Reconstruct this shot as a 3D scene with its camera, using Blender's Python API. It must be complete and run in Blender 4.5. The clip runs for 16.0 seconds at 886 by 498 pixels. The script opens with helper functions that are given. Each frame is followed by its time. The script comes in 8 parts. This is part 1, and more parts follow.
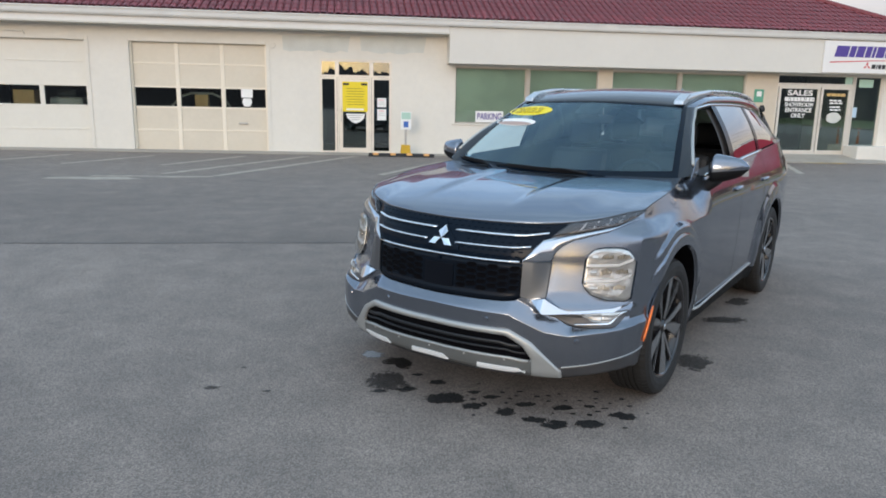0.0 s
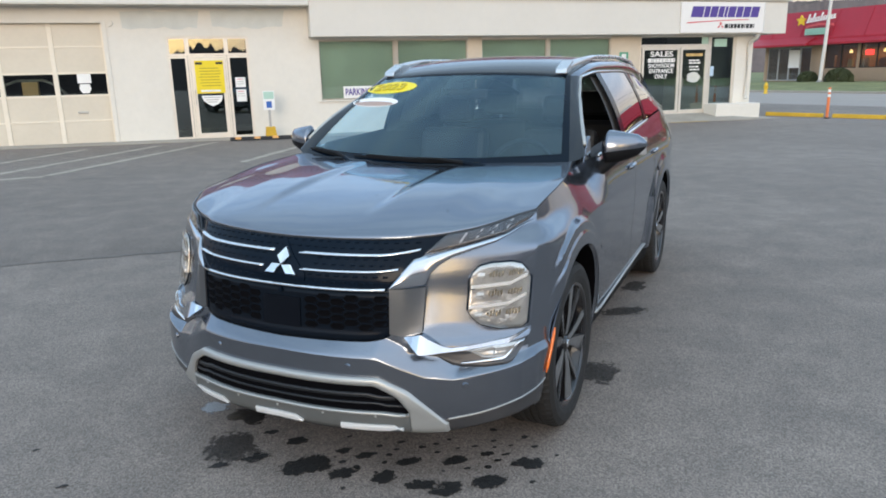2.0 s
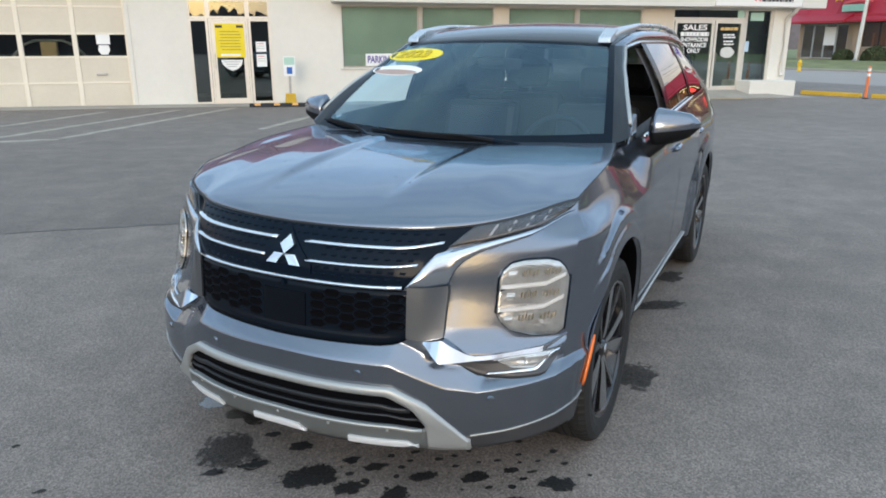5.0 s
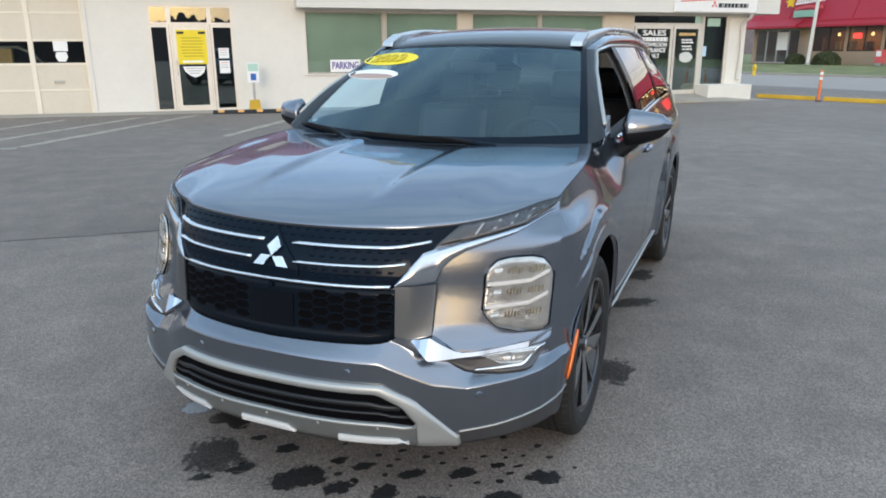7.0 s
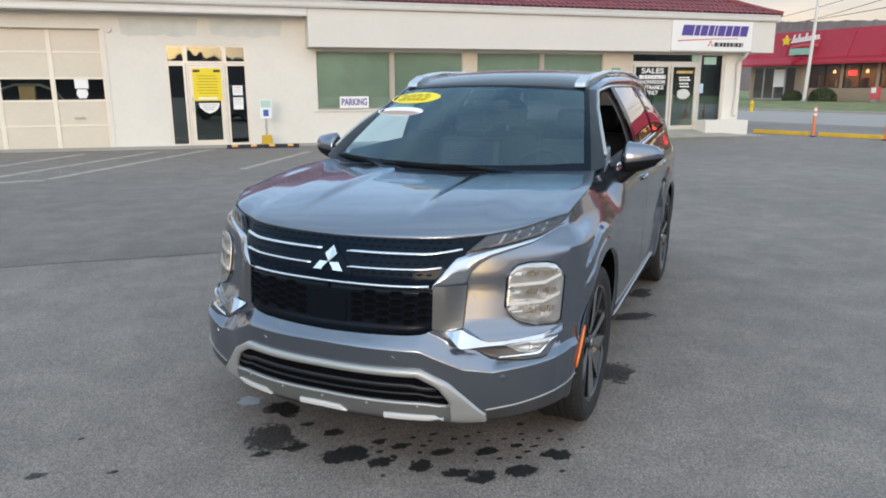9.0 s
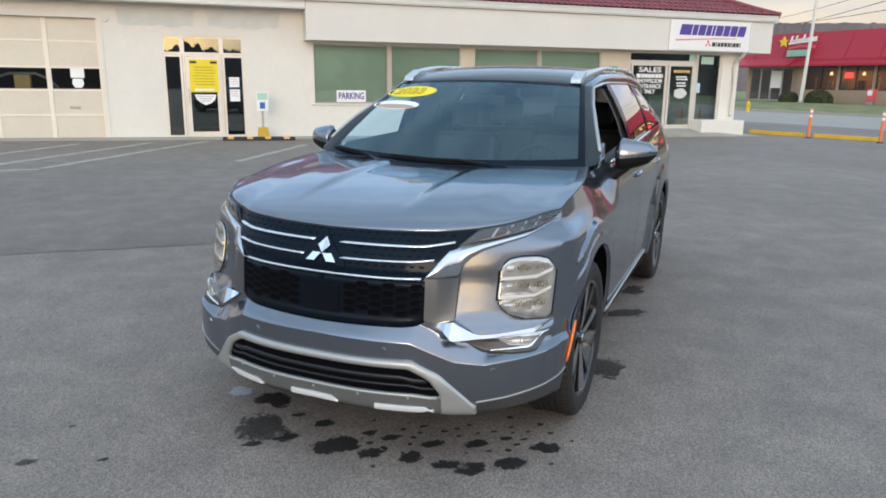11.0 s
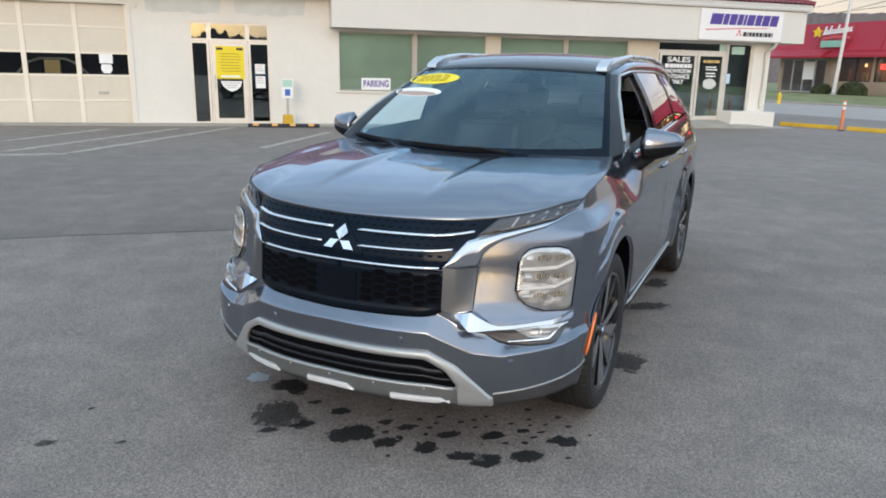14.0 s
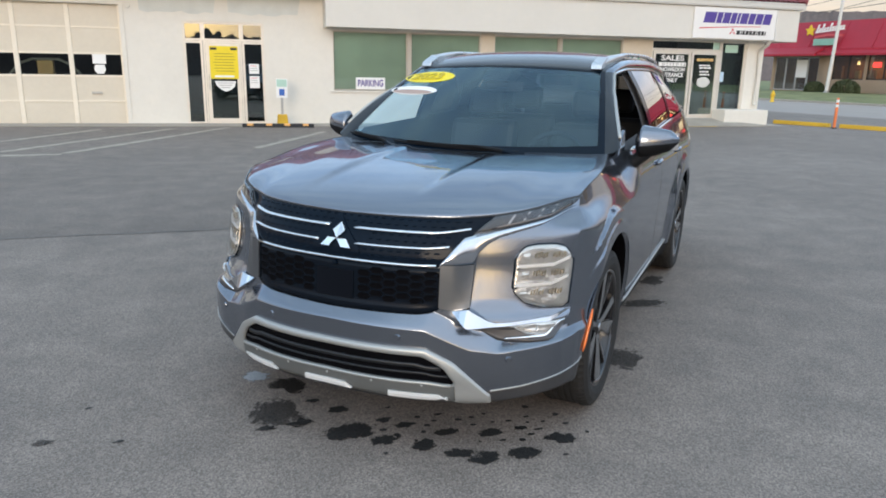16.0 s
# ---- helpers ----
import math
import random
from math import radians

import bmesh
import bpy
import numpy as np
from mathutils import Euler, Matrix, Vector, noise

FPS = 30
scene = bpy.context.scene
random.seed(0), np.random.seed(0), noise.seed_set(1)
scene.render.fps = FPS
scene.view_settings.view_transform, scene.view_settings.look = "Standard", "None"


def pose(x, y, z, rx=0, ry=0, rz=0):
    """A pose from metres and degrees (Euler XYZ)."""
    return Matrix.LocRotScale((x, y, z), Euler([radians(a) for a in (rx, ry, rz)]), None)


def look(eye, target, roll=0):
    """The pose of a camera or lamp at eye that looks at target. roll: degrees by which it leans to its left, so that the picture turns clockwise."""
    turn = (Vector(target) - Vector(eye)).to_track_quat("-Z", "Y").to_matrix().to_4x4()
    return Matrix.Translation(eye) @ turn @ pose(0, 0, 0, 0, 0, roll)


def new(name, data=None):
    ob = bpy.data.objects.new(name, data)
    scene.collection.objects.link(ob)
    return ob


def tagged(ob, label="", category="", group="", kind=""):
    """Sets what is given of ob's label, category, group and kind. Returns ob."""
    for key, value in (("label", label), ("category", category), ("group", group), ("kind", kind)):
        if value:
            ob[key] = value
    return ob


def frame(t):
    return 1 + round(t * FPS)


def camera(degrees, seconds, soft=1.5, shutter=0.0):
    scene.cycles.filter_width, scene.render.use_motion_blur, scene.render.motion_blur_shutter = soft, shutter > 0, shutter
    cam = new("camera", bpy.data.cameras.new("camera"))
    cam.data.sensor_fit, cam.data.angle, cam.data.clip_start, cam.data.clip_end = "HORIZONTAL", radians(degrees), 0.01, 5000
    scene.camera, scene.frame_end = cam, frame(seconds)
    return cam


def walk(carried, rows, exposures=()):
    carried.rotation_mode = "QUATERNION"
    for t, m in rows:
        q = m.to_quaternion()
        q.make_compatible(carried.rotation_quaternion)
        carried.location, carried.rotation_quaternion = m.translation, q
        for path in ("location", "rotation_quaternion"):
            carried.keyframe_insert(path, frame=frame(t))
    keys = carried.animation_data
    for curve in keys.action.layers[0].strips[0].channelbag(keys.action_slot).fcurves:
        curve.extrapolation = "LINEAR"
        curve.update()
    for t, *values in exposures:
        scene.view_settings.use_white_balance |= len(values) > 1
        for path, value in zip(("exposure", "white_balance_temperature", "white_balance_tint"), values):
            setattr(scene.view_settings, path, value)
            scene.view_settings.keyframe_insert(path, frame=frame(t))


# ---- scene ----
import functools

cam = camera(64.1, 16.0, soft=1.8)
PATH = [
    (0, (-1.119, -4.121, 1.512), (-0.839, -2.182, 1.108), 1.5),
    (0.5, (-1.042, -4.077, 1.514), (-0.565, -2.185, 1.076), 0.6),
    (1, (-1.082, -3.83, 1.516), (-0.463, -1.986, 1.052), -0.4),
    (1.5, (-0.994, -3.591, 1.51), (-0.358, -1.762, 1.009), -0.7),
    (2, (-0.839, -3.349, 1.536), (-0.247, -1.498, 1.062), -1.0),
    (2.5, (-0.814, -3.119, 1.523), (-0.244, -1.258, 1.066), -1.0),
    (3, (-0.746, -2.988, 1.508), (-0.198, -1.133, 1.002), -0.7),
    (3.5, (-0.708, -2.98, 1.521), (-0.18, -1.126, 0.988), -0.3),
    (4, (-0.723, -3.005, 1.533), (-0.195, -1.156, 0.983), -0.1),
    (4.5, (-0.743, -3.005, 1.528), (-0.212, -1.158, 0.975), 0.2),
    (7, (-0.836, -3.026, 1.511), (-0.206, -1.205, 0.975), 0.1),
    (7.5, (-0.871, -3.131, 1.52), (-0.188, -1.328, 0.99), 0.5),
    (8, (-0.88, -3.317, 1.516), (-0.222, -1.497, 1.011), 0.7),
    (8.5, (-0.97, -3.409, 1.535), (-0.347, -1.568, 1.065), 0.3),
    (9, (-1.094, -3.442, 1.531), (-0.461, -1.597, 1.089), 0.1),
    (11.5, (-1.089, -3.459, 1.518), (-0.448, -1.622, 1.055), 1.3),
    (12, (-1.093, -3.452, 1.514), (-0.463, -1.615, 1.038), 1.3),
    (12.5, (-1.089, -3.451, 1.516), (-0.463, -1.614, 1.033), 1.2),
    (13, (-1.091, -3.44, 1.513), (-0.474, -1.599, 1.031), 1.2),
    (13.5, (-1.079, -3.432, 1.513), (-0.481, -1.586, 1.033), 1.3),
    (14, (-1.061, -3.428, 1.512), (-0.479, -1.576, 1.028), 1.5),
    (14.5, (-1.063, -3.436, 1.512), (-0.488, -1.584, 1.025), 1.5),
    (15, (-1.074, -3.439, 1.512), (-0.496, -1.588, 1.024), 1.5),
    (15.5, (-1.069, -3.442, 1.512), (-0.484, -1.592, 1.026), 1.4),
    (16, (-1.07, -3.433, 1.506), (-0.475, -1.586, 1.021), 1.3),
]
walk(cam, [(t, look(eye, target, roll)) for t, eye, target, roll in PATH], exposures=((0.0, -0.02, 6560, 13), (0.8, 0.10, 6560, 12), (1.6, 0.13, 6600, 13), (2.6, 0.13, 6580, 11), (7.5, 0.13, 6580, 12), (8.7, 0.13, 6740, 13), (16.0, 0.13, 6700, 13)))

# ---- world and light ----
SUN_EL, SUN_AZ = radians(9), radians(205)
world = bpy.data.worlds.new("sky")
scene.world = world
world.use_nodes = True
wt = world.node_tree
wt.nodes.clear()


def wnode(kind, **kw):
    n = wt.nodes.new(kind)
    for k, v in kw.items():
        n.inputs[k].default_value = v
    return n


sky = wt.nodes.new("ShaderNodeTexSky")
sky.sky_type = "NISHITA"
sky.sun_disc = False
sky.sun_elevation, sky.sun_rotation = SUN_EL, SUN_AZ
sky.air_density, sky.dust_density, sky.ozone_density = 1.0, 2.0, 1.0
geo = wt.nodes.new("ShaderNodeTexCoord")
mapn = wt.nodes.new("ShaderNodeMapping")
mapn.inputs["Scale"].default_value = (1.2, 1.2, 9.0)
wt.links.new(geo.outputs["Generated"], mapn.inputs["Vector"])
cl = wnode("ShaderNodeTexNoise", Scale=2.2, Detail=6.0, Roughness=0.55)
wt.links.new(mapn.outputs["Vector"], cl.inputs["Vector"])
cr = wt.nodes.new("ShaderNodeValToRGB")
cr.color_ramp.elements[0].position, cr.color_ramp.elements[1].position = 0.36, 0.62
cr.color_ramp.elements[0].color, cr.color_ramp.elements[1].color = (0.78, 0.78, 0.78, 1), (0.96, 0.96, 0.96, 1)
wt.links.new(cl.outputs["Fac"], cr.inputs["Fac"])
# the veil of thin cloud: peach near the horizon, pale blue-grey overhead
sep = wt.nodes.new("ShaderNodeSeparateXYZ")
wt.links.new(geo.outputs["Generated"], sep.inputs["Vector"])
veil = wt.nodes.new("ShaderNodeValToRGB")
veil.color_ramp.elements[0].position, veil.color_ramp.elements[1].position = 0.0, 1.0
veil.color_ramp.elements[0].color, veil.color_ramp.elements[1].color = (7.0, 5.2, 4.4, 1), (6.9, 9.9, 12.4, 1)
for pos, col in ((0.045, (7.2, 5.9, 5.8, 1)), (0.085, (9.4, 8.2, 6.6, 1)), (0.14, (7.6, 7.8, 8.4, 1)), (0.28, (7.4, 11.0, 14.8, 1)), (0.55, (5.9, 8.4, 10.9, 1)), (0.78, (6.5, 9.2, 11.6, 1))):
    veil.color_ramp.elements.new(pos).color = col
wt.links.new(sep.outputs["Z"], veil.inputs["Fac"])
mixw = wt.nodes.new("ShaderNodeMix")
mixw.data_type = "RGBA"
wt.links.new(cr.outputs["Color"], mixw.inputs["Factor"])
wt.links.new(sky.outputs["Color"], mixw.inputs["A"])
streak = wt.nodes.new("ShaderNodeValToRGB")
streak.color_ramp.elements[0].position, streak.color_ramp.elements[1].position = 0.38, 0.62
streak.color_ramp.elements[0].color, streak.color_ramp.elements[1].color = (0.84, 0.87, 0.94, 1), (1.12, 1.06, 1.00, 1)
wt.links.new(cl.outputs["Fac"], streak.inputs["Fac"])
veil_streak = wt.nodes.new("ShaderNodeMix")
veil_streak.data_type, veil_streak.blend_type = "RGBA", "MULTIPLY"
veil_streak.inputs["Factor"].default_value = 1.0
wt.links.new(veil.outputs["Color"], veil_streak.inputs["A"])
wt.links.new(streak.outputs["Color"], veil_streak.inputs["B"])
wt.links.new(veil_streak.outputs["Result"], mixw.inputs["B"])
# golden glow of the low sun behind thin cloud
dot = wt.nodes.new("ShaderNodeVectorMath")
dot.operation = "DOT_PRODUCT"
dot.inputs[1].default_value = Vector((math.sin(radians(183)), math.cos(radians(183)), 0.075)).normalized()
wt.links.new(geo.outputs["Generated"], dot.inputs[0])
glow = wt.nodes.new("ShaderNodeValToRGB")
glow.color_ramp.elements[0].position, glow.color_ramp.elements[1].position = 0.22, 1.0
glow.color_ramp.elements[0].color, glow.color_ramp.elements[1].color = (0, 0, 0, 1), (42.0, 27.0, 9.5, 1)
for pos, col in ((0.50, (3.8, 4.6, 5.5, 1)), (0.65, (5.8, 6.3, 6.7, 1)), (0.80, (6.2, 6.0, 5.8, 1)), (0.95, (5.4, 4.8, 4.0, 1)), (0.986, (6.6, 5.2, 4.0, 1)), (0.9945, (18.0, 13.0, 7.4, 1))):
    glow.color_ramp.elements.new(pos).color = col
wt.links.new(dot.outputs["Value"], glow.inputs["Fac"])
addw = wt.nodes.new("ShaderNodeMix")
addw.data_type, addw.blend_type = "RGBA", "ADD"
addw.inputs["Factor"].default_value = 1.0
wt.links.new(mixw.outputs["Result"], addw.inputs["A"])
wt.links.new(glow.outputs["Color"], addw.inputs["B"])
bgn = wnode("ShaderNodeBackground", Strength=0.11)
wt.links.new(addw.outputs["Result"], bgn.inputs["Color"])
wo = wt.nodes.new("ShaderNodeOutputWorld")
wt.links.new(bgn.outputs["Background"], wo.inputs["Surface"])
sun_data = bpy.data.lights.new("sun", "SUN")
sun_data.energy, sun_data.angle, sun_data.color = 1.0, radians(22), (1.0, 0.84, 0.64)
sun = new("sun", sun_data)
sun.matrix_world = look((30 * math.sin(SUN_AZ), 30 * math.cos(SUN_AZ), 30 * math.tan(SUN_EL)), (0, 0, 0))


# ---- materials ----
def material(name, color, rough=0.5, metal=0.0, var=0.12, scale=6.0, bump=0.0, bump_scale=60.0, fine=0.0, coat=0.0, spec=0.5, random_piece=0.0, tint=None):
    """Principled surface with two scales of colour variation and fine relief."""
    m = bpy.data.materials.new(name)
    m.use_nodes = True
    nt = m.node_tree
    b = nt.nodes["Principled BSDF"]
    b.inputs["Metallic"].default_value = metal
    b.inputs["Specular IOR Level"].default_value = spec
    b.inputs["Coat Weight"].default_value = coat
    b.inputs["Coat Roughness"].default_value = 0.03
    tc = nt.nodes.new("ShaderNodeTexCoord")
    src = tc.outputs["Object"]
    n1 = nt.nodes.new("ShaderNodeTexNoise")
    n1.inputs["Scale"].default_value, n1.inputs["Detail"].default_value = scale, 5.0
    nt.links.new(src, n1.inputs["Vector"])
    n2 = nt.nodes.new("ShaderNodeTexNoise")
    n2.inputs["Scale"].default_value, n2.inputs["Detail"].default_value = scale * 9.0, 3.0
    nt.links.new(src, n2.inputs["Vector"])
    add = nt.nodes.new("ShaderNodeMath")
    add.operation = "MULTIPLY_ADD"
    add.inputs[1].default_value = 0.65
    nt.links.new(n1.outputs["Fac"], add.inputs[0])
    mul = nt.nodes.new("ShaderNodeMath")
    mul.operation = "MULTIPLY"
    mul.inputs[1].default_value = 0.35
    nt.links.new(n2.outputs["Fac"], mul.inputs[0])
    nt.links.new(mul.outputs[0], add.inputs[2])
    ramp = nt.nodes.new("ShaderNodeValToRGB")
    ramp.color_ramp.elements[0].position, ramp.color_ramp.elements[1].position = 0.3, 0.7
    lo = [max(0.0, c * (1 - var)) for c in color]
    hi = [min(1.0, c * (1 + var)) for c in (tint or color)]
    ramp.color_ramp.elements[0].color, ramp.color_ramp.elements[1].color = (*lo, 1), (*hi, 1)
    nt.links.new(add.outputs[0], ramp.inputs["Fac"])
    out = ramp.outputs["Color"]
    if random_piece:
        oi = nt.nodes.new("ShaderNodeObjectInfo")
        hsv = nt.nodes.new("ShaderNodeHueSaturation")
        mr = nt.nodes.new("ShaderNodeMapRange")
        mr.inputs["To Min"].default_value, mr.inputs["To Max"].default_value = 1 - random_piece, 1 + random_piece
        nt.links.new(oi.outputs["Random"], mr.inputs["Value"])
        nt.links.new(mr.outputs["Result"], hsv.inputs["Value"])
        nt.links.new(out, hsv.inputs["Color"])
        out = hsv.outputs["Color"]
    nt.links.new(out, b.inputs["Base Color"])
    rr = nt.nodes.new("ShaderNodeMapRange")
    rr.inputs["To Min"].default_value, rr.inputs["To Max"].default_value = max(0.0, rough - 0.25 * rough), min(1.0, rough + 0.25 * rough)
    nt.links.new(n1.outputs["Fac"], rr.inputs["Value"])
    nt.links.new(rr.outputs["Result"], b.inputs["Roughness"])
    if bump or fine:
        n3 = nt.nodes.new("ShaderNodeTexNoise")
        n3.inputs["Scale"].default_value, n3.inputs["Detail"].default_value = bump_scale, 4.0
        nt.links.new(src, n3.inputs["Vector"])
        bp = nt.nodes.new("ShaderNodeBump")
        bp.inputs["Strength"].default_value, bp.inputs["Distance"].default_value = bump, 0.01
        nt.links.new(n3.outputs["Fac"], bp.inputs["Height"])
        nt.links.new(bp.outputs["Normal"], b.inputs["Normal"])
    return m


def glass(name, color=(0.9, 0.95, 0.95), rough=0.02, clear=0.9, gloss=1.7, sheen=(1.0, 1.0, 1.0)):
    """A thin pane: mostly see-through, mirror-like by Fresnel."""
    m = bpy.data.materials.new(name)
    m.use_nodes = True
    nt = m.node_tree
    nt.nodes.clear()
    out = nt.nodes.new("ShaderNodeOutputMaterial")
    tr = nt.nodes.new("ShaderNodeBsdfTransparent")
    tr.inputs["Color"].default_value = (*[c * clear for c in color], 1)
    gl = nt.nodes.new("ShaderNodeBsdfGlossy")
    gl.inputs["Roughness"].default_value = rough
    gl.inputs["Color"].default_value = (*sheen, 1)
    fr = nt.nodes.new("ShaderNodeFresnel")
    fr.inputs["IOR"].default_value = 1.52
    k = nt.nodes.new("ShaderNodeMath")
    k.operation = "MULTIPLY"
    k.inputs[1].default_value = gloss
    k.use_clamp = True
    nt.links.new(fr.outputs["Fac"], k.inputs[0])
    mx = nt.nodes.new("ShaderNodeMixShader")
    nt.links.new(k.outputs[0], mx.inputs["Fac"])
    nt.links.new(tr.outputs[0], mx.inputs[1])
    nt.links.new(gl.outputs[0], mx.inputs[2])
    nt.links.new(mx.outputs[0], out.inputs["Surface"])
    return m


def emitter(name, color, strength):
    m = bpy.data.materials.new(name)
    m.use_nodes = True
    b = m.node_tree.nodes["Principled BSDF"]
    b.inputs["Base Color"].default_value = (*color, 1)
    b.inputs["Emission Color"].default_value = (*color, 1)
    b.inputs["Emission Strength"].default_value = strength
    return m


def asphalt_material():
    """Worn lot asphalt: pale aggregate specks, broad tone patches, slight gloss."""
    m = bpy.data.materials.new("asphalt")
    m.use_nodes = True
    nt = m.node_tree
    b = nt.nodes["Principled BSDF"]
    tc = nt.nodes.new("ShaderNodeTexCoord")

    def noise_node(scale, detail, rough=0.5):
        n = nt.nodes.new("ShaderNodeTexNoise")
        n.inputs["Scale"].default_value, n.inputs["Detail"].default_value, n.inputs["Roughness"].default_value = scale, detail, rough
        nt.links.new(tc.outputs["Object"], n.inputs["Vector"])
        return n

    def ramp_node(src, p0, c0, p1, c1):
        r = nt.nodes.new("ShaderNodeValToRGB")
        r.color_ramp.elements[0].position, r.color_ramp.elements[1].position = p0, p1
        r.color_ramp.elements[0].color, r.color_ramp.elements[1].color = (*c0, 1), (*c1, 1)
        nt.links.new(src, r.inputs["Fac"])
        return r

    def mix_node(kind, fac, a, bb):
        x = nt.nodes.new("ShaderNodeMix")
        x.data_type, x.blend_type = "RGBA", kind
        if isinstance(fac, float):
            x.inputs["Factor"].default_value = fac
        else:
            nt.links.new(fac, x.inputs["Factor"])
        nt.links.new(a, x.inputs["A"])
        nt.links.new(bb, x.inputs["B"])
        return x.outputs["Result"]

    broad = ramp_node(noise_node(0.22, 4.0).outputs["Fac"], 0.32, (0.178, 0.149, 0.130), 0.70, (0.229, 0.192, 0.167))
    mid_n = ramp_node(noise_node(2.6, 6.0, 0.62).outputs["Fac"], 0.30, (0.78, 0.78, 0.78), 0.72, (1.22, 1.21, 1.20))
    base = mix_node("MULTIPLY", 1.0, broad.outputs["Color"], mid_n.outputs["Color"])
    vor = nt.nodes.new("ShaderNodeTexVoronoi")
    vor.inputs["Scale"].default_value = 165.0
    nt.links.new(tc.outputs["Object"], vor.inputs["Vector"])
    stone = ramp_node(vor.outputs["Color"], 0.2, (0.66, 0.66, 0.66), 0.95, (1.56, 1.54, 1.51))
    base = mix_node("MULTIPLY", 1.0, base, stone.outputs["Color"])
    # the pour beyond the seam is older and darker, fading into the rest
    sp = nt.nodes.new("ShaderNodeSeparateXYZ")
    nt.links.new(tc.outputs["Object"], sp.inputs["Vector"])
    wob = nt.nodes.new("ShaderNodeMath")
    wob.operation = "MULTIPLY_ADD"
    wob.inputs[1].default_value = 0.25
    nt.links.new(noise_node(1.7, 5.0).outputs["Fac"], wob.inputs[0])
    nt.links.new(sp.outputs["Y"], wob.inputs[2])
    pour = nt.nodes.new("ShaderNodeValToRGB")
    pour.color_ramp.elements[0].position, pour.color_ramp.elements[0].color = 0.0, (1, 1, 1, 1)
    pour.color_ramp.elements[1].position, pour.color_ramp.elements[1].color = 1.0, (1, 1, 1, 1)
    for q, v in ((0.198, 1.0), (0.204, 0.76), (0.24, 0.84), (0.45, 0.92)):
        el = pour.color_ramp.elements.new(q)
        el.color = (v, v, v, 1)
    rng = nt.nodes.new("ShaderNodeMapRange")
    rng.inputs["From Min"].default_value, rng.inputs["From Max"].default_value = 0.0, 18.0
    nt.links.new(wob.outputs[0], rng.inputs["Value"])
    nt.links.new(rng.outputs["Result"], pour.inputs["Fac"])
    fade = nt.nodes.new("ShaderNodeMapRange")
    fade.inputs["From Min"].default_value, fade.inputs["From Max"].default_value = 1.0, 7.0
    fade.inputs["To Min"].default_value, fade.inputs["To Max"].default_value = 1.0, 0.0
    nt.links.new(sp.outputs["X"], fade.inputs["Value"])
    base = mix_node("MULTIPLY", fade.outputs["Result"], base, pour.outputs["Color"])
    speck = ramp_node(noise_node(150.0, 3.0).outputs["Fac"], 0.62, (0, 0, 0), 0.72, (1, 1, 1))
    pale = nt.nodes.new("ShaderNodeRGB")
    pale.outputs[0].default_value = (0.36, 0.34, 0.315, 1)
    base = mix_node("MIX", speck.outputs["Color"], base, pale.outputs[0])
    nt.links.new(base, b.inputs["Base Color"])
    rg = nt.nodes.new("ShaderNodeMapRange")
    rg.inputs["To Min"].default_value, rg.inputs["To Max"].default_value = 0.52, 0.8
    nt.links.new(mid_n.outputs["Color"], rg.inputs["Value"])
    nt.links.new(rg.outputs["Result"], b.inputs["Roughness"])
    bp = nt.nodes.new("ShaderNodeBump")
    bp.inputs["Strength"].default_value, bp.inputs["Distance"].default_value = 0.4, 0.005
    nt.links.new(vor.outputs["Distance"], bp.inputs["Height"])
    nt.links.new(bp.outputs["Normal"], b.inputs["Normal"])
    return m


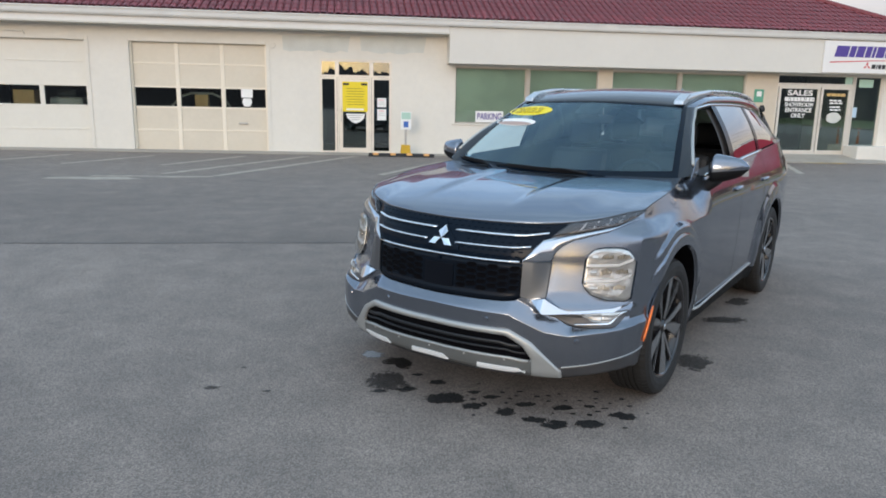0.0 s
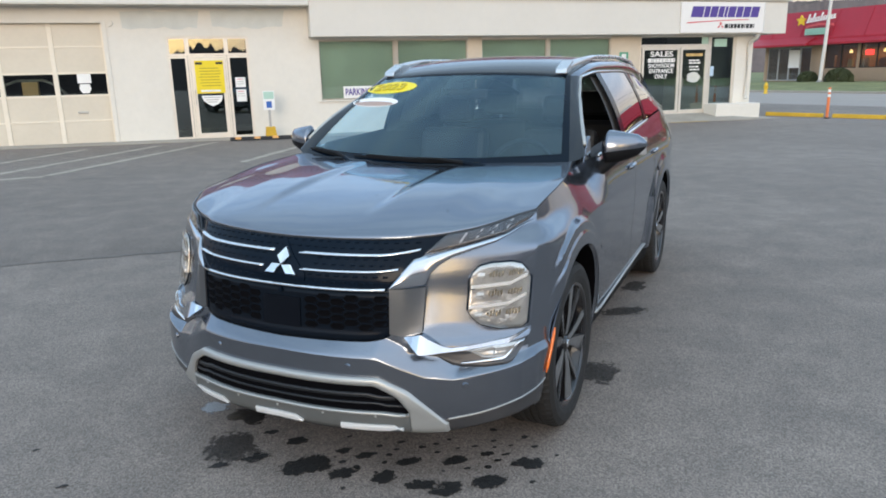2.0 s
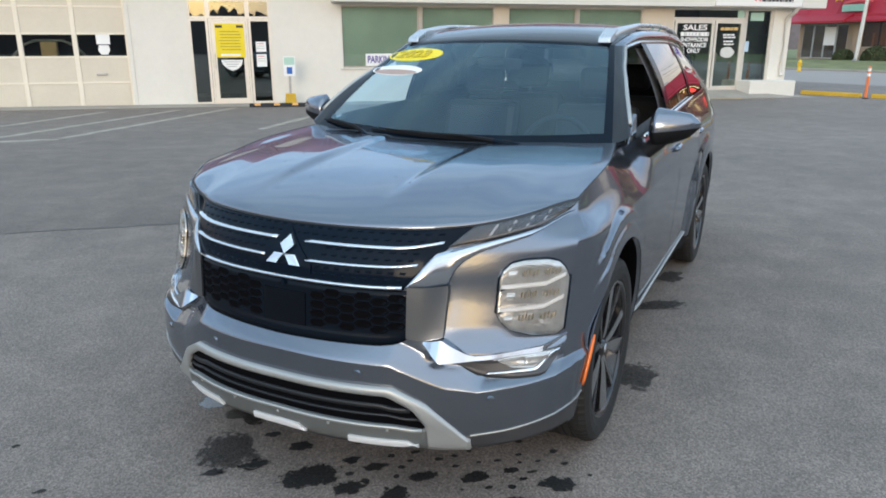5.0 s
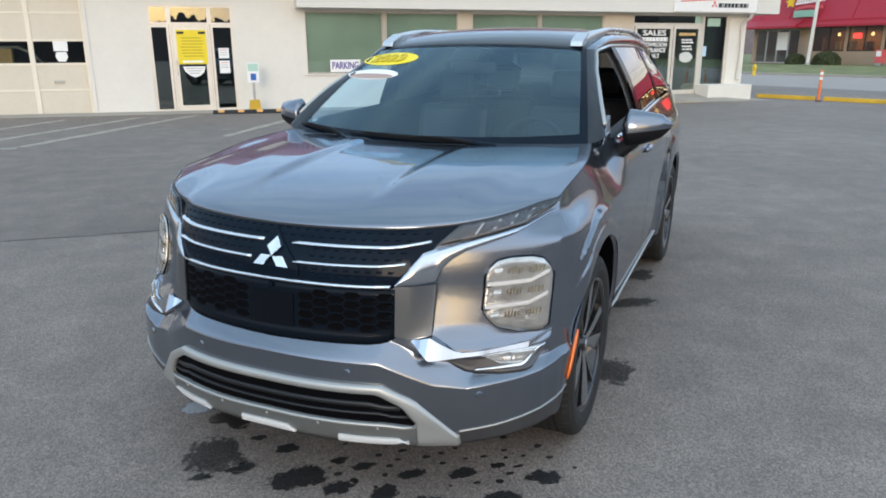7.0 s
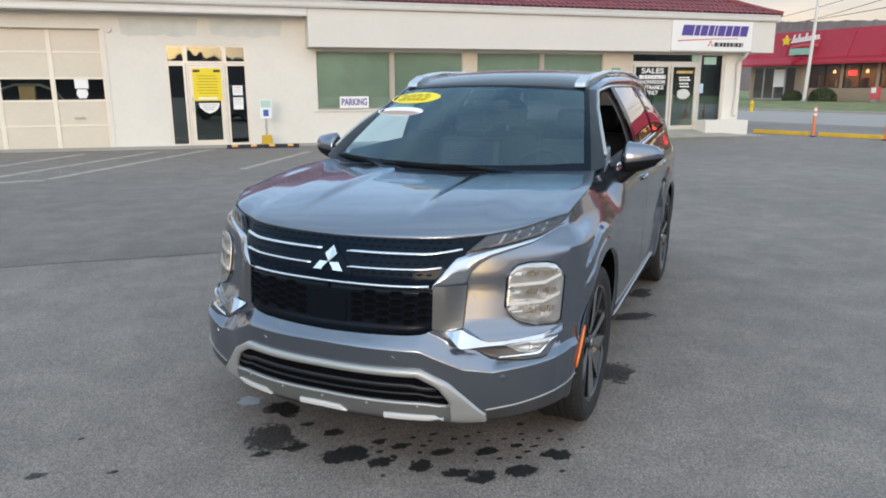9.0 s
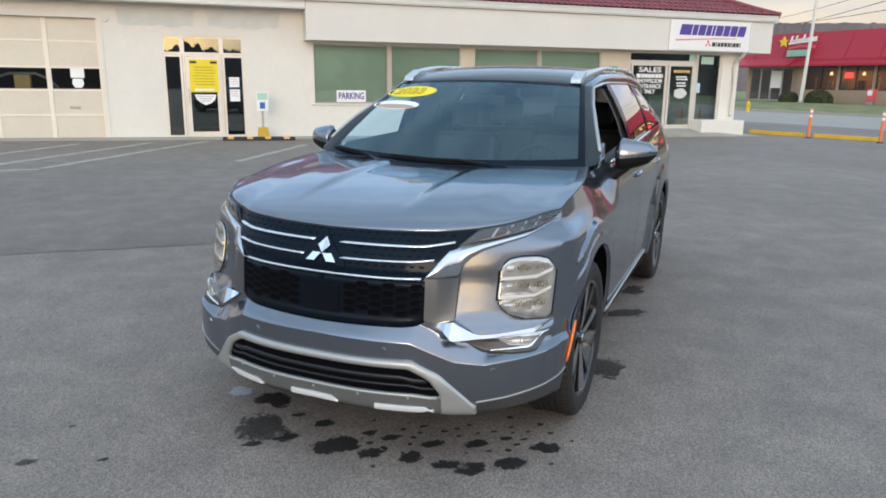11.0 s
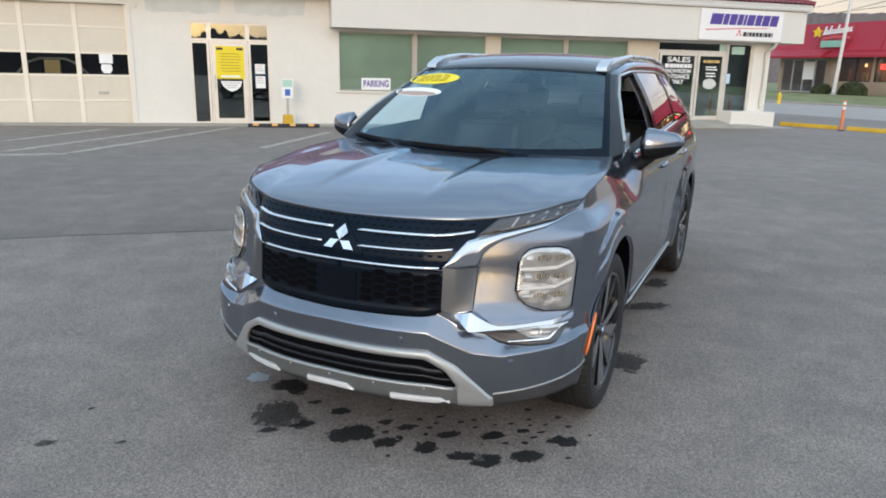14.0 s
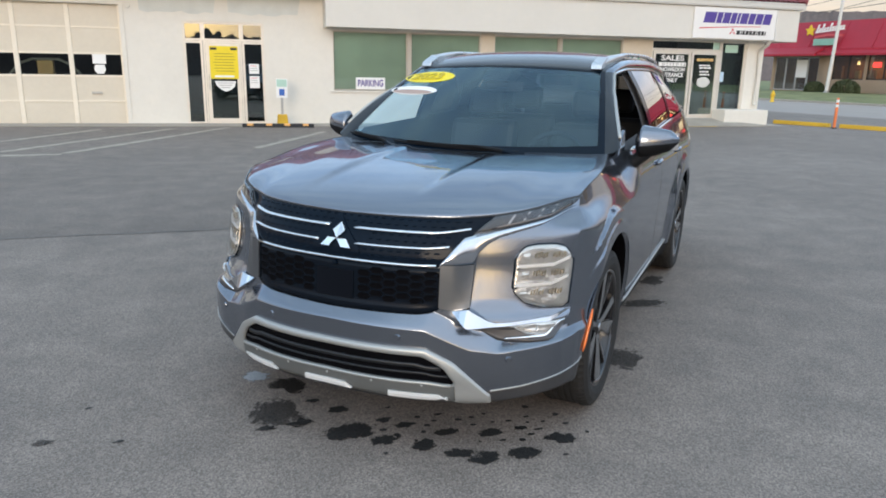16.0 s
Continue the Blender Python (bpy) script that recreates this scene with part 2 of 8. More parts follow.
def stain_material(strength=0.93, rough=0.62, dark=(0.012, 0.012, 0.012), light=(0.034, 0.032, 0.031)):
    """A damp stain, or in pale tones a painted sheen, that thins out unevenly to its rim."""
    m = bpy.data.materials.new("stain_or_sheen_coat")
    m.use_nodes = True
    nt = m.node_tree
    b = nt.nodes["Principled BSDF"]
    tc = nt.nodes.new("ShaderNodeTexCoord")
    centre = nt.nodes.new("ShaderNodeVectorMath")
    centre.operation = "DISTANCE"
    flat = nt.nodes.new("ShaderNodeVectorMath")
    flat.operation = "MULTIPLY"
    flat.inputs[1].default_value = (1, 1, 0)
    nt.links.new(tc.outputs["Generated"], flat.inputs[0])
    nt.links.new(flat.outputs["Vector"], centre.inputs[0])
    centre.inputs[1].default_value = (0.5, 0.5, 0)
    n1 = nt.nodes.new("ShaderNodeTexNoise")
    n1.inputs["Scale"].default_value, n1.inputs["Detail"].default_value, n1.inputs["Roughness"].default_value = 26.0, 7.0, 0.68
    nt.links.new(tc.outputs["Object"], n1.inputs["Vector"])
    mix = nt.nodes.new("ShaderNodeMath")
    mix.operation = "MULTIPLY_ADD"
    mix.inputs[1].default_value = -1.25
    nt.links.new(centre.outputs["Value"], mix.inputs[0])
    nt.links.new(n1.outputs["Fac"], mix.inputs[2])
    ramp = nt.nodes.new("ShaderNodeValToRGB")
    ramp.color_ramp.elements[0].position, ramp.color_ramp.elements[1].position = 0.02, 0.11
    ramp.color_ramp.elements[0].color, ramp.color_ramp.elements[1].color = (0, 0, 0, 1), (strength, strength, strength, 1)
    nt.links.new(mix.outputs[0], ramp.inputs["Fac"])
    n2 = nt.nodes.new("ShaderNodeTexVoronoi")
    n2.inputs["Scale"].default_value = 150.0
    nt.links.new(tc.outputs["Object"], n2.inputs["Vector"])
    tone = nt.nodes.new("ShaderNodeValToRGB")
    tone.color_ramp.elements[0].color, tone.color_ramp.elements[1].color = (*dark, 1), (*light, 1)
    nt.links.new(n2.outputs["Color"], tone.inputs["Fac"])
    nt.links.new(tone.outputs["Color"], b.inputs["Base Color"])
    nt.links.new(ramp.outputs["Color"], b.inputs["Alpha"])
    b.inputs["Roughness"].default_value = rough
    b.inputs["Specular IOR Level"].default_value = 0.3
    bp = nt.nodes.new("ShaderNodeBump")
    bp.inputs["Strength"].default_value, bp.inputs["Distance"].default_value = 0.4, 0.005
    nt.links.new(n2.outputs["Distance"], bp.inputs["Height"])
    nt.links.new(bp.outputs["Normal"], b.inputs["Normal"])
    return m


M = {}
M["asphalt"] = asphalt_material()
M["street"] = material("street_asphalt", (0.33, 0.288, 0.255), 0.8, var=0.12, scale=0.4)
M["concrete"] = material("concrete", (0.35, 0.318, 0.27), 0.85, var=0.18, scale=1.4, bump=0.2)
M["grass"] = material("grass", (0.13, 0.150, 0.048), 0.9, var=0.4, scale=0.8, bump=0.6, bump_scale=30, tint=(0.19, 0.20, 0.085))
M["stucco"] = material("white_painted_stucco", (0.715, 0.682, 0.612), 0.75, var=0.05, scale=0.9, bump=0.12, bump_scale=90)
M["patch"] = material("grey_repair_plaster", (0.60, 0.61, 0.57), 0.85, var=0.08, scale=3.0, bump=0.1)
M["fascia"] = material("white_fascia_panel", (0.64, 0.615, 0.56), 0.55, var=0.03, scale=0.7)
M["gutter"] = material("white_gutter", (0.66, 0.65, 0.62), 0.45, var=0.06, scale=2.0)
M["soffit"] = material("soffit_board", (0.55, 0.53, 0.48), 0.7, var=0.08)
M["garage"] = material("cream_garage_panel", (0.64, 0.58, 0.475), 0.5, var=0.05, scale=1.3)
M["garage_rib"] = material("cream_garage_rail", (0.78, 0.71, 0.59), 0.5, var=0.05, scale=2.0)
M["garage_white"] = material("white_garage_panel", (0.69, 0.665, 0.595), 0.5, var=0.04, scale=1.3)
M["frame_tan"] = material("bare_aluminium_frame", (0.74, 0.69, 0.61), 0.4, 0.35, var=0.05)
M["mullion"] = material("grey_tan_mullion", (0.46, 0.42, 0.36), 0.5, 0.2, var=0.06)
M["tan_pier"] = material("tan_painted_pier", (0.62, 0.54, 0.43), 0.75, var=0.06, scale=1.0)
# near-black colour puts indoor shade on floor, partitions and van cab
M["dark_room"] = material("unlit_interior", (0.030, 0.032, 0.033), 0.9, var=0.3)
M["green_blind"] = material("green_window_film", (0.49, 0.57, 0.49), 0.6, var=0.22, scale=0.5)
M["pane"] = glass("window_pane", (0.86, 0.94, 0.92), 0.02, 0.9)
M["coated_pane"] = glass("coated_double_pane", (0.62, 0.78, 0.78), 0.015, 0.9, 3.4)
M["yellow_sign"] = material("yellow_poster", (0.80, 0.62, 0.02), 0.5, var=0.04)
M["black"] = material("black_print", (0.015, 0.015, 0.017), 0.6, var=0.2)
M["white"] = material("white_print", (0.82, 0.82, 0.80), 0.55, var=0.03)
M["purple"] = material("purple_vinyl", (0.075, 0.045, 0.26), 0.45, var=0.05)
M["red_vinyl"] = material("red_vinyl", (0.62, 0.10, 0.11), 0.45, var=0.05)
M["roof_red"] = material("red_roof_tile", (0.20, 0.035, 0.040), 0.55, var=0.25, scale=5.0, random_piece=0.2)
M["yellow_paint"] = material("yellow_kerb_paint", (0.62, 0.38, 0.03), 0.65, var=0.15, scale=3.0, bump=0.1)
M["line_paint"] = material("worn_line_paint", (0.37, 0.325, 0.265), 0.75, var=0.4, scale=4.0)
M["rubber"] = material("black_rubber", (0.016, 0.016, 0.017), 0.75, var=0.25, scale=8, bump=0.1)
M["orange"] = material("orange_plastic", (0.78, 0.20, 0.06), 0.45, var=0.06)
M["amber"] = material("amber_reflector", (0.72, 0.36, 0.10), 0.35, var=0.06)
M["galv"] = material("galvanised_steel", (0.42, 0.42, 0.41), 0.45, 0.7, var=0.15)
M["panel_green"] = material("pale_sign_green", (0.26, 0.48, 0.38), 0.5, var=0.1, scale=3)
M["cardboard"] = material("cardboard", (0.52, 0.33, 0.16), 0.8, var=0.12)
M["van_grey"] = material("dull_grey_van_paint", (0.36, 0.36, 0.35), 0.5, var=0.1)
M["booth"] = material("brown_booth_vinyl", (0.24, 0.10, 0.05), 0.6, var=0.25, scale=2)
M["sign_green"] = material("green_print", (0.10, 0.33, 0.22), 0.5, var=0.05)
M["sign_blue"] = material("blue_print", (0.03, 0.12, 0.42), 0.45, var=0.05)
M["restaurant_red"] = material("red_mansard_metal", (0.37, 0.018, 0.036), 0.5, var=0.1, scale=0.3)
M["restaurant_wall"] = material("tan_restaurant_wall", (0.36, 0.27, 0.19), 0.8, var=0.08, scale=0.5)
M["bush"] = material("hedge_leaf", (0.052, 0.066, 0.026), 0.9, var=0.3, scale=3)
M["woods"] = material("bare_woods", (0.13, 0.105, 0.10), 0.95, var=0.3, scale=0.05)
M["neon"] = emitter("red_neon", (1.0, 0.05, 0.04), 3.0)
M["warm_lamp"] = emitter("warm_lamp", (1.0, 0.62, 0.25), 2.2)
M["star_yellow"] = material("yellow_sign_star", (0.80, 0.55, 0.03), 0.5, var=0.05)
M["hydrant"] = material("yellow_hydrant_paint", (0.72, 0.46, 0.03), 0.5, var=0.08)
M["sign_white"] = material("white_sign_face", (0.76, 0.745, 0.72), 0.4, var=0.02)
M["gold"] = material("gold_vinyl", (0.62, 0.42, 0.16), 0.5, var=0.05)
M["pale_blue"] = material("pale_blue_card", (0.45, 0.60, 0.72), 0.6, var=0.04)
M["pale_green"] = material("pale_green_print", (0.42, 0.62, 0.52), 0.6, var=0.04)
M["print_brown"] = material("faded_print", (0.40, 0.31, 0.02), 0.6, var=0.1)
M["seam"] = material("sealed_seam", (0.135, 0.122, 0.11), 0.8, var=0.3, scale=3)
M["stain"] = stain_material()
M["faint_stain"] = stain_material(0.60)
M["wet_sheen"] = stain_material(0.75, 0.10)
# pale blue base colour paints the sky's reflection on wet ground
M["painted_sheen"] = stain_material(0.80, 0.3, (0.31, 0.345, 0.385), (0.46, 0.50, 0.55))


# ---- mesh helpers ----
def lerp(a, b, t):
    return a + (b - a) * t


def mesh_ob(name, bm, mat, smooth=False):
    me = bpy.data.meshes.new(name)
    bm.to_mesh(me)
    bm.free()
    for mm in mat if isinstance(mat, (list, tuple)) else [mat]:
        me.materials.append(mm)
    if smooth:
        me.polygons.foreach_set("use_smooth", [True] * len(me.polygons))
    return new(name, me)


def part(name, bm, mat, parent=None, label="", smooth=False):
    ob = mesh_ob(name, bm, mat, smooth)
    ob.parent = parent
    if label:
        tagged(ob, label)
    return ob


def empty(name, m=None):
    ob = new(name)
    ob.empty_display_size = 0.2
    if m is not None:
        ob.matrix_world = m
    return ob


def box(x0, x1, y0, y1, z0, z1, bevel=0.0, bm=None):
    bm = bm or bmesh.new()
    vs = [bm.verts.new((x, y, z)) for x in (x0, x1) for y in (y0, y1) for z in (z0, z1)]
    fs = [(0, 1, 3, 2), (4, 6, 7, 5), (0, 4, 5, 1), (2, 3, 7, 6), (0, 2, 6, 4), (1, 5, 7, 3)]
    faces = [bm.faces.new([vs[i] for i in f]) for f in fs]
    if bevel:
        es = list({e for f in faces for e in f.edges})
        bmesh.ops.bevel(bm, geom=es, offset=bevel, segments=2, affect="EDGES", profile=0.5)
    return bm


def prism(pts, depth, axis="y", at=0.0, bevel=0.0):
    """An outline (u, v) pushed out along an axis: from at to at + depth."""
    bm = bmesh.new()

    def place(u, v, d):
        return {"y": (u, d, v), "x": (d, u, v), "z": (u, v, d)}[axis]

    a = [bm.verts.new(place(u, v, at)) for u, v in pts]
    b = [bm.verts.new(place(u, v, at + depth)) for u, v in pts]
    n = len(pts)
    bm.faces.new(a)
    bm.faces.new(b[::-1])
    for i in range(n):
        bm.faces.new((a[i], b[i], b[(i + 1) % n], a[(i + 1) % n]))
    bmesh.ops.recalc_face_normals(bm, faces=bm.faces)
    if bevel:
        bmesh.ops.bevel(bm, geom=list(bm.edges), offset=bevel, segments=2, affect="EDGES", profile=0.5)
    return bm


def tube(points, radius, sides=8, bm=None, cap=True):
    """A round bar along points; radius may be one number or one a point."""
    bm = bm or bmesh.new()
    pts = [Vector(p) for p in points]
    rads = radius if isinstance(radius, (list, tuple)) else [radius] * len(pts)
    rings = []
    for i, p in enumerate(pts):
        d = (pts[min(i + 1, len(pts) - 1)] - pts[max(i - 1, 0)]).normalized()
        side = d.cross(Vector((0, 0, 1)))
        side = side.normalized() if side.length > 1e-3 else Vector((1, 0, 0))
        up = side.cross(d).normalized()
        rings.append([bm.verts.new(p + rads[i] * (math.cos(a) * side + math.sin(a) * up)) for a in (2 * math.pi * k / sides for k in range(sides))])
    for r0, r1 in zip(rings, rings[1:]):
        for k in range(sides):
            bm.faces.new((r0[k], r0[(k + 1) % sides], r1[(k + 1) % sides], r1[k]))
    if cap:
        bm.faces.new(rings[0][::-1])
        bm.faces.new(rings[-1])
    bmesh.ops.recalc_face_normals(bm, faces=bm.faces)
    return bm


def lathe(profile, sides=24, bm=None):
    """Profile of (r, z) turned about z."""
    bm = bm or bmesh.new()
    rings = [[bm.verts.new((r * math.cos(a), r * math.sin(a), z)) for a in (2 * math.pi * k / sides for k in range(sides))] for r, z in profile]
    for r0, r1 in zip(rings, rings[1:]):
        for k in range(sides):
            bm.faces.new((r0[k], r0[(k + 1) % sides], r1[(k + 1) % sides], r1[k]))
    bmesh.ops.remove_doubles(bm, verts=bm.verts, dist=1e-5)
    bmesh.ops.recalc_face_normals(bm, faces=bm.faces)
    return bm


def lettering(name, text, size, m, mat, parent, width=None):
    """Words in the built-in font, laid flat and turned into a mesh; the font's own width may be squeezed."""
    cu = bpy.data.curves.new(name, "FONT")
    cu.offset = size * 0.022
    cu.body, cu.size, cu.align_x, cu.align_y, cu.extrude = text, size, "CENTER", "CENTER", 0.002
    tmp = bpy.data.objects.new(name, cu)
    scene.collection.objects.link(tmp)
    bpy.context.view_layer.update()
    me = bpy.data.meshes.new_from_object(tmp.evaluated_get(bpy.context.evaluated_depsgraph_get()))
    bpy.data.objects.remove(tmp)
    me.materials.clear()
    me.materials.append(mat)
    xs = [v.co.x for v in me.vertices]
    k = width / (max(xs) - min(xs)) if width else 1.0
    me.transform(Matrix.Diagonal((k, 1, 1, 1)))
    ob = new(name, me)
    ob.parent = parent
    ob.matrix_local = m
    return ob


FACING = Euler((radians(90), 0, 0)).to_matrix().to_4x4()


# ---- ground ----
def sheet(x0, x1, y0, y1, z, nx=1, ny=1):
    bm = bmesh.new()
    g = [[bm.verts.new((x0 + (x1 - x0) * i / nx, y0 + (y1 - y0) * j / ny, z)) for j in range(ny + 1)] for i in range(nx + 1)]
    for i in range(nx):
        for j in range(ny):
            bm.faces.new((g[i][j], g[i + 1][j], g[i + 1][j + 1], g[i][j + 1]))
    return bm


def strip(p, q, w, z, mat, name, rag=0.0, steps=1, h=0.0):
    """A flat band from p to q of width w, its edges a little ragged."""
    p, q = Vector((*p, 0)), Vector((*q, 0))
    d = (q - p).normalized()
    s = Vector((-d.y, d.x, 0)) * w / 2
    bm = bmesh.new()
    rows = []
    for i in range(steps + 1):
        c = p.lerp(q, i / steps)
        j0, j1 = (1 + rag * (random.random() * 2 - 1) for _ in range(2))
        rows.append((bm.verts.new(c + s * j0 + Vector((0, 0, z))), bm.verts.new(c - s * j1 + Vector((0, 0, z)))))
    for a, b in zip(rows, rows[1:]):
        bm.faces.new((a[1], b[1], b[0], a[0]))
    return mesh_ob(name, bm, mat)


ground = mesh_ob("ground", sheet(-900, 900, -900, 900, 0.0, 6, 6), M["asphalt"])
tagged(ground, "worn grey asphalt parking lot with pale aggregate", "ground", kind="structure")

STREET_N = Vector((0.987, 0.163, 0))
STREET_U = Vector((0.163, -0.987, 0))
KERB = Vector((38.6, 36.0, 0))


def street_frame(dist, z=0.0):
    """A frame whose x runs along the street, y away across it, z up; dist past the far kerb."""
    o = KERB + STREET_N * dist
    m = Matrix((STREET_U, STREET_N, (0, 0, 1))).transposed().to_4x4()
    m.translation = (o.x, o.y, z)
    return m


road = mesh_ob("road", sheet(-150, 150, -15.5, 0.0, 0.006), M["street"])
road.matrix_world = street_frame(0.0)
tagged(road, "pale grey asphalt street beyond the lot", "road", kind="structure")

# far verge: kerb and rising lawn
bm = box(-150, 150, 0.0, 0.35, 0.0, 0.14, 0.02)
verge_kerb = mesh_ob("kerb", bm, M["concrete"])
verge_kerb.matrix_world = street_frame(0.0)
tagged(verge_kerb, "weathered concrete kerb along the street", "kerb", kind="structure")
bm = bmesh.new()
rows = []
for d, z in ((0.35, 0.13), (4.0, 0.30), (9.0, 0.50), (16.0, 0.55), (60.0, 0.6), (260.0, 0.8)):
    rows.append([bm.verts.new((u, d, z)) for u in (-400, -60, -20, 0, 40, 400)])
for a, b in zip(rows, rows[1:]):
    for i in range(5):
        bm.faces.new((a[i], a[i + 1], b[i + 1], b[i]))
lawn = mesh_ob("lawn", bm, M["grass"])
lawn.matrix_world = street_frame(0.0)
tagged(lawn, "short green lawn verge beside the street", "lawn", kind="structure")

# seam of two asphalt pours and a dark strip beyond it
seam = strip((-30, 3.44), (3.2, 3.50), 0.045, 0.004, M["seam"], "asphalt_seam", 0.7, 200)
tagged(seam, "dark sealed seam across the asphalt", "seam", kind="structure")

# ---- dealership ----
TILT = pose(2, 17, 0) @ pose(0, 0, 0, 0, -0.40, 0) @ pose(-2, -17, 0)
YW = 17.09
DEPTH = 13.0


def setting(name, bm, mat, label, category, parent=None, smooth=False):
    ob = mesh_ob(name, bm, mat, smooth)
    ob.matrix_world = TILT
    tagged(ob, label, category, kind="structure")
    return ob


def wall_with_holes(x0, x1, z0, z1, holes, y0, y1):
    """A wall slab with rectangular openings right through it, split into clean rectangles."""
    xs = sorted({x0, x1, *[h[0] for h in holes], *[h[1] for h in holes]})
    zs = sorted({z0, z1, *[h[2] for h in holes], *[h[3] for h in holes]})
    bm = bmesh.new()

    def solid(i, k):
        if not (0 <= i < len(xs) - 1 and 0 <= k < len(zs) - 1):
            return False
        cx, cz = (xs[i] + xs[i + 1]) / 2, (zs[k] + zs[k + 1]) / 2
        return not any(h[0] < cx < h[1] and h[2] < cz < h[3] for h in holes)

    vert = {}

    def v(i, k, y):
        if (i, k, y) not in vert:
            vert[i, k, y] = bm.verts.new((xs[i], y, zs[k]))
        return vert[i, k, y]

    for i in range(len(xs) - 1):
        for k in range(len(zs) - 1):
            if not solid(i, k):
                continue
            bm.faces.new((v(i, k, y0), v(i + 1, k, y0), v(i + 1, k + 1, y0), v(i, k + 1, y0)))
            bm.faces.new((v(i, k, y1), v(i, k + 1, y1), v(i + 1, k + 1, y1), v(i + 1, k, y1)))
            for di, dk, a, b in ((-1, 0, (i, k), (i, k + 1)), (1, 0, (i + 1, k + 1), (i + 1, k)), (0, -1, (i + 1, k), (i, k)), (0, 1, (i, k + 1), (i + 1, k + 1))):
                if not solid(i + di, k + dk):
                    bm.faces.new((v(*a, y0), v(*b, y0), v(*b, y1), v(*a, y1)))
    bmesh.ops.recalc_face_normals(bm, faces=bm.faces)
    return bm


XL, XR = -16.0, 16.85
GARAGES = ((-11.80, -8.08), (-6.93, -3.24))
HOLES = [(a, b, -0.4, 3.03) for a, b in GARAGES] + [(-1.75, 0.31, 0.02, 2.68)]
WINDOWS = ((2.20, 4.35), (4.45, 6.59), (7.04, 9.18), (9.28, 11.40))
HOLES += [(2.20, 6.59, 0.93, 2.56), (7.04, 11.40, 0.93, 2.56), (12.48, 16.14, 0.12, 2.60)]
wall_front = setting("wall_front", wall_with_holes(XL, XR, -0.4, 3.6, HOLES, YW, YW + 0.25), M["stucco"], "white painted stucco front wall of a car dealership", "wall")
setting("wall_left", box(XL, XL + 0.25, YW + 0.25, YW + DEPTH, -0.4, 3.6), M["stucco"], "white painted stucco side wall", "wall")
setting("wall_right", box(XR - 0.25, XR, YW + 0.25, YW + DEPTH, -0.4, 3.6), M["stucco"], "white painted stucco side wall", "wall")
setting("wall_back", box(XL, XR, YW + DEPTH, YW + DEPTH + 0.25, -0.4, 3.6), M["stucco"], "white painted stucco back wall", "wall")
setting("floor", box(XL + 0.25, XR - 0.25, YW + 0.25, YW + DEPTH, -0.2, 0.02), M["dark_room"], "showroom and workshop floor coloured near-black as unlit", "floor")
setting("ceiling", box(XL + 0.25, XR - 0.25, YW + 0.25, YW + DEPTH, 3.25, 3.35), M["soffit"], "plain indoor ceiling boards", "ceiling")
setting("partition", box(1.0, 1.2, YW + 0.25, YW + DEPTH, 0.02, 3.25), M["dark_room"], "partition between workshop and showroom, coloured near-black as unlit", "wall")
setting("partition", box(-20 + 8.0, XR - 0.3, YW + 4.5, YW + 4.6, 0.02, 3.25), M["dark_room"], "added inner wall behind the front rooms, coloured near-black as unlit", "wall")
setting("pier", box(11.40, 12.48, YW - 0.012, YW - 0.003, -0.1, 2.62), M["tan_pier"], "tan painted pier beside the showroom doors", "pier")
setting("pier", box(6.60, 7.03, YW - 0.012, YW - 0.003, 0.93, 2.62), M["tan_pier"], "tan painted pier between showroom windows", "pier")

# plaster patches where old signs were removed
for k, (xa, xb, za, zb) in enumerate(((-2.78, -0.87, 2.88, 3.33), (-0.59, 1.32, 2.89, 3.35))):
    random.seed(31 + k)
    n = 9
    top = [(xa + (xb - xa) * i / n, zb + random.uniform(-0.03, 0.03)) for i in range(n + 1)]
    bot = [(xa + 0.02 + (xb - xa - 0.10) * i / n, za + random.uniform(-0.02, 0.05)) for i in range(n + 1)]
    ob = mesh_ob("plaster_patch", prism(top + bot[::-1], 0.008, "y", YW - 0.010), M["patch"])
    ob.matrix_world = TILT
    tagged(ob, "grey-green plaster patch where a sign was removed", "wall patch", "plaster patches", "structure")

# fascia over the showroom, eave gutter, soffit
YF = 16.56
setting("fascia", box(1.93, 17.68, YF, YF + 0.09, 2.63, 3.63, 0.006), M["fascia"], "long white fascia panel over the showroom windows", "fascia")
setting("fascia_end", box(1.93, 2.02, YF + 0.09, YW - 0.002, 2.63, 3.63), M["fascia"], "white end panel of the showroom fascia", "fascia")
setting("fascia_end", box(17.59, 17.68, YF + 0.09, YW + 8.0, 2.63, 3.63), M["fascia"], "white end panel of the showroom fascia", "fascia")
setting("soffit", box(2.02, 17.59, YF + 0.09, YW - 0.002, 2.66, 2.70), M["soffit"], "weathered soffit boards under the fascia", "soffit")
setting("soffit", box(XR, 17.59, YW, YW + 8.0, 2.66, 2.70), M["soffit"], "weathered soffit boards under the fascia", "soffit")
setting("soffit", box(XL - 0.8, 1.93, YF - 0.02, YW - 0.002, 3.43, 3.47), M["soffit"], "shaded soffit boards under the eave", "soffit")


def gutter_profile(y, z, h):
    """A K-style gutter in section."""
    return [(y + 0.10, z), (y + 0.03, z), (y, z + 0.05), (y - 0.015, z + h - 0.06), (y - 0.04, z + h - 0.02), (y - 0.04, z + h), (y - 0.02, z + h), (y - 0.02, z + h - 0.03), (y + 0.10, z + h - 0.03)]


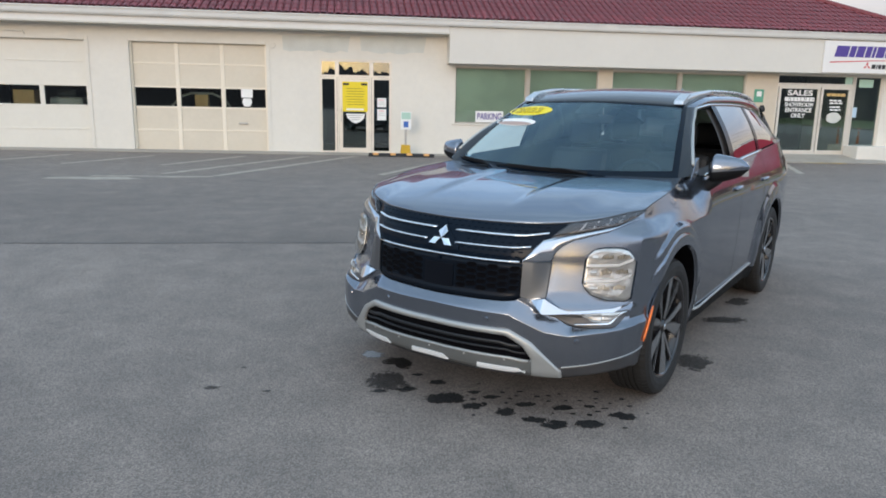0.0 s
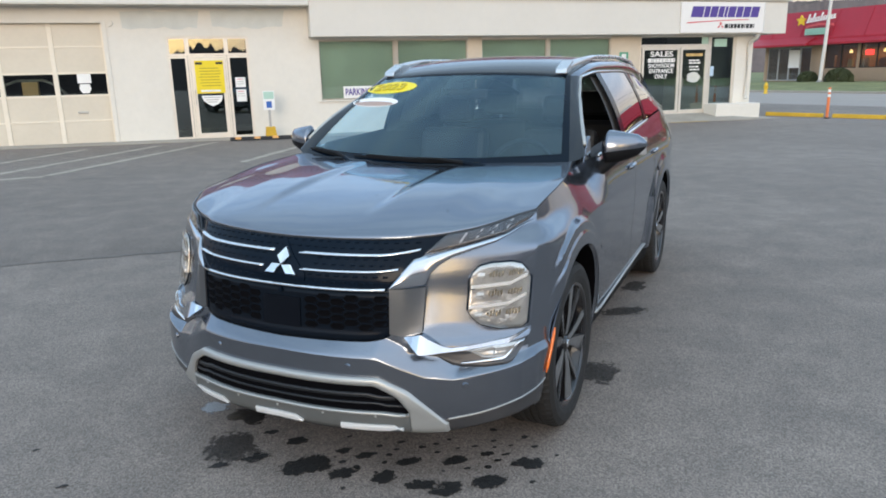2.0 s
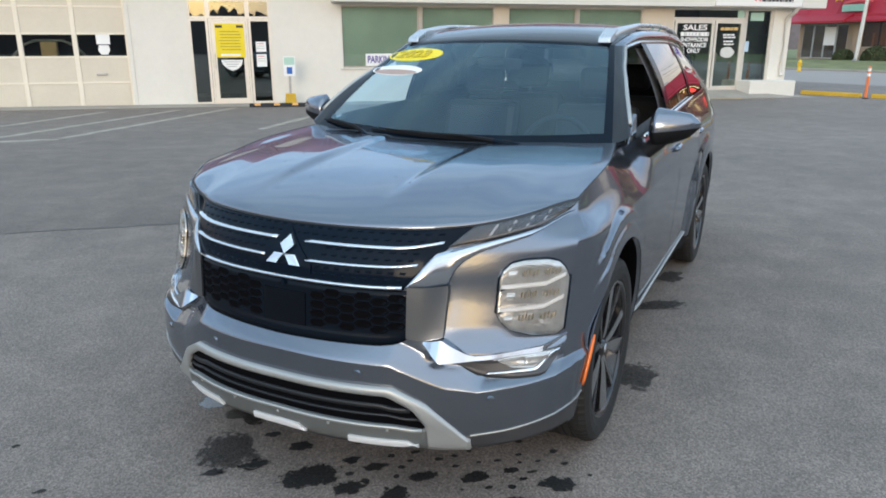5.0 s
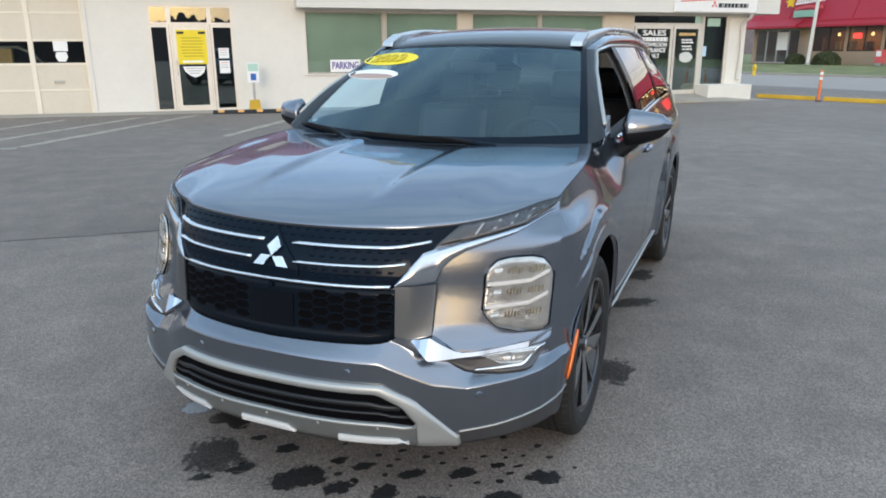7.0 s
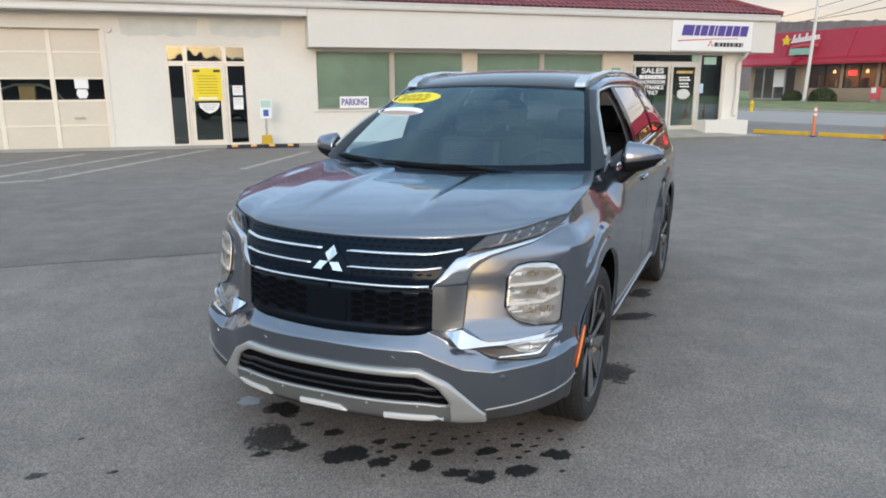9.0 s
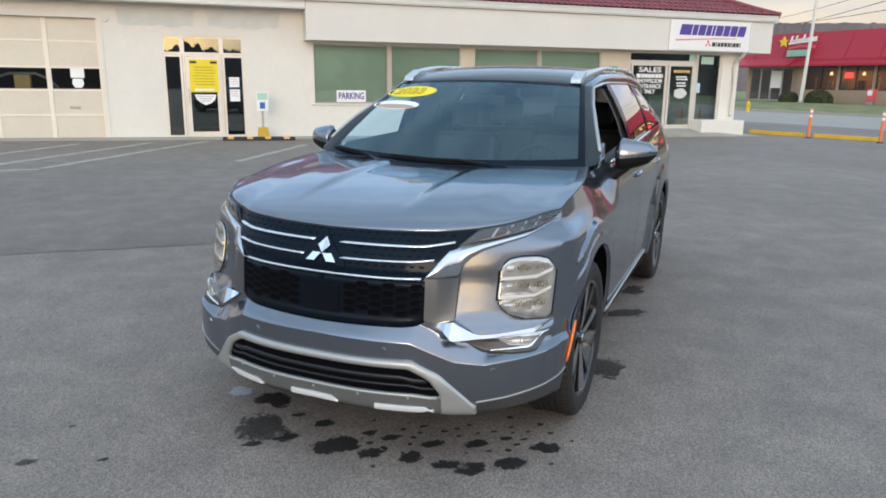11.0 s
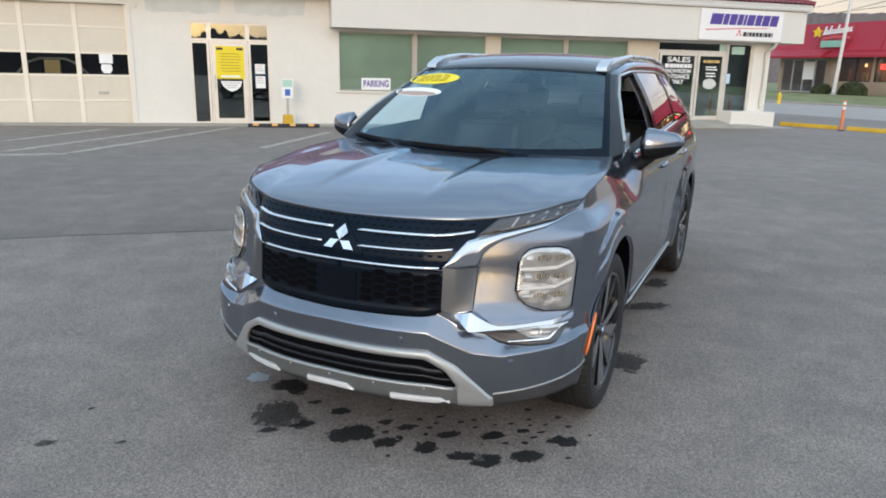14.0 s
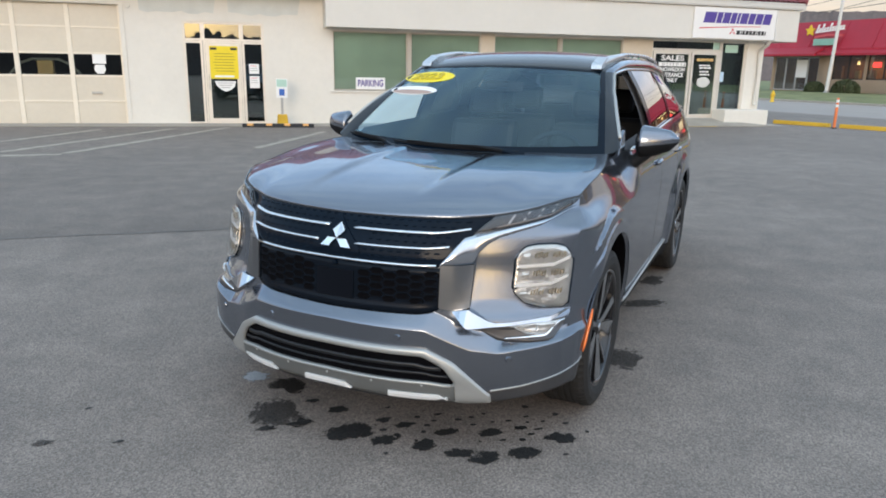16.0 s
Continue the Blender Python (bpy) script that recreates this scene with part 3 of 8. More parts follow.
def x_run(profile, x0, x1):
    bm = bmesh.new()
    a = [bm.verts.new((x0, y, z)) for y, z in profile]
    b = [bm.verts.new((x1, y, z)) for y, z in profile]
    n = len(profile)
    for i in range(n):
        bm.faces.new((a[i], a[(i + 1) % n], b[(i + 1) % n], b[i]))
    bm.faces.new(a)
    bm.faces.new(b[::-1])
    bmesh.ops.recalc_face_normals(bm, faces=bm.faces)
    return bm


setting("gutter", x_run(gutter_profile(YF - 0.10, 3.64, 0.20), XL - 0.9, 17.80), M["gutter"], "white metal rain gutter along the eave", "gutter")
setting("eave_board", box(XL - 0.9, 1.92, YF + 0.01, YF + 0.06, 3.46, 3.66), M["gutter"], "white painted eave board under the gutter", "trim")
bm = x_run(gutter_profile(0, 3.64, 0.20), -(YW + 7.9), -(YF - 0.1))
bm.transform(Matrix(((0, -1, 0, 17.78), (-1, 0, 0, 0), (0, 0, 1, 0), (0, 0, 0, 1))))
setting("gutter", bm, M["gutter"], "white metal rain gutter along the eave", "gutter")


# garage doors
def garage_door(x0, x1, mat, rib, cols, label, band):
    root = empty("garage_door", TILT)
    tagged(root, label, "garage door", "garage doors")
    y = YW + 0.13
    levels = (-0.05, 0.62, 1.25, 1.82, 2.46, 3.03)
    w = (x1 - x0) / cols
    for k in range(5):
        z0, z1 = levels[k], levels[k + 1]
        if k == 2:
            holes = [(x0 + i * w + 0.06, x0 + (i + 1) * w - 0.06, z0 + 0.03, z1 - 0.03) for i in range(cols)]
            part("panel", wall_with_holes(x0, x1, z0 + 0.004, z1 - 0.004, holes, y, y + 0.05), mat, root)
            for h in holes:
                p = part("pane", box(h[0], h[1], y + 0.022, y + 0.028, h[2], h[3]), M["pane"], root)
                p.visible_shadow = False
        else:
            part("panel", box(x0, x1, y, y + 0.05, z0 + 0.004, z1 - 0.004, 0.008), mat, root)
        if k:
            part("rail", box(x0, x1, y - 0.012, y + 0.004, z0 - 0.022, z0 + 0.022, 0.004), rib, root)
    if rib is not mat:
        for i in range(1, cols):
            part("stile", box(x0 + i * w - 0.055, x0 + i * w + 0.055, y - 0.022, y - 0.002, 0.0, 3.03, 0.006), rib, root)
        part("handle", box(x1 - 0.82, x1 - 0.58, y - 0.04, y - 0.005, 0.80, 0.86, 0.008), M["galv"], root, "grey steel lift handle")
    for xa, xb in ((x0 - 0.001, x0 + 0.05), (x1 - 0.05, x1 + 0.001)):
        part("jamb", box(xa, xb, YW + 0.06, YW + 0.125, -0.05, 3.03), rib, root)
    return root


garage_door(*GARAGES[1], M["garage"], M["garage_rib"], 3, "closed cream sectional garage door with a window band", True)
garage_door(*GARAGES[0], M["garage_white"], M["garage_white"], 3, "closed white sectional garage door with a window band", True)
for (a, b) in GARAGES:
    bm = box(a - 0.10, a - 0.001, YW - 0.02, YW - 0.004, -0.1, 3.12, 0.004)
    box(b + 0.001, b + 0.10, YW - 0.02, YW - 0.004, -0.1, 3.12, 0.004, bm)
    box(a, b, YW - 0.02, YW - 0.004, 3.03, 3.12, 0.004, bm)
    setting("trim", bm, M["stucco"], "white painted trim round a garage opening", "trim")


# glazed entrances
def framed(parent, x0, x1, z0, z1, y, wide, mat, depth=0.06, glass_mat=None, name="frame"):
    """A rectangular metal frame with one pane."""
    bm = wall_with_holes(x0, x1, z0, z1, [(x0 + wide, x1 - wide, z0 + wide, z1 - wide)], y, y + depth)
    f = part(name, bm, mat, parent)
    p = part("pane", box(x0 + wide, x1 - wide, y + depth * 0.4, y + depth * 0.4 + 0.008, z0 + wide, z1 - wide), glass_mat or M["pane"], parent)
    p.visible_shadow = False
    return f


door_1 = empty("door_1", TILT)
tagged(door_1, "closed glazed aluminium entrance door with sidelights and transom", "door", kind="structure")
yd = YW + 0.03
for a, b in ((-1.75, -1.26), (-1.26, -0.27), (-0.27, 0.31)):
    framed(door_1, a, b, 2.20, 2.68, yd, 0.055, M["frame_tan"], glass_mat=M["coated_pane"])
framed(door_1, -1.75, -1.27, 0.02, 2.195, yd, 0.06, M["frame_tan"], glass_mat=M["coated_pane"])
framed(door_1, -0.26, 0.31, 0.02, 2.195, yd, 0.06, M["frame_tan"], glass_mat=M["coated_pane"])
framed(door_1, -1.26, -0.27, 0.02, 2.195, yd - 0.01, 0.05, M["frame_tan"])
framed(door_1, -1.205, -0.325, 0.07, 2.14, yd - 0.02, 0.10, M["frame_tan"], name="leaf")
part("handle", tube([(-1.15, yd - 0.05, 0.95), (-1.15, yd - 0.09, 0.98), (-1.15, yd - 0.09, 1.28), (-1.15, yd - 0.05, 1.31)], 0.012), M["galv"], door_1, "grey metal pull handle")

door_2 = empty("door_2", TILT)
tagged(door_2, "closed glazed showroom doors with a transom above", "door", kind="structure")
framed(door_2, 12.48, 15.14, 2.30, 2.60, yd, 0.04, M["frame_tan"])
framed(door_2, 12.48, 15.14, 0.12, 2.295, yd, 0.055, M["frame_tan"])
for a, b in ((12.56, 13.98), (14.02, 15.06)):
    framed(door_2, a, b, 0.16, 2.24, yd - 0.02, 0.075, M["frame_tan"], name="leaf")
part("handle", tube([(14.09, yd - 0.04, 0.95), (14.09, yd - 0.09, 0.98), (14.09, yd - 0.09, 1.25), (14.09, yd - 0.04, 1.28)], 0.014), M["galv"], door_2, "grey metal pull handle")

window_5 = empty("window_5", TILT)
tagged(window_5, "tall fixed showroom window beside the doors", "window", kind="structure")
framed(window_5, 15.16, 16.14, 0.12, 2.60, yd, 0.05, M["frame_tan"], glass_mat=M["coated_pane"], name="window_frame")

for k, (a, b) in enumerate(WINDOWS):
    w = empty("window_%d" % (k + 1), TILT)
    tagged(w, "large fixed showroom window with green film behind the glass", "window", kind="structure")
    framed(w, a, b, 0.94, 2.555, yd + 0.02, 0.03, M["mullion"], name="window_frame")
    part("window_film", box(a + 0.03, b - 0.03, yd + 0.085, yd + 0.09, 0.96, 2.54), M["green_blind"], w, "translucent green window film")
for x in (4.40, 9.23):
    setting("mullion", box(x - 0.048, x + 0.048, YW + 0.02, YW + 0.12, 0.93, 2.56), M["mullion"], "tan metal mullion between showroom windows", "mullion")
setting("sill", box(2.12, 11.40, YW - 0.04, YW + 0.03, 0.885, 0.93, 0.008), M["stucco"], "white painted sill under the showroom windows", "sill")


# roof of red tiles
EAVE_Y, EAVE_Z, PITCH = YF - 0.12, 3.84, 0.50
RX0, RX1 = XL - 0.9, 17.82
HALF = 7.2


def roof_z(d):
    """Height above the eave at a run d from it, with a slight kick near the edge."""
    return PITCH * d - 0.10 * (1 - math.exp(-d / 0.6))


bm = bmesh.new()
steps = [0.0, 0.3, 0.7, 1.4, 3.0, 5.0, HALF]
rows = [[bm.verts.new(p) for p in ((RX0 + d * 0.0, EAVE_Y + d, EAVE_Z + roof_z(d) - 0.03), (RX1 - d, EAVE_Y + d, EAVE_Z + roof_z(d) - 0.03), (RX1 - d, EAVE_Y + 2 * HALF - d, EAVE_Z + roof_z(d) - 0.03), (RX0, EAVE_Y + 2 * HALF - d, EAVE_Z + roof_z(d) - 0.03))] for d in steps]
for a, b in zip(rows, rows[1:]):
    for i in range(3):
        bm.faces.new((a[i], a[i + 1], b[i + 1], b[i]))
bmesh.ops.remove_doubles(bm, verts=bm.verts, dist=1e-4)
roof = setting("roof", bm, M["roof_red"], "hipped roof of dark red barrel tiles", "roof")


def tile_piece(d0, d1):
    """One barrel tile lying up the slope."""
    bm = bmesh.new()
    n = 6
    lo, hi = [], []
    for i in range(n + 1):
        a = math.pi * i / n
        r = 0.085
        lo.append(bm.verts.new((-r * math.cos(a) * 1.1, d0, roof_z(d0) + 0.055 * math.sin(a) + 0.015)))
        hi.append(bm.verts.new((-r * math.cos(a) * 0.95, d1, roof_z(d1) + 0.045 * math.sin(a))))
    for i in range(n):
        bm.faces.new((lo[i], lo[i + 1], hi[i + 1], hi[i]))
    me = bpy.data.meshes.new("tile")
    bm.to_mesh(me)
    bm.free()
    me.materials.append(M["roof_red"])
    me.polygons.foreach_set("use_smooth", [True] * len(me.polygons))
    return me


# concrete apron and walk along the wall
bm = box(XL, 11.0, 16.25, YW - 0.004, -0.1, 0.015, 0.005)
apron = mesh_ob("pavement", bm, M["concrete"])
tagged(apron, "stained concrete apron along the dealership wall", "pavement", kind="structure")
bm = bmesh.new()
pr = [(10.6, 15.9, 0.0), (12.2, 15.9, 0.02), (16.0, 15.9, 0.02), (17.2, 15.9, 0.0)]
a = [bm.verts.new(p) for p in pr]
b = [bm.verts.new((x, YW - 0.004, z)) for (x, z) in ((10.6, 0.016), (12.2, 0.19), (15.3, 0.20), (17.2, 0.03))]
c = [bm.verts.new((v.co.x, v.co.y, -0.1)) for v in b]
d = [bm.verts.new((v.co.x, v.co.y, -0.1)) for v in a]
for r0, r1 in ((a, b), (b, c), (c, d), (d, a)):
    for i in range(3):
        bm.faces.new((r0[i], r0[i + 1], r1[i + 1], r1[i]))
bm.faces.new((a[0], b[0], c[0], d[0]))
bm.faces.new((a[3], d[3], c[3], b[3]))
bmesh.ops.recalc_face_normals(bm, faces=bm.faces)
tagged(mesh_ob("pavement", bm, M["concrete"]), "sloped concrete walk before the showroom doors", "pavement", kind="structure")
low = mesh_ob("low_wall", box(15.0, 16.75, 16.42, YW - 0.01, 0.0, 0.50, 0.02), M["stucco"])
tagged(low, "low white painted base block beside the showroom doors", "base block", kind="structure")

# parking lines
for p, q in (((-5.1, 12.4), (-3.7, 15.2)), ((-4.63, 10.5), (-2.1, 15.4)), ((-3.58, 10.2), (-0.75, 15.8)), ((-0.32, 10.8), (1.5, 14.4)), ((10.3, 12.3), (12.4, 16.4)), ((-7.2, 12.4), (-5.9, 15.0)), ((-9.2, 12.4), (-7.9, 15.0))):
    tagged(strip(p, q, 0.17, 0.004, M["line_paint"], "parking_line", 0.35, 40), "worn pale parking line on the asphalt", "parking line", "parking lines", "structure")
tagged(strip((-5.8, 10.0), (-3.6, 10.05), 0.16, 0.004, M["line_paint"], "parking_line", 0.5, 30), "worn pale parking line on the asphalt", "parking line", "parking lines", "structure")
tagged(strip((12.9, 15.86), (14.3, 15.86), 0.12, 0.006, M["yellow_paint"], "painted_edge", 0.2, 12), "yellow painted edge of the concrete walk", "painted edge", kind="structure")


# ---- lot furniture and signs ----
def letter_bars(parent, name, m, mat, widths, h, gap, slant=0.0, z=0.004):
    """A wordmark as plain slanted bars of its size and colour."""
    x = -(sum(widths) + gap * (len(widths) - 1)) / 2
    for w in widths:
        bm = prism([(x, -h / 2), (x + w, -h / 2), (x + w + slant * h, h / 2), (x + slant * h, h / 2)], z, "z", 0.0)
        ob = part(name, bm, mat, parent)
        ob.matrix_local = m
        x += w + gap


# dealer sign on the fascia: name drawn as bars
sign = empty("fascia_sign", TILT)
tagged(sign, "white sign board with purple and red marks on the fascia", "sign")
part("board", box(13.52, 16.70, YF - 0.05, YF - 0.003, 2.66, 3.60, 0.01), M["sign_white"], sign)
part("end_cap", box(16.705, 16.745, YF - 0.055, YF - 0.003, 2.65, 3.61, 0.004), M["gutter"], sign)
ys = YF - 0.052
letter_bars(sign, "name_bar", Matrix.Translation((15.16, ys, 3.30)) @ FACING, M["purple"], [0.44, 0.20, 0.27, 0.20, 0.10, 0.28, 0.24, 0.27, 0.30], 0.33, 0.035, 0.22)
bm = prism([(13.75, 2.985), (15.2, 3.055), (16.1, 3.075), (16.1, 3.055), (15.2, 3.03), (13.75, 2.95)], 0.004, "y", ys - 0.004)
part("swoosh", bm, M["red_vinyl"], sign)
for q in ([(15.02, 2.885), (15.07, 2.945), (15.02, 3.0), (14.97, 2.945)], [(15.01, 2.88), (14.95, 2.88), (14.90, 2.81), (14.96, 2.81)], [(15.03, 2.88), (15.09, 2.88), (15.14, 2.81), (15.08, 2.81)]):
    part("mark", prism(q, 0.004, "y", ys - 0.004), M["red_vinyl"], sign)
letter_bars(sign, "maker_bar", Matrix.Translation((15.75, ys, 2.865)) @ FACING, M["black"], [0.13, 0.04, 0.10, 0.11, 0.11, 0.11, 0.04, 0.11, 0.11, 0.04], 0.13, 0.028, 0.1)

# small sign in the showroom window
pk = empty("parking_sign", TILT)
tagged(pk, "white sign with purple lettering behind the showroom window", "sign")
part("board", box(2.83, 3.68, YW + 0.016, YW + 0.028, 0.97, 1.30, 0.003), M["white"], pk)
lettering("words", "PARKING", 0.26, Matrix.Translation((3.255, YW + 0.012, 1.135)) @ FACING, M["purple"], pk, 0.74)

# door decals
dl = empty("door_lettering", TILT)
tagged(dl, "white vinyl lettering on the glazed showroom door", "lettering")
yg = YW - 0.002
for text, zz, ww, hh in (("SALES", 2.03, 0.86, 0.23), ("SHOWROOM", 1.67, 0.98, 0.18), ("ENTRANCE", 1.50, 0.90, 0.19), ("ONLY", 1.33, 0.48, 0.19)):
    lettering("word", text, hh, Matrix.Translation((13.28, yg, zz)) @ FACING, M["white"], dl, ww)
letter_bars(dl, "maker_bar", Matrix.Translation((13.28, yg, 1.84)) @ FACING, M["white"], [0.13, 0.04, 0.09, 0.10, 0.10, 0.10, 0.04, 0.10, 0.10, 0.04], 0.13, 0.02)
hours = empty("door_decal", TILT)
tagged(hours, "small white and gold notices on the showroom door glass", "decal")
random.seed(5)
letter_bars(hours, "notice_bar", Matrix.Translation((14.53, yg, 2.00)) @ FACING, M["gold"], [0.12, 0.20, 0.10, 0.16], 0.09, 0.02)
for k, zz in enumerate((1.82, 1.74, 1.62, 1.53)):
    letter_bars(hours, "notice_bar", Matrix.Translation((14.53 + 0.03 * (k % 2), yg, zz)) @ FACING, M["white"], [random.uniform(0.06, 0.14) for _ in range(3)], 0.05, 0.03)
blob = [(14.53 + 0.26 * math.cos(a) * (1 + 0.08 * math.cos(5 * a)), 1.28 + 0.17 * math.sin(a)) for a in [2 * math.pi * i / 20 for i in range(20)]]
part("notice_blob", prism(blob, 0.003, "y", yg - 0.003), M["patch"], hours)
card = mesh_ob("notice_card", box(15.20, 15.34, yd - 0.012, yd - 0.002, 1.30, 1.62, 0.002), M["pale_blue"])
card.matrix_world = TILT
tagged(card, "pale blue card taped to the window frame", "notice")
wn = mesh_ob("window_notice", box(15.30, 15.80, YW + 0.012, YW + 0.024, 2.25, 2.50, 0.002), M["pale_green"])
wn.matrix_world = TILT
tagged(wn, "pale green notice in the showroom window", "notice")
tm = mesh_ob("window_notice", box(14.80, 15.05, YW + 0.008, YW + 0.018, 2.34, 2.56, 0.002), M["pale_green"])
tm.matrix_world = TILT
tagged(tm, "pale notice in the door transom", "notice")

# poster and notices on the service door
po = empty("door_poster", TILT)
tagged(po, "yellow poster with rows of black print on the glazed door", "poster")
part("sheet", box(-1.11, -0.38, YW - 0.006, YW - 0.001, 1.22, 2.07, 0.001), M["yellow_sign"], po)
for xa in (-1.09, -0.57):
    part("head_bar", box(xa, xa + 0.17, YW - 0.010, YW - 0.0065, 1.97, 2.03), M["black"], po)
for k in range(7):
    random.seed(40 + k)
    part("print_bar", box(-1.02 + random.uniform(0, 0.06), -0.46 - random.uniform(0, 0.06), YW - 0.009, YW - 0.0065, 1.862 - 0.075 * k, 1.882 - 0.075 * k), M["print_brown"], po)
part("foot_bar", box(-1.0, -0.5, YW - 0.009, YW - 0.0065, 1.26, 1.31), M["white"], po)
dc = empty("door_decal", TILT)
tagged(dc, "white worn decal on the service door glass", "decal")
part("decal", prism([(-1.01, 1.16), (-0.46, 1.16), (-0.50, 1.02), (-0.60, 0.93), (-0.74, 0.88), (-0.86, 0.94), (-0.97, 1.04)], 0.003, "y", YW - 0.005), M["white"], dc)
for k in range(3):
    part("print_bar", box(-0.95 + 0.05 * k, -0.52 - 0.05 * k, YW - 0.008, YW - 0.0055, 1.10 - 0.06 * k, 1.12 - 0.06 * k), M["galv"], dc)
nt_ = empty("notice", TILT)
tagged(nt_, "white paper notices on the door sidelight", "notice")
for k, (za, zb) in enumerate(((1.36, 1.62), (0.98, 1.30))):
    part("paper", box(-0.10, 0.16, YW + 0.030, YW + 0.036, za, zb, 0.001), M["white"], nt_)
    for j in range(3):
        part("print_bar", box(-0.07, 0.10 + 0.01 * j, YW + 0.027, YW + 0.0295, zb - 0.06 - 0.06 * j, zb - 0.045 - 0.06 * j), M["red_vinyl"] if j == 0 else M["galv"], nt_)
gp = empty("notice", TILT)
tagged(gp, "white paper notice behind the garage door window", "notice")
part("paper", box(-3.98, -3.66, YW + 0.124, YW + 0.130, 1.56, 1.80, 0.001), M["white"], gp)
part("seal", prism([(-3.93, 1.54), (-3.71, 1.54), (-3.68, 1.42), (-3.74, 1.31), (-3.90, 1.31), (-3.96, 1.42)], 0.004, "y", YW + 0.126), M["white"], gp)

# wheel stop and sign post
stop = empty("wheel_stop", pose(0.52, 15.86, 0, 0, 0, -4))
tagged(stop, "black rubber wheel stop with amber reflectors", "wheel stop")
part("body", prism([(-0.09, 0.0), (0.09, 0.0), (0.06, 0.095), (-0.06, 0.095)], 1.84, "x", -0.92, 0.006), M["rubber"], stop)
for x in (-0.72, -0.24, 0.22, 0.70):
    part("reflector", prism([(-0.083, 0.045), (-0.079, 0.045), (-0.056, 0.098), (0.0, 0.100), (0.0, 0.097), (-0.062, 0.096)], 0.15, "x", x - 0.075), M["amber"], stop, "amber reflector")
post = empty("sign_post", pose(0.68, 16.45, 0))
tagged(post, "parking sign on a steel post in a yellow block", "sign post")
part("block", prism([(-0.15, 0.0), (0.15, 0.0), (0.12, 0.30), (-0.12, 0.30)], 0.24, "y", -0.12, 0.015), M["yellow_paint"], post, "yellow painted concrete foot")
part("post", box(-0.03, 0.03, -0.02, 0.02, 0.30, 1.24, 0.004), M["galv"], post)
plate = part("plate", box(-0.15, 0.15, -0.032, -0.024, 0.74, 1.24, 0.003), M["white"], post, "white plate with green and blue marks")
part("mark", box(-0.13, 0.13, -0.036, -0.033, 1.03, 1.22), M["pale_green"], plate)
part("mark", box(-0.07, 0.07, -0.036, -0.033, 0.80, 0.97), M["sign_blue"], plate)

# wall sign and lamp on the tan pier
ws2 = empty("wall_sign", TILT)
tagged(ws2, "small green sign on the tan pier by the showroom", "sign")
part("board", box(11.70, 12.02, YW - 0.03, YW - 0.013, 1.72, 2.12, 0.004), M["sign_green"], ws2)
part("mark", box(11.78, 11.94, YW - 0.034, YW - 0.031, 1.90, 2.06), M["white"], ws2)

sp_ = empty("wall_lamp", TILT)
tagged(sp_, "small black lamp on a bracket on the tan pier", "lamp")
part("head", lathe([(0.0, 0.16), (0.05, 0.15), (0.085, 0.08), (0.10, 0.0), (0.07, -0.05), (0.0, -0.06)], 16), M["black"], sp_, smooth=True).matrix_local = Matrix.Translation((11.92, YW - 0.16, 1.48))
part("bracket", tube([(11.92, YW - 0.16, 1.42), (11.92, YW - 0.15, 1.20), (11.92, YW - 0.05, 1.06), (11.92, YW - 0.012, 1.04)], 0.03, 8), M["black"], sp_, smooth=True)

# downspout at the building's corner
ds = mesh_ob("downspout", tube([(16.62, YW - 0.50, 2.64), (16.62, YW - 0.42, 2.52), (16.62, YW - 0.12, 2.36), (16.62, YW - 0.07, 2.25), (16.62, YW - 0.07, 0.62), (16.62, YW - 0.14, 0.53)], 0.055, 8), M["fascia"])
ds.matrix_world = TILT
tagged(ds, "white rainwater downspout at the building corner", "downspout", kind="structure")
setting("corner_pier", box(16.16, 16.84, YW - 0.02, YW - 0.003, 0.0, 2.66), M["stucco"], "white painted corner pier", "pier")
# stub of old conduit over the garage
cj = mesh_ob("conduit", tube([(-10.4, YW - 0.03, 3.22), (-9.62, YW - 0.03, 3.22), (-9.58, YW - 0.03, 3.12)], 0.025, 8), M["stucco"])
cj.matrix_world = TILT
tagged(cj, "white painted conduit above the garage door", "conduit", kind="structure")
jb = mesh_ob("junction_box", lathe([(0.0, 0.05), (0.07, 0.05), (0.075, 0.0)], 14), M["stucco"])
jb.matrix_world = TILT @ Matrix.Translation((-3.04, YW - 0.003, 3.02)) @ FACING
tagged(jb, "round white painted junction box by the garage door", "junction box", kind="structure")


# kerb stops and delineators at the street side
def kerb_stop(p, q):
    p, q = Vector((*p, 0)), Vector((*q, 0))
    d = q - p
    root = empty("kerb_stop", Matrix.Translation((p + q) / 2) @ Matrix.Rotation(math.atan2(d.y, d.x), 4, "Z"))
    tagged(root, "yellow painted concrete kerb stop at the lot's edge", "kerb stop", "kerb stops")
    part("bar", prism([(-0.10, 0.0), (0.10, 0.0), (0.075, 0.13), (-0.075, 0.13)], d.length, "x", -d.length / 2, 0.012), M["yellow_paint"], root)


A, B = Vector((17.85, 17.3)), Vector((19.30, 13.45))
e = (B - A).normalized()
for k, (a, b) in enumerate(((0.0, 1.92), (2.25, 4.2), (4.55, 6.5), (6.8, 8.8))):
    kerb_stop(A + e * a, A + e * b)


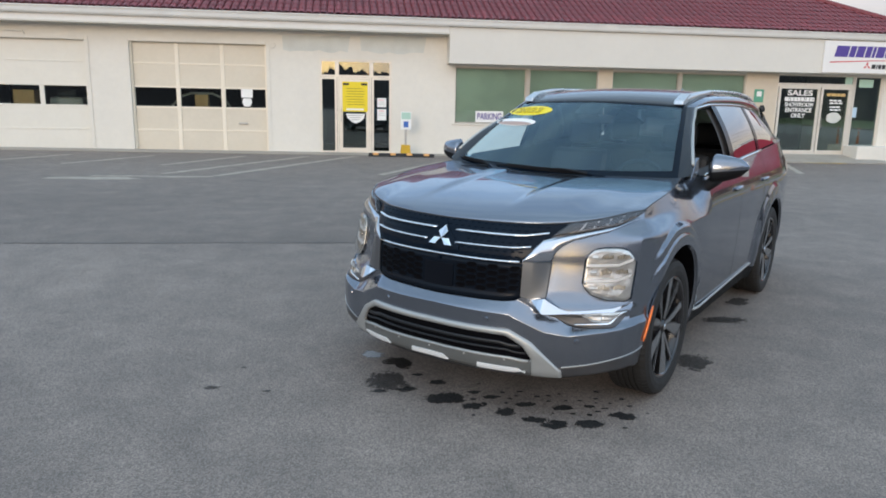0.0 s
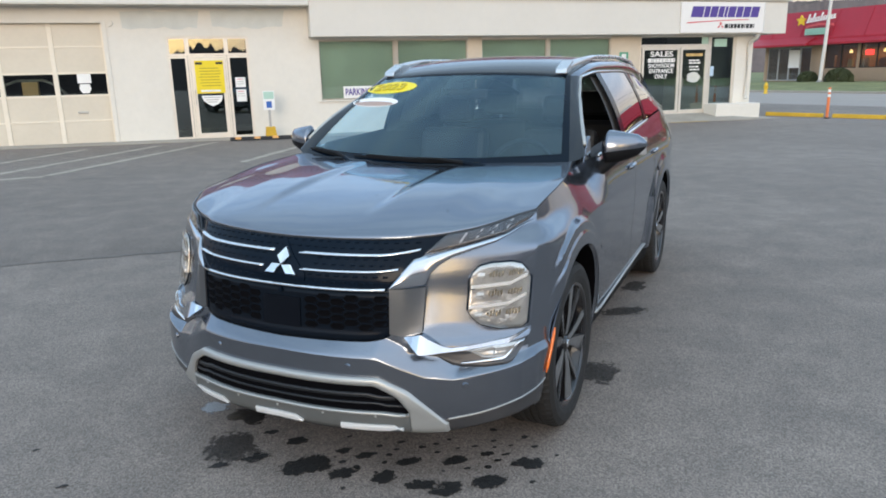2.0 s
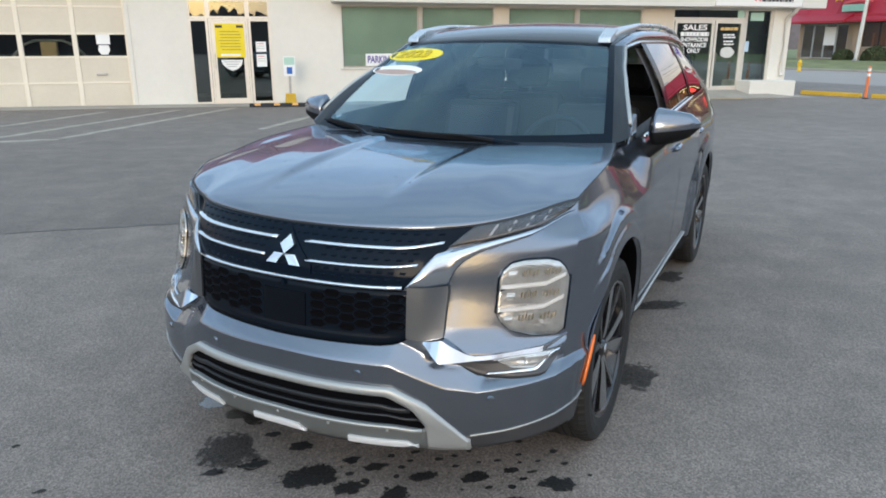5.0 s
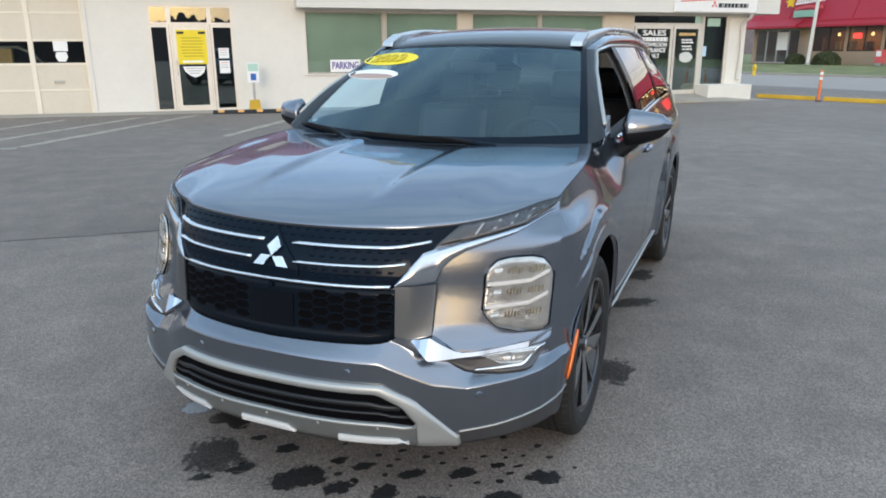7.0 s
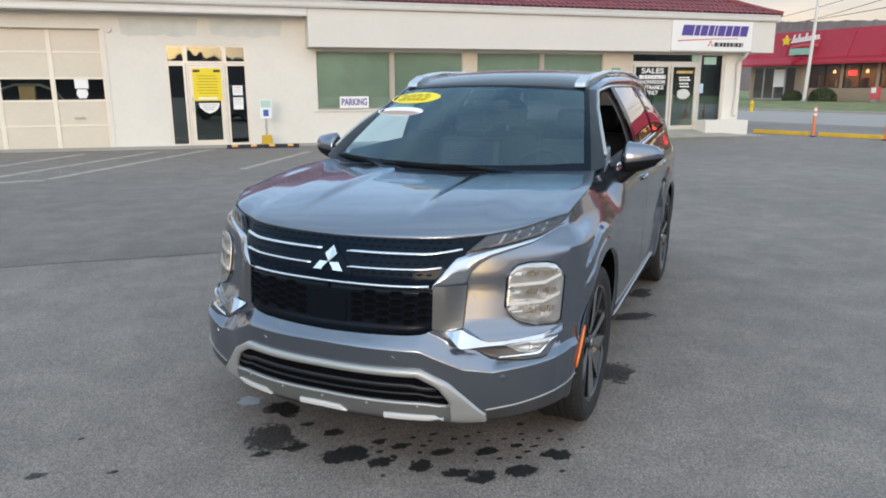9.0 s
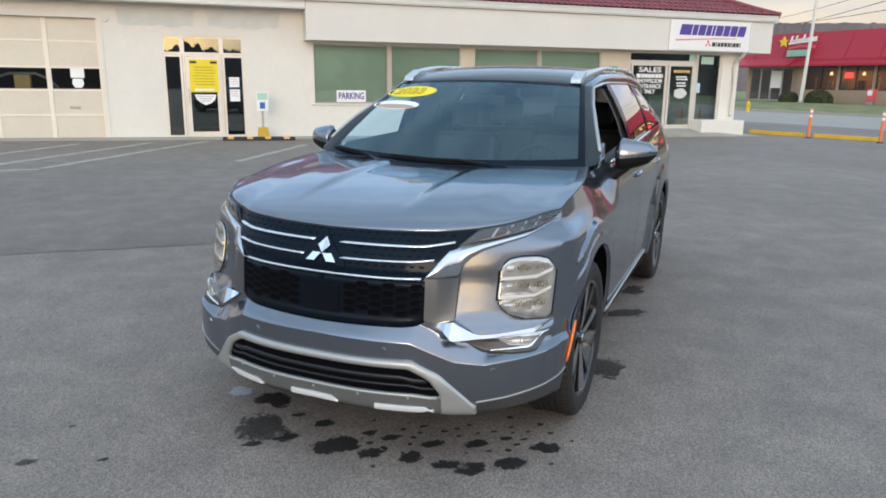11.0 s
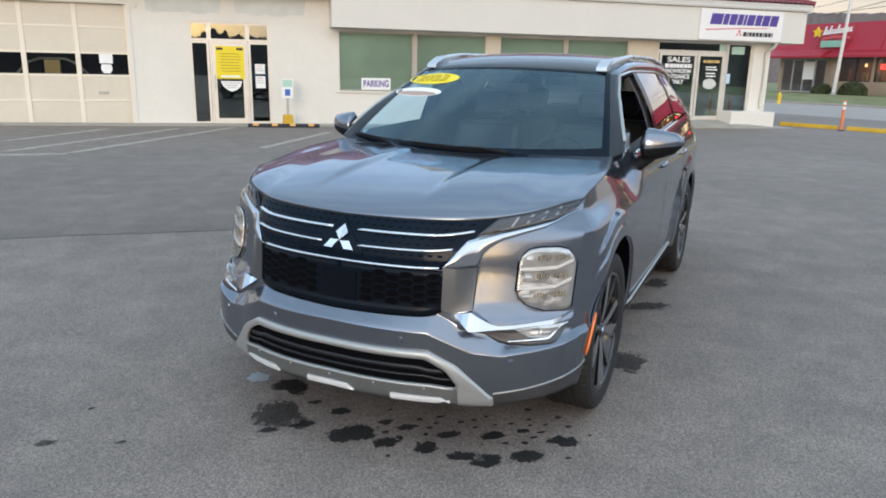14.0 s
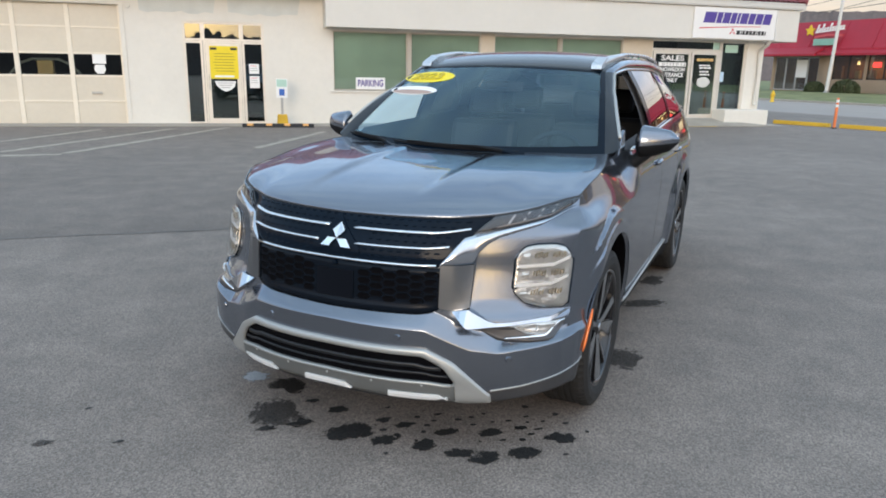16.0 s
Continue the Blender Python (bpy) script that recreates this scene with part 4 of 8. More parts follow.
def delineator(x, y):
    root = empty("delineator_post", pose(x, y, 0))
    tagged(root, "orange plastic delineator post with white bands", "delineator", "delineator posts")
    part("base", lathe([(0.10, 0), (0.10, 0.02), (0.05, 0.035)], 14), M["rubber"], root)
    part("tube", lathe([(0.045, 0.03), (0.045, 0.93), (0.04, 0.97), (0.0, 0.985)], 14), M["orange"], root, smooth=True)
    for z in (0.68, 0.83):
        part("band", lathe([(0.0465, z), (0.0465, z + 0.09)], 14), M["white"], root, "white reflective band")


delineator(18.20, 15.02)
delineator(18.86, 12.90)
delineator(19.55, 10.80)


# water stains and drips on the asphalt, and one pale sheen painted in
def stain(x, y, rx, ry, turn, seed, mat="stain", z=0.003):
    random.seed(seed)
    bm = bmesh.new()
    n = 34
    ph = [random.uniform(0, 6.3) for _ in range(4)]
    rim = []
    for i in range(n):
        a = 2 * math.pi * i / n
        r = 1 + 0.20 * math.sin(2 * a + ph[0]) + 0.16 * math.sin(3 * a + ph[1]) + 0.10 * math.sin(5 * a + ph[2]) + 0.07 * math.sin(9 * a + ph[3]) + random.uniform(-0.05, 0.05)
        u, v = rx * r * math.cos(a), ry * r * math.sin(a)
        c, s = math.cos(radians(turn)), math.sin(radians(turn))
        rim.append(bm.verts.new((x + c * u - s * v, y + s * u + c * v, z)))
    bm.faces.new(rim)
    return tagged(mesh_ob("wet_stain", bm, M[mat]), "dark wet stain, worn paint or painted pale sheen on the asphalt", "stain", "wet stains on the asphalt", "structure")


SPOTS = ((-0.80, -0.16, 0.10, 0.06, -50), (-0.88, -0.45, 0.15, 0.085, -45), (-0.78, -0.57, 0.05, 0.035, 0), (-0.58, -0.70, 0.105, 0.060, -30), (-0.47, -0.80, 0.055, 0.04, -20), (-0.60, -0.48, 0.05, 0.028, -40), (-0.31, -0.89, 0.055, 0.042, 20), (-0.19, -0.81, 0.048, 0.030, 0), (-0.005, -0.865, 0.046, 0.036, 0), (-0.19, -0.99, 0.055, 0.030, -20), (-0.10, -1.05, 0.065, 0.040, -10), (0.06, -1.06, 0.08, 0.036, 0), (0.265, -0.985, 0.065, 0.035, -20), (-0.35, -0.70, 0.045, 0.022, -30), (0.13, -0.86, 0.028, 0.018, 0), (-0.43, -0.63, 0.035, 0.02, 10), (0.10, -0.96, 0.018, 0.012, 0), (0.20, -0.89, 0.016, 0.010, 0), (-0.45, -0.72, 0.018, 0.012, 0), (-0.40, -0.78, 0.02, 0.012, 30), (-0.70, -0.36, 0.03, 0.018, 20), (0.02, -0.94, 0.014, 0.010, 0), (1.64, 0.53, 0.16, 0.07, 15), (2.02, 1.0, 0.16, 0.06, 30), (1.0, -0.27, 0.16, 0.08, 40), (1.95, 1.45, 0.12, 0.05, 40), (-1.815, -0.467, 0.045, 0.022, 20), (-1.515, -0.532, 0.02, 0.010, 0), (-1.681, -0.178, 0.016, 0.010, 0), (-0.935, -0.575, 0.045, 0.016, 30))
for k, (x, y, rx, ry, tn) in enumerate(SPOTS):
    stain(x, y, rx * 1.3, ry * 1.35, tn, 100 + k, "wet_sheen" if k == 0 else "faint_stain" if k in (1, 22, 23, 24, 25, 26) else "stain")
# bright reflection beside the first stain, painted as a pale patch
stain(-0.945, -0.02, 0.095, 0.062, -25, 390, "painted_sheen", 0.0035)
# drips thrown round the larger stains
random.seed(64)
drips = []
while len(drips) < 24:
    t = random.random()
    x, y = lerp(-0.92, 0.30, t) + random.gauss(0, 0.05), lerp(-0.36, -0.95, t ** 0.6) + random.gauss(0, 0.075)
    if all(math.hypot(x - q[0], y - q[1]) > 1.5 * q[2] + 0.025 for q in SPOTS) and all(math.hypot(x - q[0], y - q[1]) > 0.05 for q in drips):
        drips.append((x, y, random.uniform(0.006, 0.017)))
for k, (x, y, r) in enumerate(drips):
    stain(x, y, r * 1.3, r, 0, 400 + k)
stain(-5.6, 9.6, 0.7, 0.25, 5, 301, "line_paint")
stain(-4.2, 9.95, 0.35, 0.10, 5, 302, "line_paint")


# goods and a vehicle standing close behind the garage windows
crate = mesh_ob("cardboard_box", box(-10.15, -9.60, YW + 0.30, YW + 0.70, 0.02, 1.66, 0.01), M["cardboard"])
crate.matrix_world = TILT
tagged(crate, "tall brown cardboard box behind the garage window", "box")
van = empty("workshop_van", TILT)
tagged(van, "grey van parked inside the workshop", "van")
part("body", box(-9.30, -8.40, YW + 0.5, YW + 2.4, 0.30, 1.48, 0.08), M["van_grey"], van)
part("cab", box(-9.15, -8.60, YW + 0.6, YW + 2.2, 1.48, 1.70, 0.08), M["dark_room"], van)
lift_car = empty("workshop_car", TILT)
tagged(lift_car, "pale car parked nose-in inside the workshop", "car")
part("roof", tube([(-6.0, YW + 0.6, 1.28), (-5.75, YW + 0.6, 1.55), (-5.45, YW + 0.6, 1.66), (-4.85, YW + 0.6, 1.66), (-4.55, YW + 0.6, 1.52), (-4.35, YW + 0.6, 1.28)], 0.035, 8), M["van_grey"], lift_car, smooth=True)
part("body", box(-6.1, -4.2, YW + 0.5, YW + 2.5, 0.30, 1.24, 0.1), M["van_grey"], lift_car)
for x in (-5.9, -4.4):
    for y in (0.9, 2.1):
        part("wheel", lathe([(0.0, -0.09), (0.30, -0.09), (0.31, 0.0), (0.30, 0.09), (0.0, 0.09)], 18), M["rubber"], lift_car).matrix_local = pose(x, YW + y, 0.33, 0, 90, 0)
for x in (-9.2, -8.5):
    part("wheel", lathe([(0.0, -0.09), (0.30, -0.09), (0.31, 0.0), (0.30, 0.09), (0.0, 0.09)], 18), M["rubber"], van).matrix_local = pose(x, YW + 1.0, 0.33, 0, 90, 0)
mop = mesh_ob("cardboard_box", box(-5.28, -4.92, YW + 0.22, YW + 0.42, 0.02, 1.62, 0.01), M["cardboard"])
mop.matrix_world = TILT
tagged(mop, "ochre cardboard box behind the garage window", "box")


# ---- the car: x to its left, y to its rear, z up, front axle at the origin ----
CAR = pose(0, 0, 0, 0, 0, -42.4)
car = empty("car", CAR)
tagged(car, "grey metallic crossover car with chrome trim, parked on the asphalt", "car")


def paint_material():
    m = material("grey_metallic_paint", (0.184, 0.206, 0.244), 0.22, 0.92, var=0.02, scale=2.0, coat=1.0)
    nt = m.node_tree
    b = nt.nodes["Principled BSDF"]
    tc = nt.nodes.new("ShaderNodeTexCoord")
    n = nt.nodes.new("ShaderNodeTexNoise")
    n.inputs["Scale"].default_value = 900.0
    nt.links.new(tc.outputs["Object"], n.inputs["Vector"])
    bp = nt.nodes.new("ShaderNodeBump")
    bp.inputs["Strength"].default_value, bp.inputs["Distance"].default_value = 0.06, 0.001
    nt.links.new(n.outputs["Fac"], bp.inputs["Height"])
    nt.links.new(bp.outputs["Normal"], b.inputs["Normal"])
    b.inputs["Specular Tint"].default_value = (0.60, 0.64, 0.72, 1)
    return m


M["paint"] = paint_material()
M["roof_black"] = material("gloss_black_roof_paint", (0.010, 0.011, 0.013), 0.16, var=0.1, coat=0.3, spec=0.4)
M["pillar_black"] = material("gloss_black_pillar", (0.010, 0.012, 0.016), 0.12, var=0.1)
M["valance"] = material("dark_grey_valance", (0.055, 0.055, 0.058), 0.4, 0.3, var=0.06)
M["chrome"] = material("chrome", (0.80, 0.81, 0.83), 0.07, 1.0, var=0.02)
M["satin_chrome"] = material("satin_chrome", (0.54, 0.57, 0.62), 0.17, 1.0, var=0.03)
M["satin"] = material("satin_silver_plastic", (0.43, 0.435, 0.42), 0.38, 0.55, var=0.04, scale=4)
M["satin_low"] = material("satin_grey_skid_plastic", (0.145, 0.15, 0.145), 0.42, 0.4, var=0.05, scale=4)
M["bright_silver"] = material("bright_silver_paint", (0.80, 0.80, 0.79), 0.3, 0.3, var=0.03)
M["gloss_black"] = material("gloss_black_plastic", (0.004, 0.009, 0.017), 0.12, 0.0, var=0.2, coat=0.0, spec=0.10)
M["trim_black"] = material("matt_black_plastic", (0.008, 0.008, 0.009), 0.6, 0.0, spec=0.15, var=0.2, scale=20, bump=0.08, bump_scale=400)
M["tyre"] = material("tyre_rubber", (0.014, 0.0135, 0.013), 0.75, var=0.2, scale=10, bump=0.1, bump_scale=150)
M["rim_silver"] = material("machined_alloy", (0.36, 0.37, 0.38), 0.22, 0.85, var=0.04)
M["rim_black"] = material("black_alloy", (0.015, 0.015, 0.017), 0.22, 0.2, var=0.15, coat=0.5)
M["lens"] = glass("lamp_lens", (0.97, 0.97, 0.97), 0.03, 0.95, 1.0)
M["lamp_rod"] = material("grey_lamp_rod", (0.42, 0.43, 0.44), 0.3, 0.5, var=0.1)
M["smoked_lens"] = glass("smoked_lamp_lens", (0.85, 0.85, 0.87), 0.03, 0.92, 1.2)
M["reflector"] = material("lamp_reflector", (0.64, 0.63, 0.60), 0.15, 0.7, var=0.3, scale=16, bump=0.45, bump_scale=26)
M["lamp_prism"] = material("warm_lamp_prism", (0.62, 0.55, 0.42), 0.14, 0.75, var=0.4, scale=60)
M["lamp_white"] = material("white_lamp_bar", (0.93, 0.94, 0.95), 0.22, 0.1, var=0.03)
M["drl_dark"] = material("smoked_lamp_housing", (0.028, 0.030, 0.035), 0.2, 0.2, var=0.2, scale=18, coat=0.3)
M["lamp_grey"] = material("smoked_lamp_reflector", (0.085, 0.09, 0.10), 0.22, 0.7, var=0.15, scale=20)
M["lamp_guide"] = material("warm_grey_light_guide", (0.34, 0.30, 0.27), 0.25, 0.5, var=0.15)
M["amber_lamp"] = material("amber_side_marker", (0.78, 0.16, 0.02), 0.3, var=0.05, coat=0.5)
M["car_glass"] = glass("windscreen_glass", (0.62, 0.84, 0.96), 0.012, 0.84, 1.6, (0.66, 0.90, 1.02))
M["tint_glass"] = glass("privacy_glass", (0.30, 0.30, 0.32), 0.012, 0.35)
M["cabin"] = material("dark_cabin_trim", (0.026, 0.030, 0.036), 0.7, var=0.2, scale=12)
M["cabin_grey"] = material("dark_grey_cabin_fabric", (0.10, 0.10, 0.105), 0.85, var=0.08, scale=20)
M["seat"] = material("dark_grey_seat_leather", (0.040, 0.046, 0.054), 0.55, var=0.15, scale=10, bump=0.1)
M["tail_red"] = material("red_tail_lens", (0.45, 0.02, 0.02), 0.15, var=0.05, coat=1.0)
M["faded_brown"] = material("faded_brown_print", (0.42, 0.30, 0.25), 0.6, var=0.08)
M["sticker_ink"] = material("olive_print", (0.58, 0.46, 0.03), 0.6, var=0.08)
M["sticker"] = material("yellow_sticker", (0.86, 0.70, 0.03), 0.5, var=0.02)


def curve(x, xs, ys):
    """Piecewise smooth curve through a few knots."""
    return float(np.interp(x, xs, ys))


@functools.lru_cache(maxsize=None)
def soft_slopes(xs, ys):
    """Slopes at the knots that keep a cubic curve from overshooting."""
    h = [b - a for a, b in zip(xs, xs[1:])]
    d = [(b - a) / w for a, b, w in zip(ys, ys[1:], h)]
    m = [d[0]] + [0.0 if p * q <= 0 else 2 * p * q / (p + q) for p, q in zip(d, d[1:])] + [d[-1]]
    return m


def soft(x, xs, ys):
    """Rounded curve through a few knots, with no corner at any of them."""
    if x <= xs[0]:
        return ys[0]
    if x >= xs[-1]:
        return ys[-1]
    m = soft_slopes(xs, ys)
    i = max(k for k in range(len(xs) - 1) if xs[k] <= x)
    w = xs[i + 1] - xs[i]
    t = (x - xs[i]) / w
    return (2 * t ** 3 - 3 * t * t + 1) * ys[i] + (t ** 3 - 2 * t * t + t) * w * m[i] + (3 * t * t - 2 * t ** 3) * ys[i + 1] + (t ** 3 - t * t) * w * m[i + 1]


def smooth(t):
    t = min(1.0, max(0.0, t))
    return t * t * (3 - 2 * t)


# -- front face: y as a function of x and z
def bow(x):
    a = abs(x)
    return 0.30 * (a / 0.8) ** 2.4 + 2.2 * max(0.0, a - 0.80) ** 2 + 3.0 * max(0.0, a - 0.855) ** 2 + 0.8 * max(0.0, a - 0.872)


def crease(x):
    return curve(abs(x), (0, 0.40, 0.56, 0.66, 0.93), (0.545, 0.538, 0.462, 0.452, 0.505))


def ridge_step(t):
    """A straight chamfer with only slightly eased ends."""
    t = min(1.0, max(0.0, t))
    return lerp(t, t * t * (3 - 2 * t), 0.22)


def ridge_height(x):
    """Height of the sloped ledge above the bumper's crease."""
    return soft(abs(x), (0, 0.45, 0.60, 0.67, 0.82, 0.93), (0.066, 0.068, 0.064, 0.040, 0.032, 0.034))


def nose_lean(x, z):
    """The box round each headlamp leans back a little more than the grille."""
    return 0.031 * smooth((abs(x) - 0.47) / 0.08) * soft(z, (0.62, 0.80, 0.93, 1.0), (0.0, 1.0, 0.55, 0.0))


def lamp_sill(x, z):
    """The paint under the headlamp sweeps out to a sill that carries the bright lower trim."""
    a = abs(x)
    top = soft(a, (0.53, 0.62, 0.69, 0.72, 0.78, 0.86), (0.650, 0.655, 0.650, 0.632, 0.610, 0.606))
    low = 0.580
    t = min(1.0, max(0.0, (top - z) / (top - low)))
    back = smooth((z - 0.545) / 0.012)
    return 0.50 * (top - low) * t * t * back * smooth((a - 0.44) / 0.15) * smooth((0.90 - a) / 0.05)


def face(x, z):
    low = soft(z, (0.18, 0.27, 0.40, 0.6), (-0.945, -0.998, -1.010, -1.012))
    high = soft(z, (0.45, 0.62, 0.80, 0.88, 0.93, 0.97, 1.08), (-0.963, -0.952, -0.940, -0.918, -0.890, -0.862, -0.800))
    full = 0.05 * smooth((abs(x) - 0.55) / 0.3) * smooth((0.62 - z) / 0.15)
    return lerp(low, high, ridge_step((z - crease(x)) / ridge_height(x))) + bow(x) - full - lamp_sill(x, z) + nose_lean(x, z)


def hood_edge(x):
    """Height of the hood's leading edge and of the upper lamps' top edge."""
    return soft(abs(x), (0, 0.40, 0.55, 0.665, 0.75, 0.83, 0.90), (0.957, 0.963, 0.972, 0.990, 1.010, 1.033, 1.045))


def face_patch(x0, x1, top, bottom, off=0.0, nx=24, nz=6, thick=0.0, crown=0.0, bm=None, tilt=0.0):
    """A piece of the front face between two edges that are functions of x, off metres proud, with its rim turned in."""
    bm = bm or bmesh.new()
    g = []
    for i in range(nx + 1):
        x = lerp(x0, x1, i / nx)
        t, b = top(x), bottom(x)
        col = []
        for k in range(nz + 1):
            z = lerp(b, t, k / nz)
            w = crown * (1 - (2 * k / nz - 1) ** 2) + tilt * (1 - k / nz)
            lean = 0.55 * max(0.0, abs(x) - 0.3)
            col.append(bm.verts.new((x + math.copysign(lean * (off + w), x), face(x, z) - (off + w) * (1 - 0.3 * lean), z)))
        g.append(col)
    for i in range(nx):
        for k in range(nz):
            bm.faces.new((g[i][k], g[i + 1][k], g[i + 1][k + 1], g[i][k + 1]))
    if thick:
        rim = [g[i][0] for i in range(nx + 1)] + [g[nx][k] for k in range(1, nz + 1)] + [g[i][nz] for i in range(nx - 1, -1, -1)] + [g[0][k] for k in range(nz - 1, 0, -1)]
        back = [bm.verts.new(v.co + Vector((0, thick, 0))) for v in rim]
        n = len(rim)
        for i in range(n):
            bm.faces.new((rim[i], back[i], back[(i + 1) % n], rim[(i + 1) % n]))
    bmesh.ops.remove_doubles(bm, verts=bm.verts, dist=1e-5)
    return bm


def both(fn):
    """Runs fn(+1) and fn(-1) for the two sides."""
    return [fn(1), fn(-1)]


def mirrored(bm, s):
    if s < 0:
        bm.transform(Matrix.Diagonal((-1, 1, 1, 1)))
        bmesh.ops.reverse_faces(bm, faces=bm.faces)
    return bm


def knots(*pairs):
    xs, zs = [p[0] for p in pairs], [p[1] for p in pairs]
    return lambda x: curve(abs(x), xs, zs)


def soft_knots(*pairs):
    xs, zs = tuple(p[0] for p in pairs), tuple(p[1] for p in pairs)
    return lambda x: soft(abs(x), xs, zs)


# -- sides: x as a function of y and z
HUB_Z, FH, RH, ARCH = 0.368, -0.075, 2.60, 0.445


def belt(y):
    return 1.115 + 0.045 * (y - 0.3)


def hood_side(y):
    """Point of the hood's side edge at a given y."""
    a, b = hood_point(1.0, 0.0), hood_point(1.0, 1.0)
    return hood_point(1.0, min(1.0, max(0.0, (y - a.y) / (b.y - a.y))))


def side(y, z):
    prof = soft(z, (0.20, 0.30, 0.42, 0.60, 0.78, 0.90, 0.98, 1.05, 1.14, 1.25), (0.845, 0.872, 0.893, 0.910, 0.921, 0.921, 0.908, 0.885, 0.845, 0.80))
    waist = lerp(0.862, 0.900, smooth((y + 0.45) / 0.25))
    if y < 0.62 and z > waist:
        e = hood_side(y)
        t = min(1.2, (z - waist) / (e.z - waist))
        prof = lerp(prof, lerp(0.922, e.x, t ** 1.06), smooth((0.62 - y) / 0.26))
    w = prof - 0.006 * math.sin((z - 0.5) * 6) * smooth((y - 0.4) / 0.5)
    w -= 0.10 * max(0.0, (y - 2.9) / 0.9) ** 2
    for hub in (FH, RH):
        r = math.hypot(y - hub, z - HUB_Z)
        w += (0.019 * smooth((0.565 - r) / 0.024) + 0.010 * smooth((0.512 - r) / 0.02)) * smooth((1.0 - z) / 0.08)
    return w


def side_cols(y0, y1, bottom, top, ny=30, nz=10, off=0.0, bm=None, s=1, knots_y=None):
    """Columns of constant y between two edges that are functions of y."""
    bm = bm or bmesh.new()
    cols = knots_y or [lerp(y0, y1, i / ny) for i in range(ny + 1)]
    g = []
    for y in cols:
        b, t = bottom(y), top(y)
        g.append([bm.verts.new((s * (side(y, lerp(b, t, k / nz)) + off), y, lerp(b, t, k / nz))) for k in range(nz + 1)])
    for i in range(len(cols) - 1):
        for k in range(nz):
            f = (g[i][k], g[i + 1][k], g[i + 1][k + 1], g[i][k + 1])
            bm.faces.new(f if s > 0 else f[::-1])
    return bm


def arch_bottom(y, hub, sill):
    d = abs(y - hub)
    return max(sill, HUB_Z + math.sqrt(max(0.0, ARCH ** 2 - d * d))) if d < ARCH else sill


def arch_columns(y0, y1, hub, n=22):
    """Column places packed where the arch runs steep."""
    inner = [hub - ARCH * math.cos(math.pi * i / n) for i in range(n + 1)]
    out = [y0 + (hub - ARCH - y0) * i / 4 for i in range(4)] + inner + [hub + ARCH + (y1 - hub - ARCH) * (i + 1) / 6 for i in range(6)]
    return [y for y in out if y0 - 1e-6 <= y <= y1 + 1e-6]


# bumper and front shell in body colour
SHELL_X = 0.900


def shell_bottom(x):
    return curve(abs(x), (0, 0.45, 0.60, 0.75, 0.93), (0.27, 0.27, 0.285, 0.318, 0.372))


TURN_Z = 0.846


def shell_top(x):
    """The hood's edge, cut down slantwise to the wing at the corner."""
    a = abs(x)
    if a < 0.868:
        return hood_edge(a)
    return lerp(TURN_Z, hood_edge(0.868), min(1.0, (SHELL_X - a) / (SHELL_X - 0.868)))


def bumper_rows(x):
    """Heights packed on both edges of the ledge, so that they stay crisp."""
    b, c, r, t = shell_bottom(x), crease(x), ridge_height(x), shell_top(x)
    out = [lerp(b, c - 0.0025, k / 20) for k in range(21)]
    out += [lerp(c, c + r, k / 6) for k in range(7)]
    out += [lerp(c + r + 0.0025, t, k / 56) for k in range(57)]
    return out


bm = bmesh.new()
half = [0.868 * i / 92 for i in range(1, 93)] + [lerp(0.868, SHELL_X, i / 26) for i in range(1, 27)]
shell_columns = [-x for x in half[::-1]] + [0.0] + half
cols = [[bm.verts.new((x, face(x, z), z)) for z in bumper_rows(x)] for x in shell_columns]
for c0, c1 in zip(cols, cols[1:]):
    for k in range(len(c0) - 1):
        bm.faces.new((c0[k], c1[k], c1[k + 1], c0[k + 1]))
bumper = part("front_bumper", bm, M["paint"], car, smooth=True)
def low_edge(x):
    return curve(abs(x), (0, 0.50, 0.64, 0.80, 0.93), (0.235, 0.232, 0.236, 0.276, 0.306))


part("valance", face_patch(-SHELL_X, SHELL_X, lambda x: shell_bottom(x) - 0.002, low_edge, -0.003, 80, 6, 0.05), M["valance"], car, "dark lower bumper valance", True)

# grille
grille = part("grille", face_patch(-0.59, 0.59, lambda x: hood_edge(x) - 0.004, knots((0, 0.772), (0.42, 0.776), (0.44, 0.80), (0.53, 0.905), (0.59, 0.968)), 0.004, 90, 10, 0.02), M["gloss_black"], car, "gloss black grille with chrome bars", True)
M["navy"] = material("smooth_navy_panel", (0.003, 0.0045, 0.008), 0.4, spec=0.12, var=0.1)
M["web_black"] = material("satin_black_grille_web", (0.004, 0.007, 0.012), 0.22, spec=0.14, var=0.1)
# near-black colour that stands in for the shade inside openings
M["void"] = material("opening_shade", (0.003, 0.003, 0.004), 0.9, spec=0.05, var=0.2)
lower_grille = part("lower_grille", face_patch(-0.445, 0.445, lambda x: 0.774, knots((0, 0.588), (0.35, 0.592), (0.42, 0.60), (0.445, 0.63)), 0.006, 50, 8, 0.03), M["web_black"], car, "black honeycomb lower grille", True)


def grille_bar(x0, x1, zf, h, parent=None):
    return part("grille_bar", face_patch(x0, x1, lambda x: zf(x) + h / 2, lambda x: zf(x) - h / 2, 0.012, 18, 4, 0.014, 0.005), M["chrome"], grille, "chrome bar", True)


bar_1 = soft_knots((0, 0.904), (0.38, 0.906), (0.515, 0.922))
bar_2 = soft_knots((0, 0.845), (0.36, 0.849), (0.46, 0.858))
bar_3 = soft_knots((0, 0.782), (0.30, 0.782), (0.41, 0.784), (0.46, 0.786))
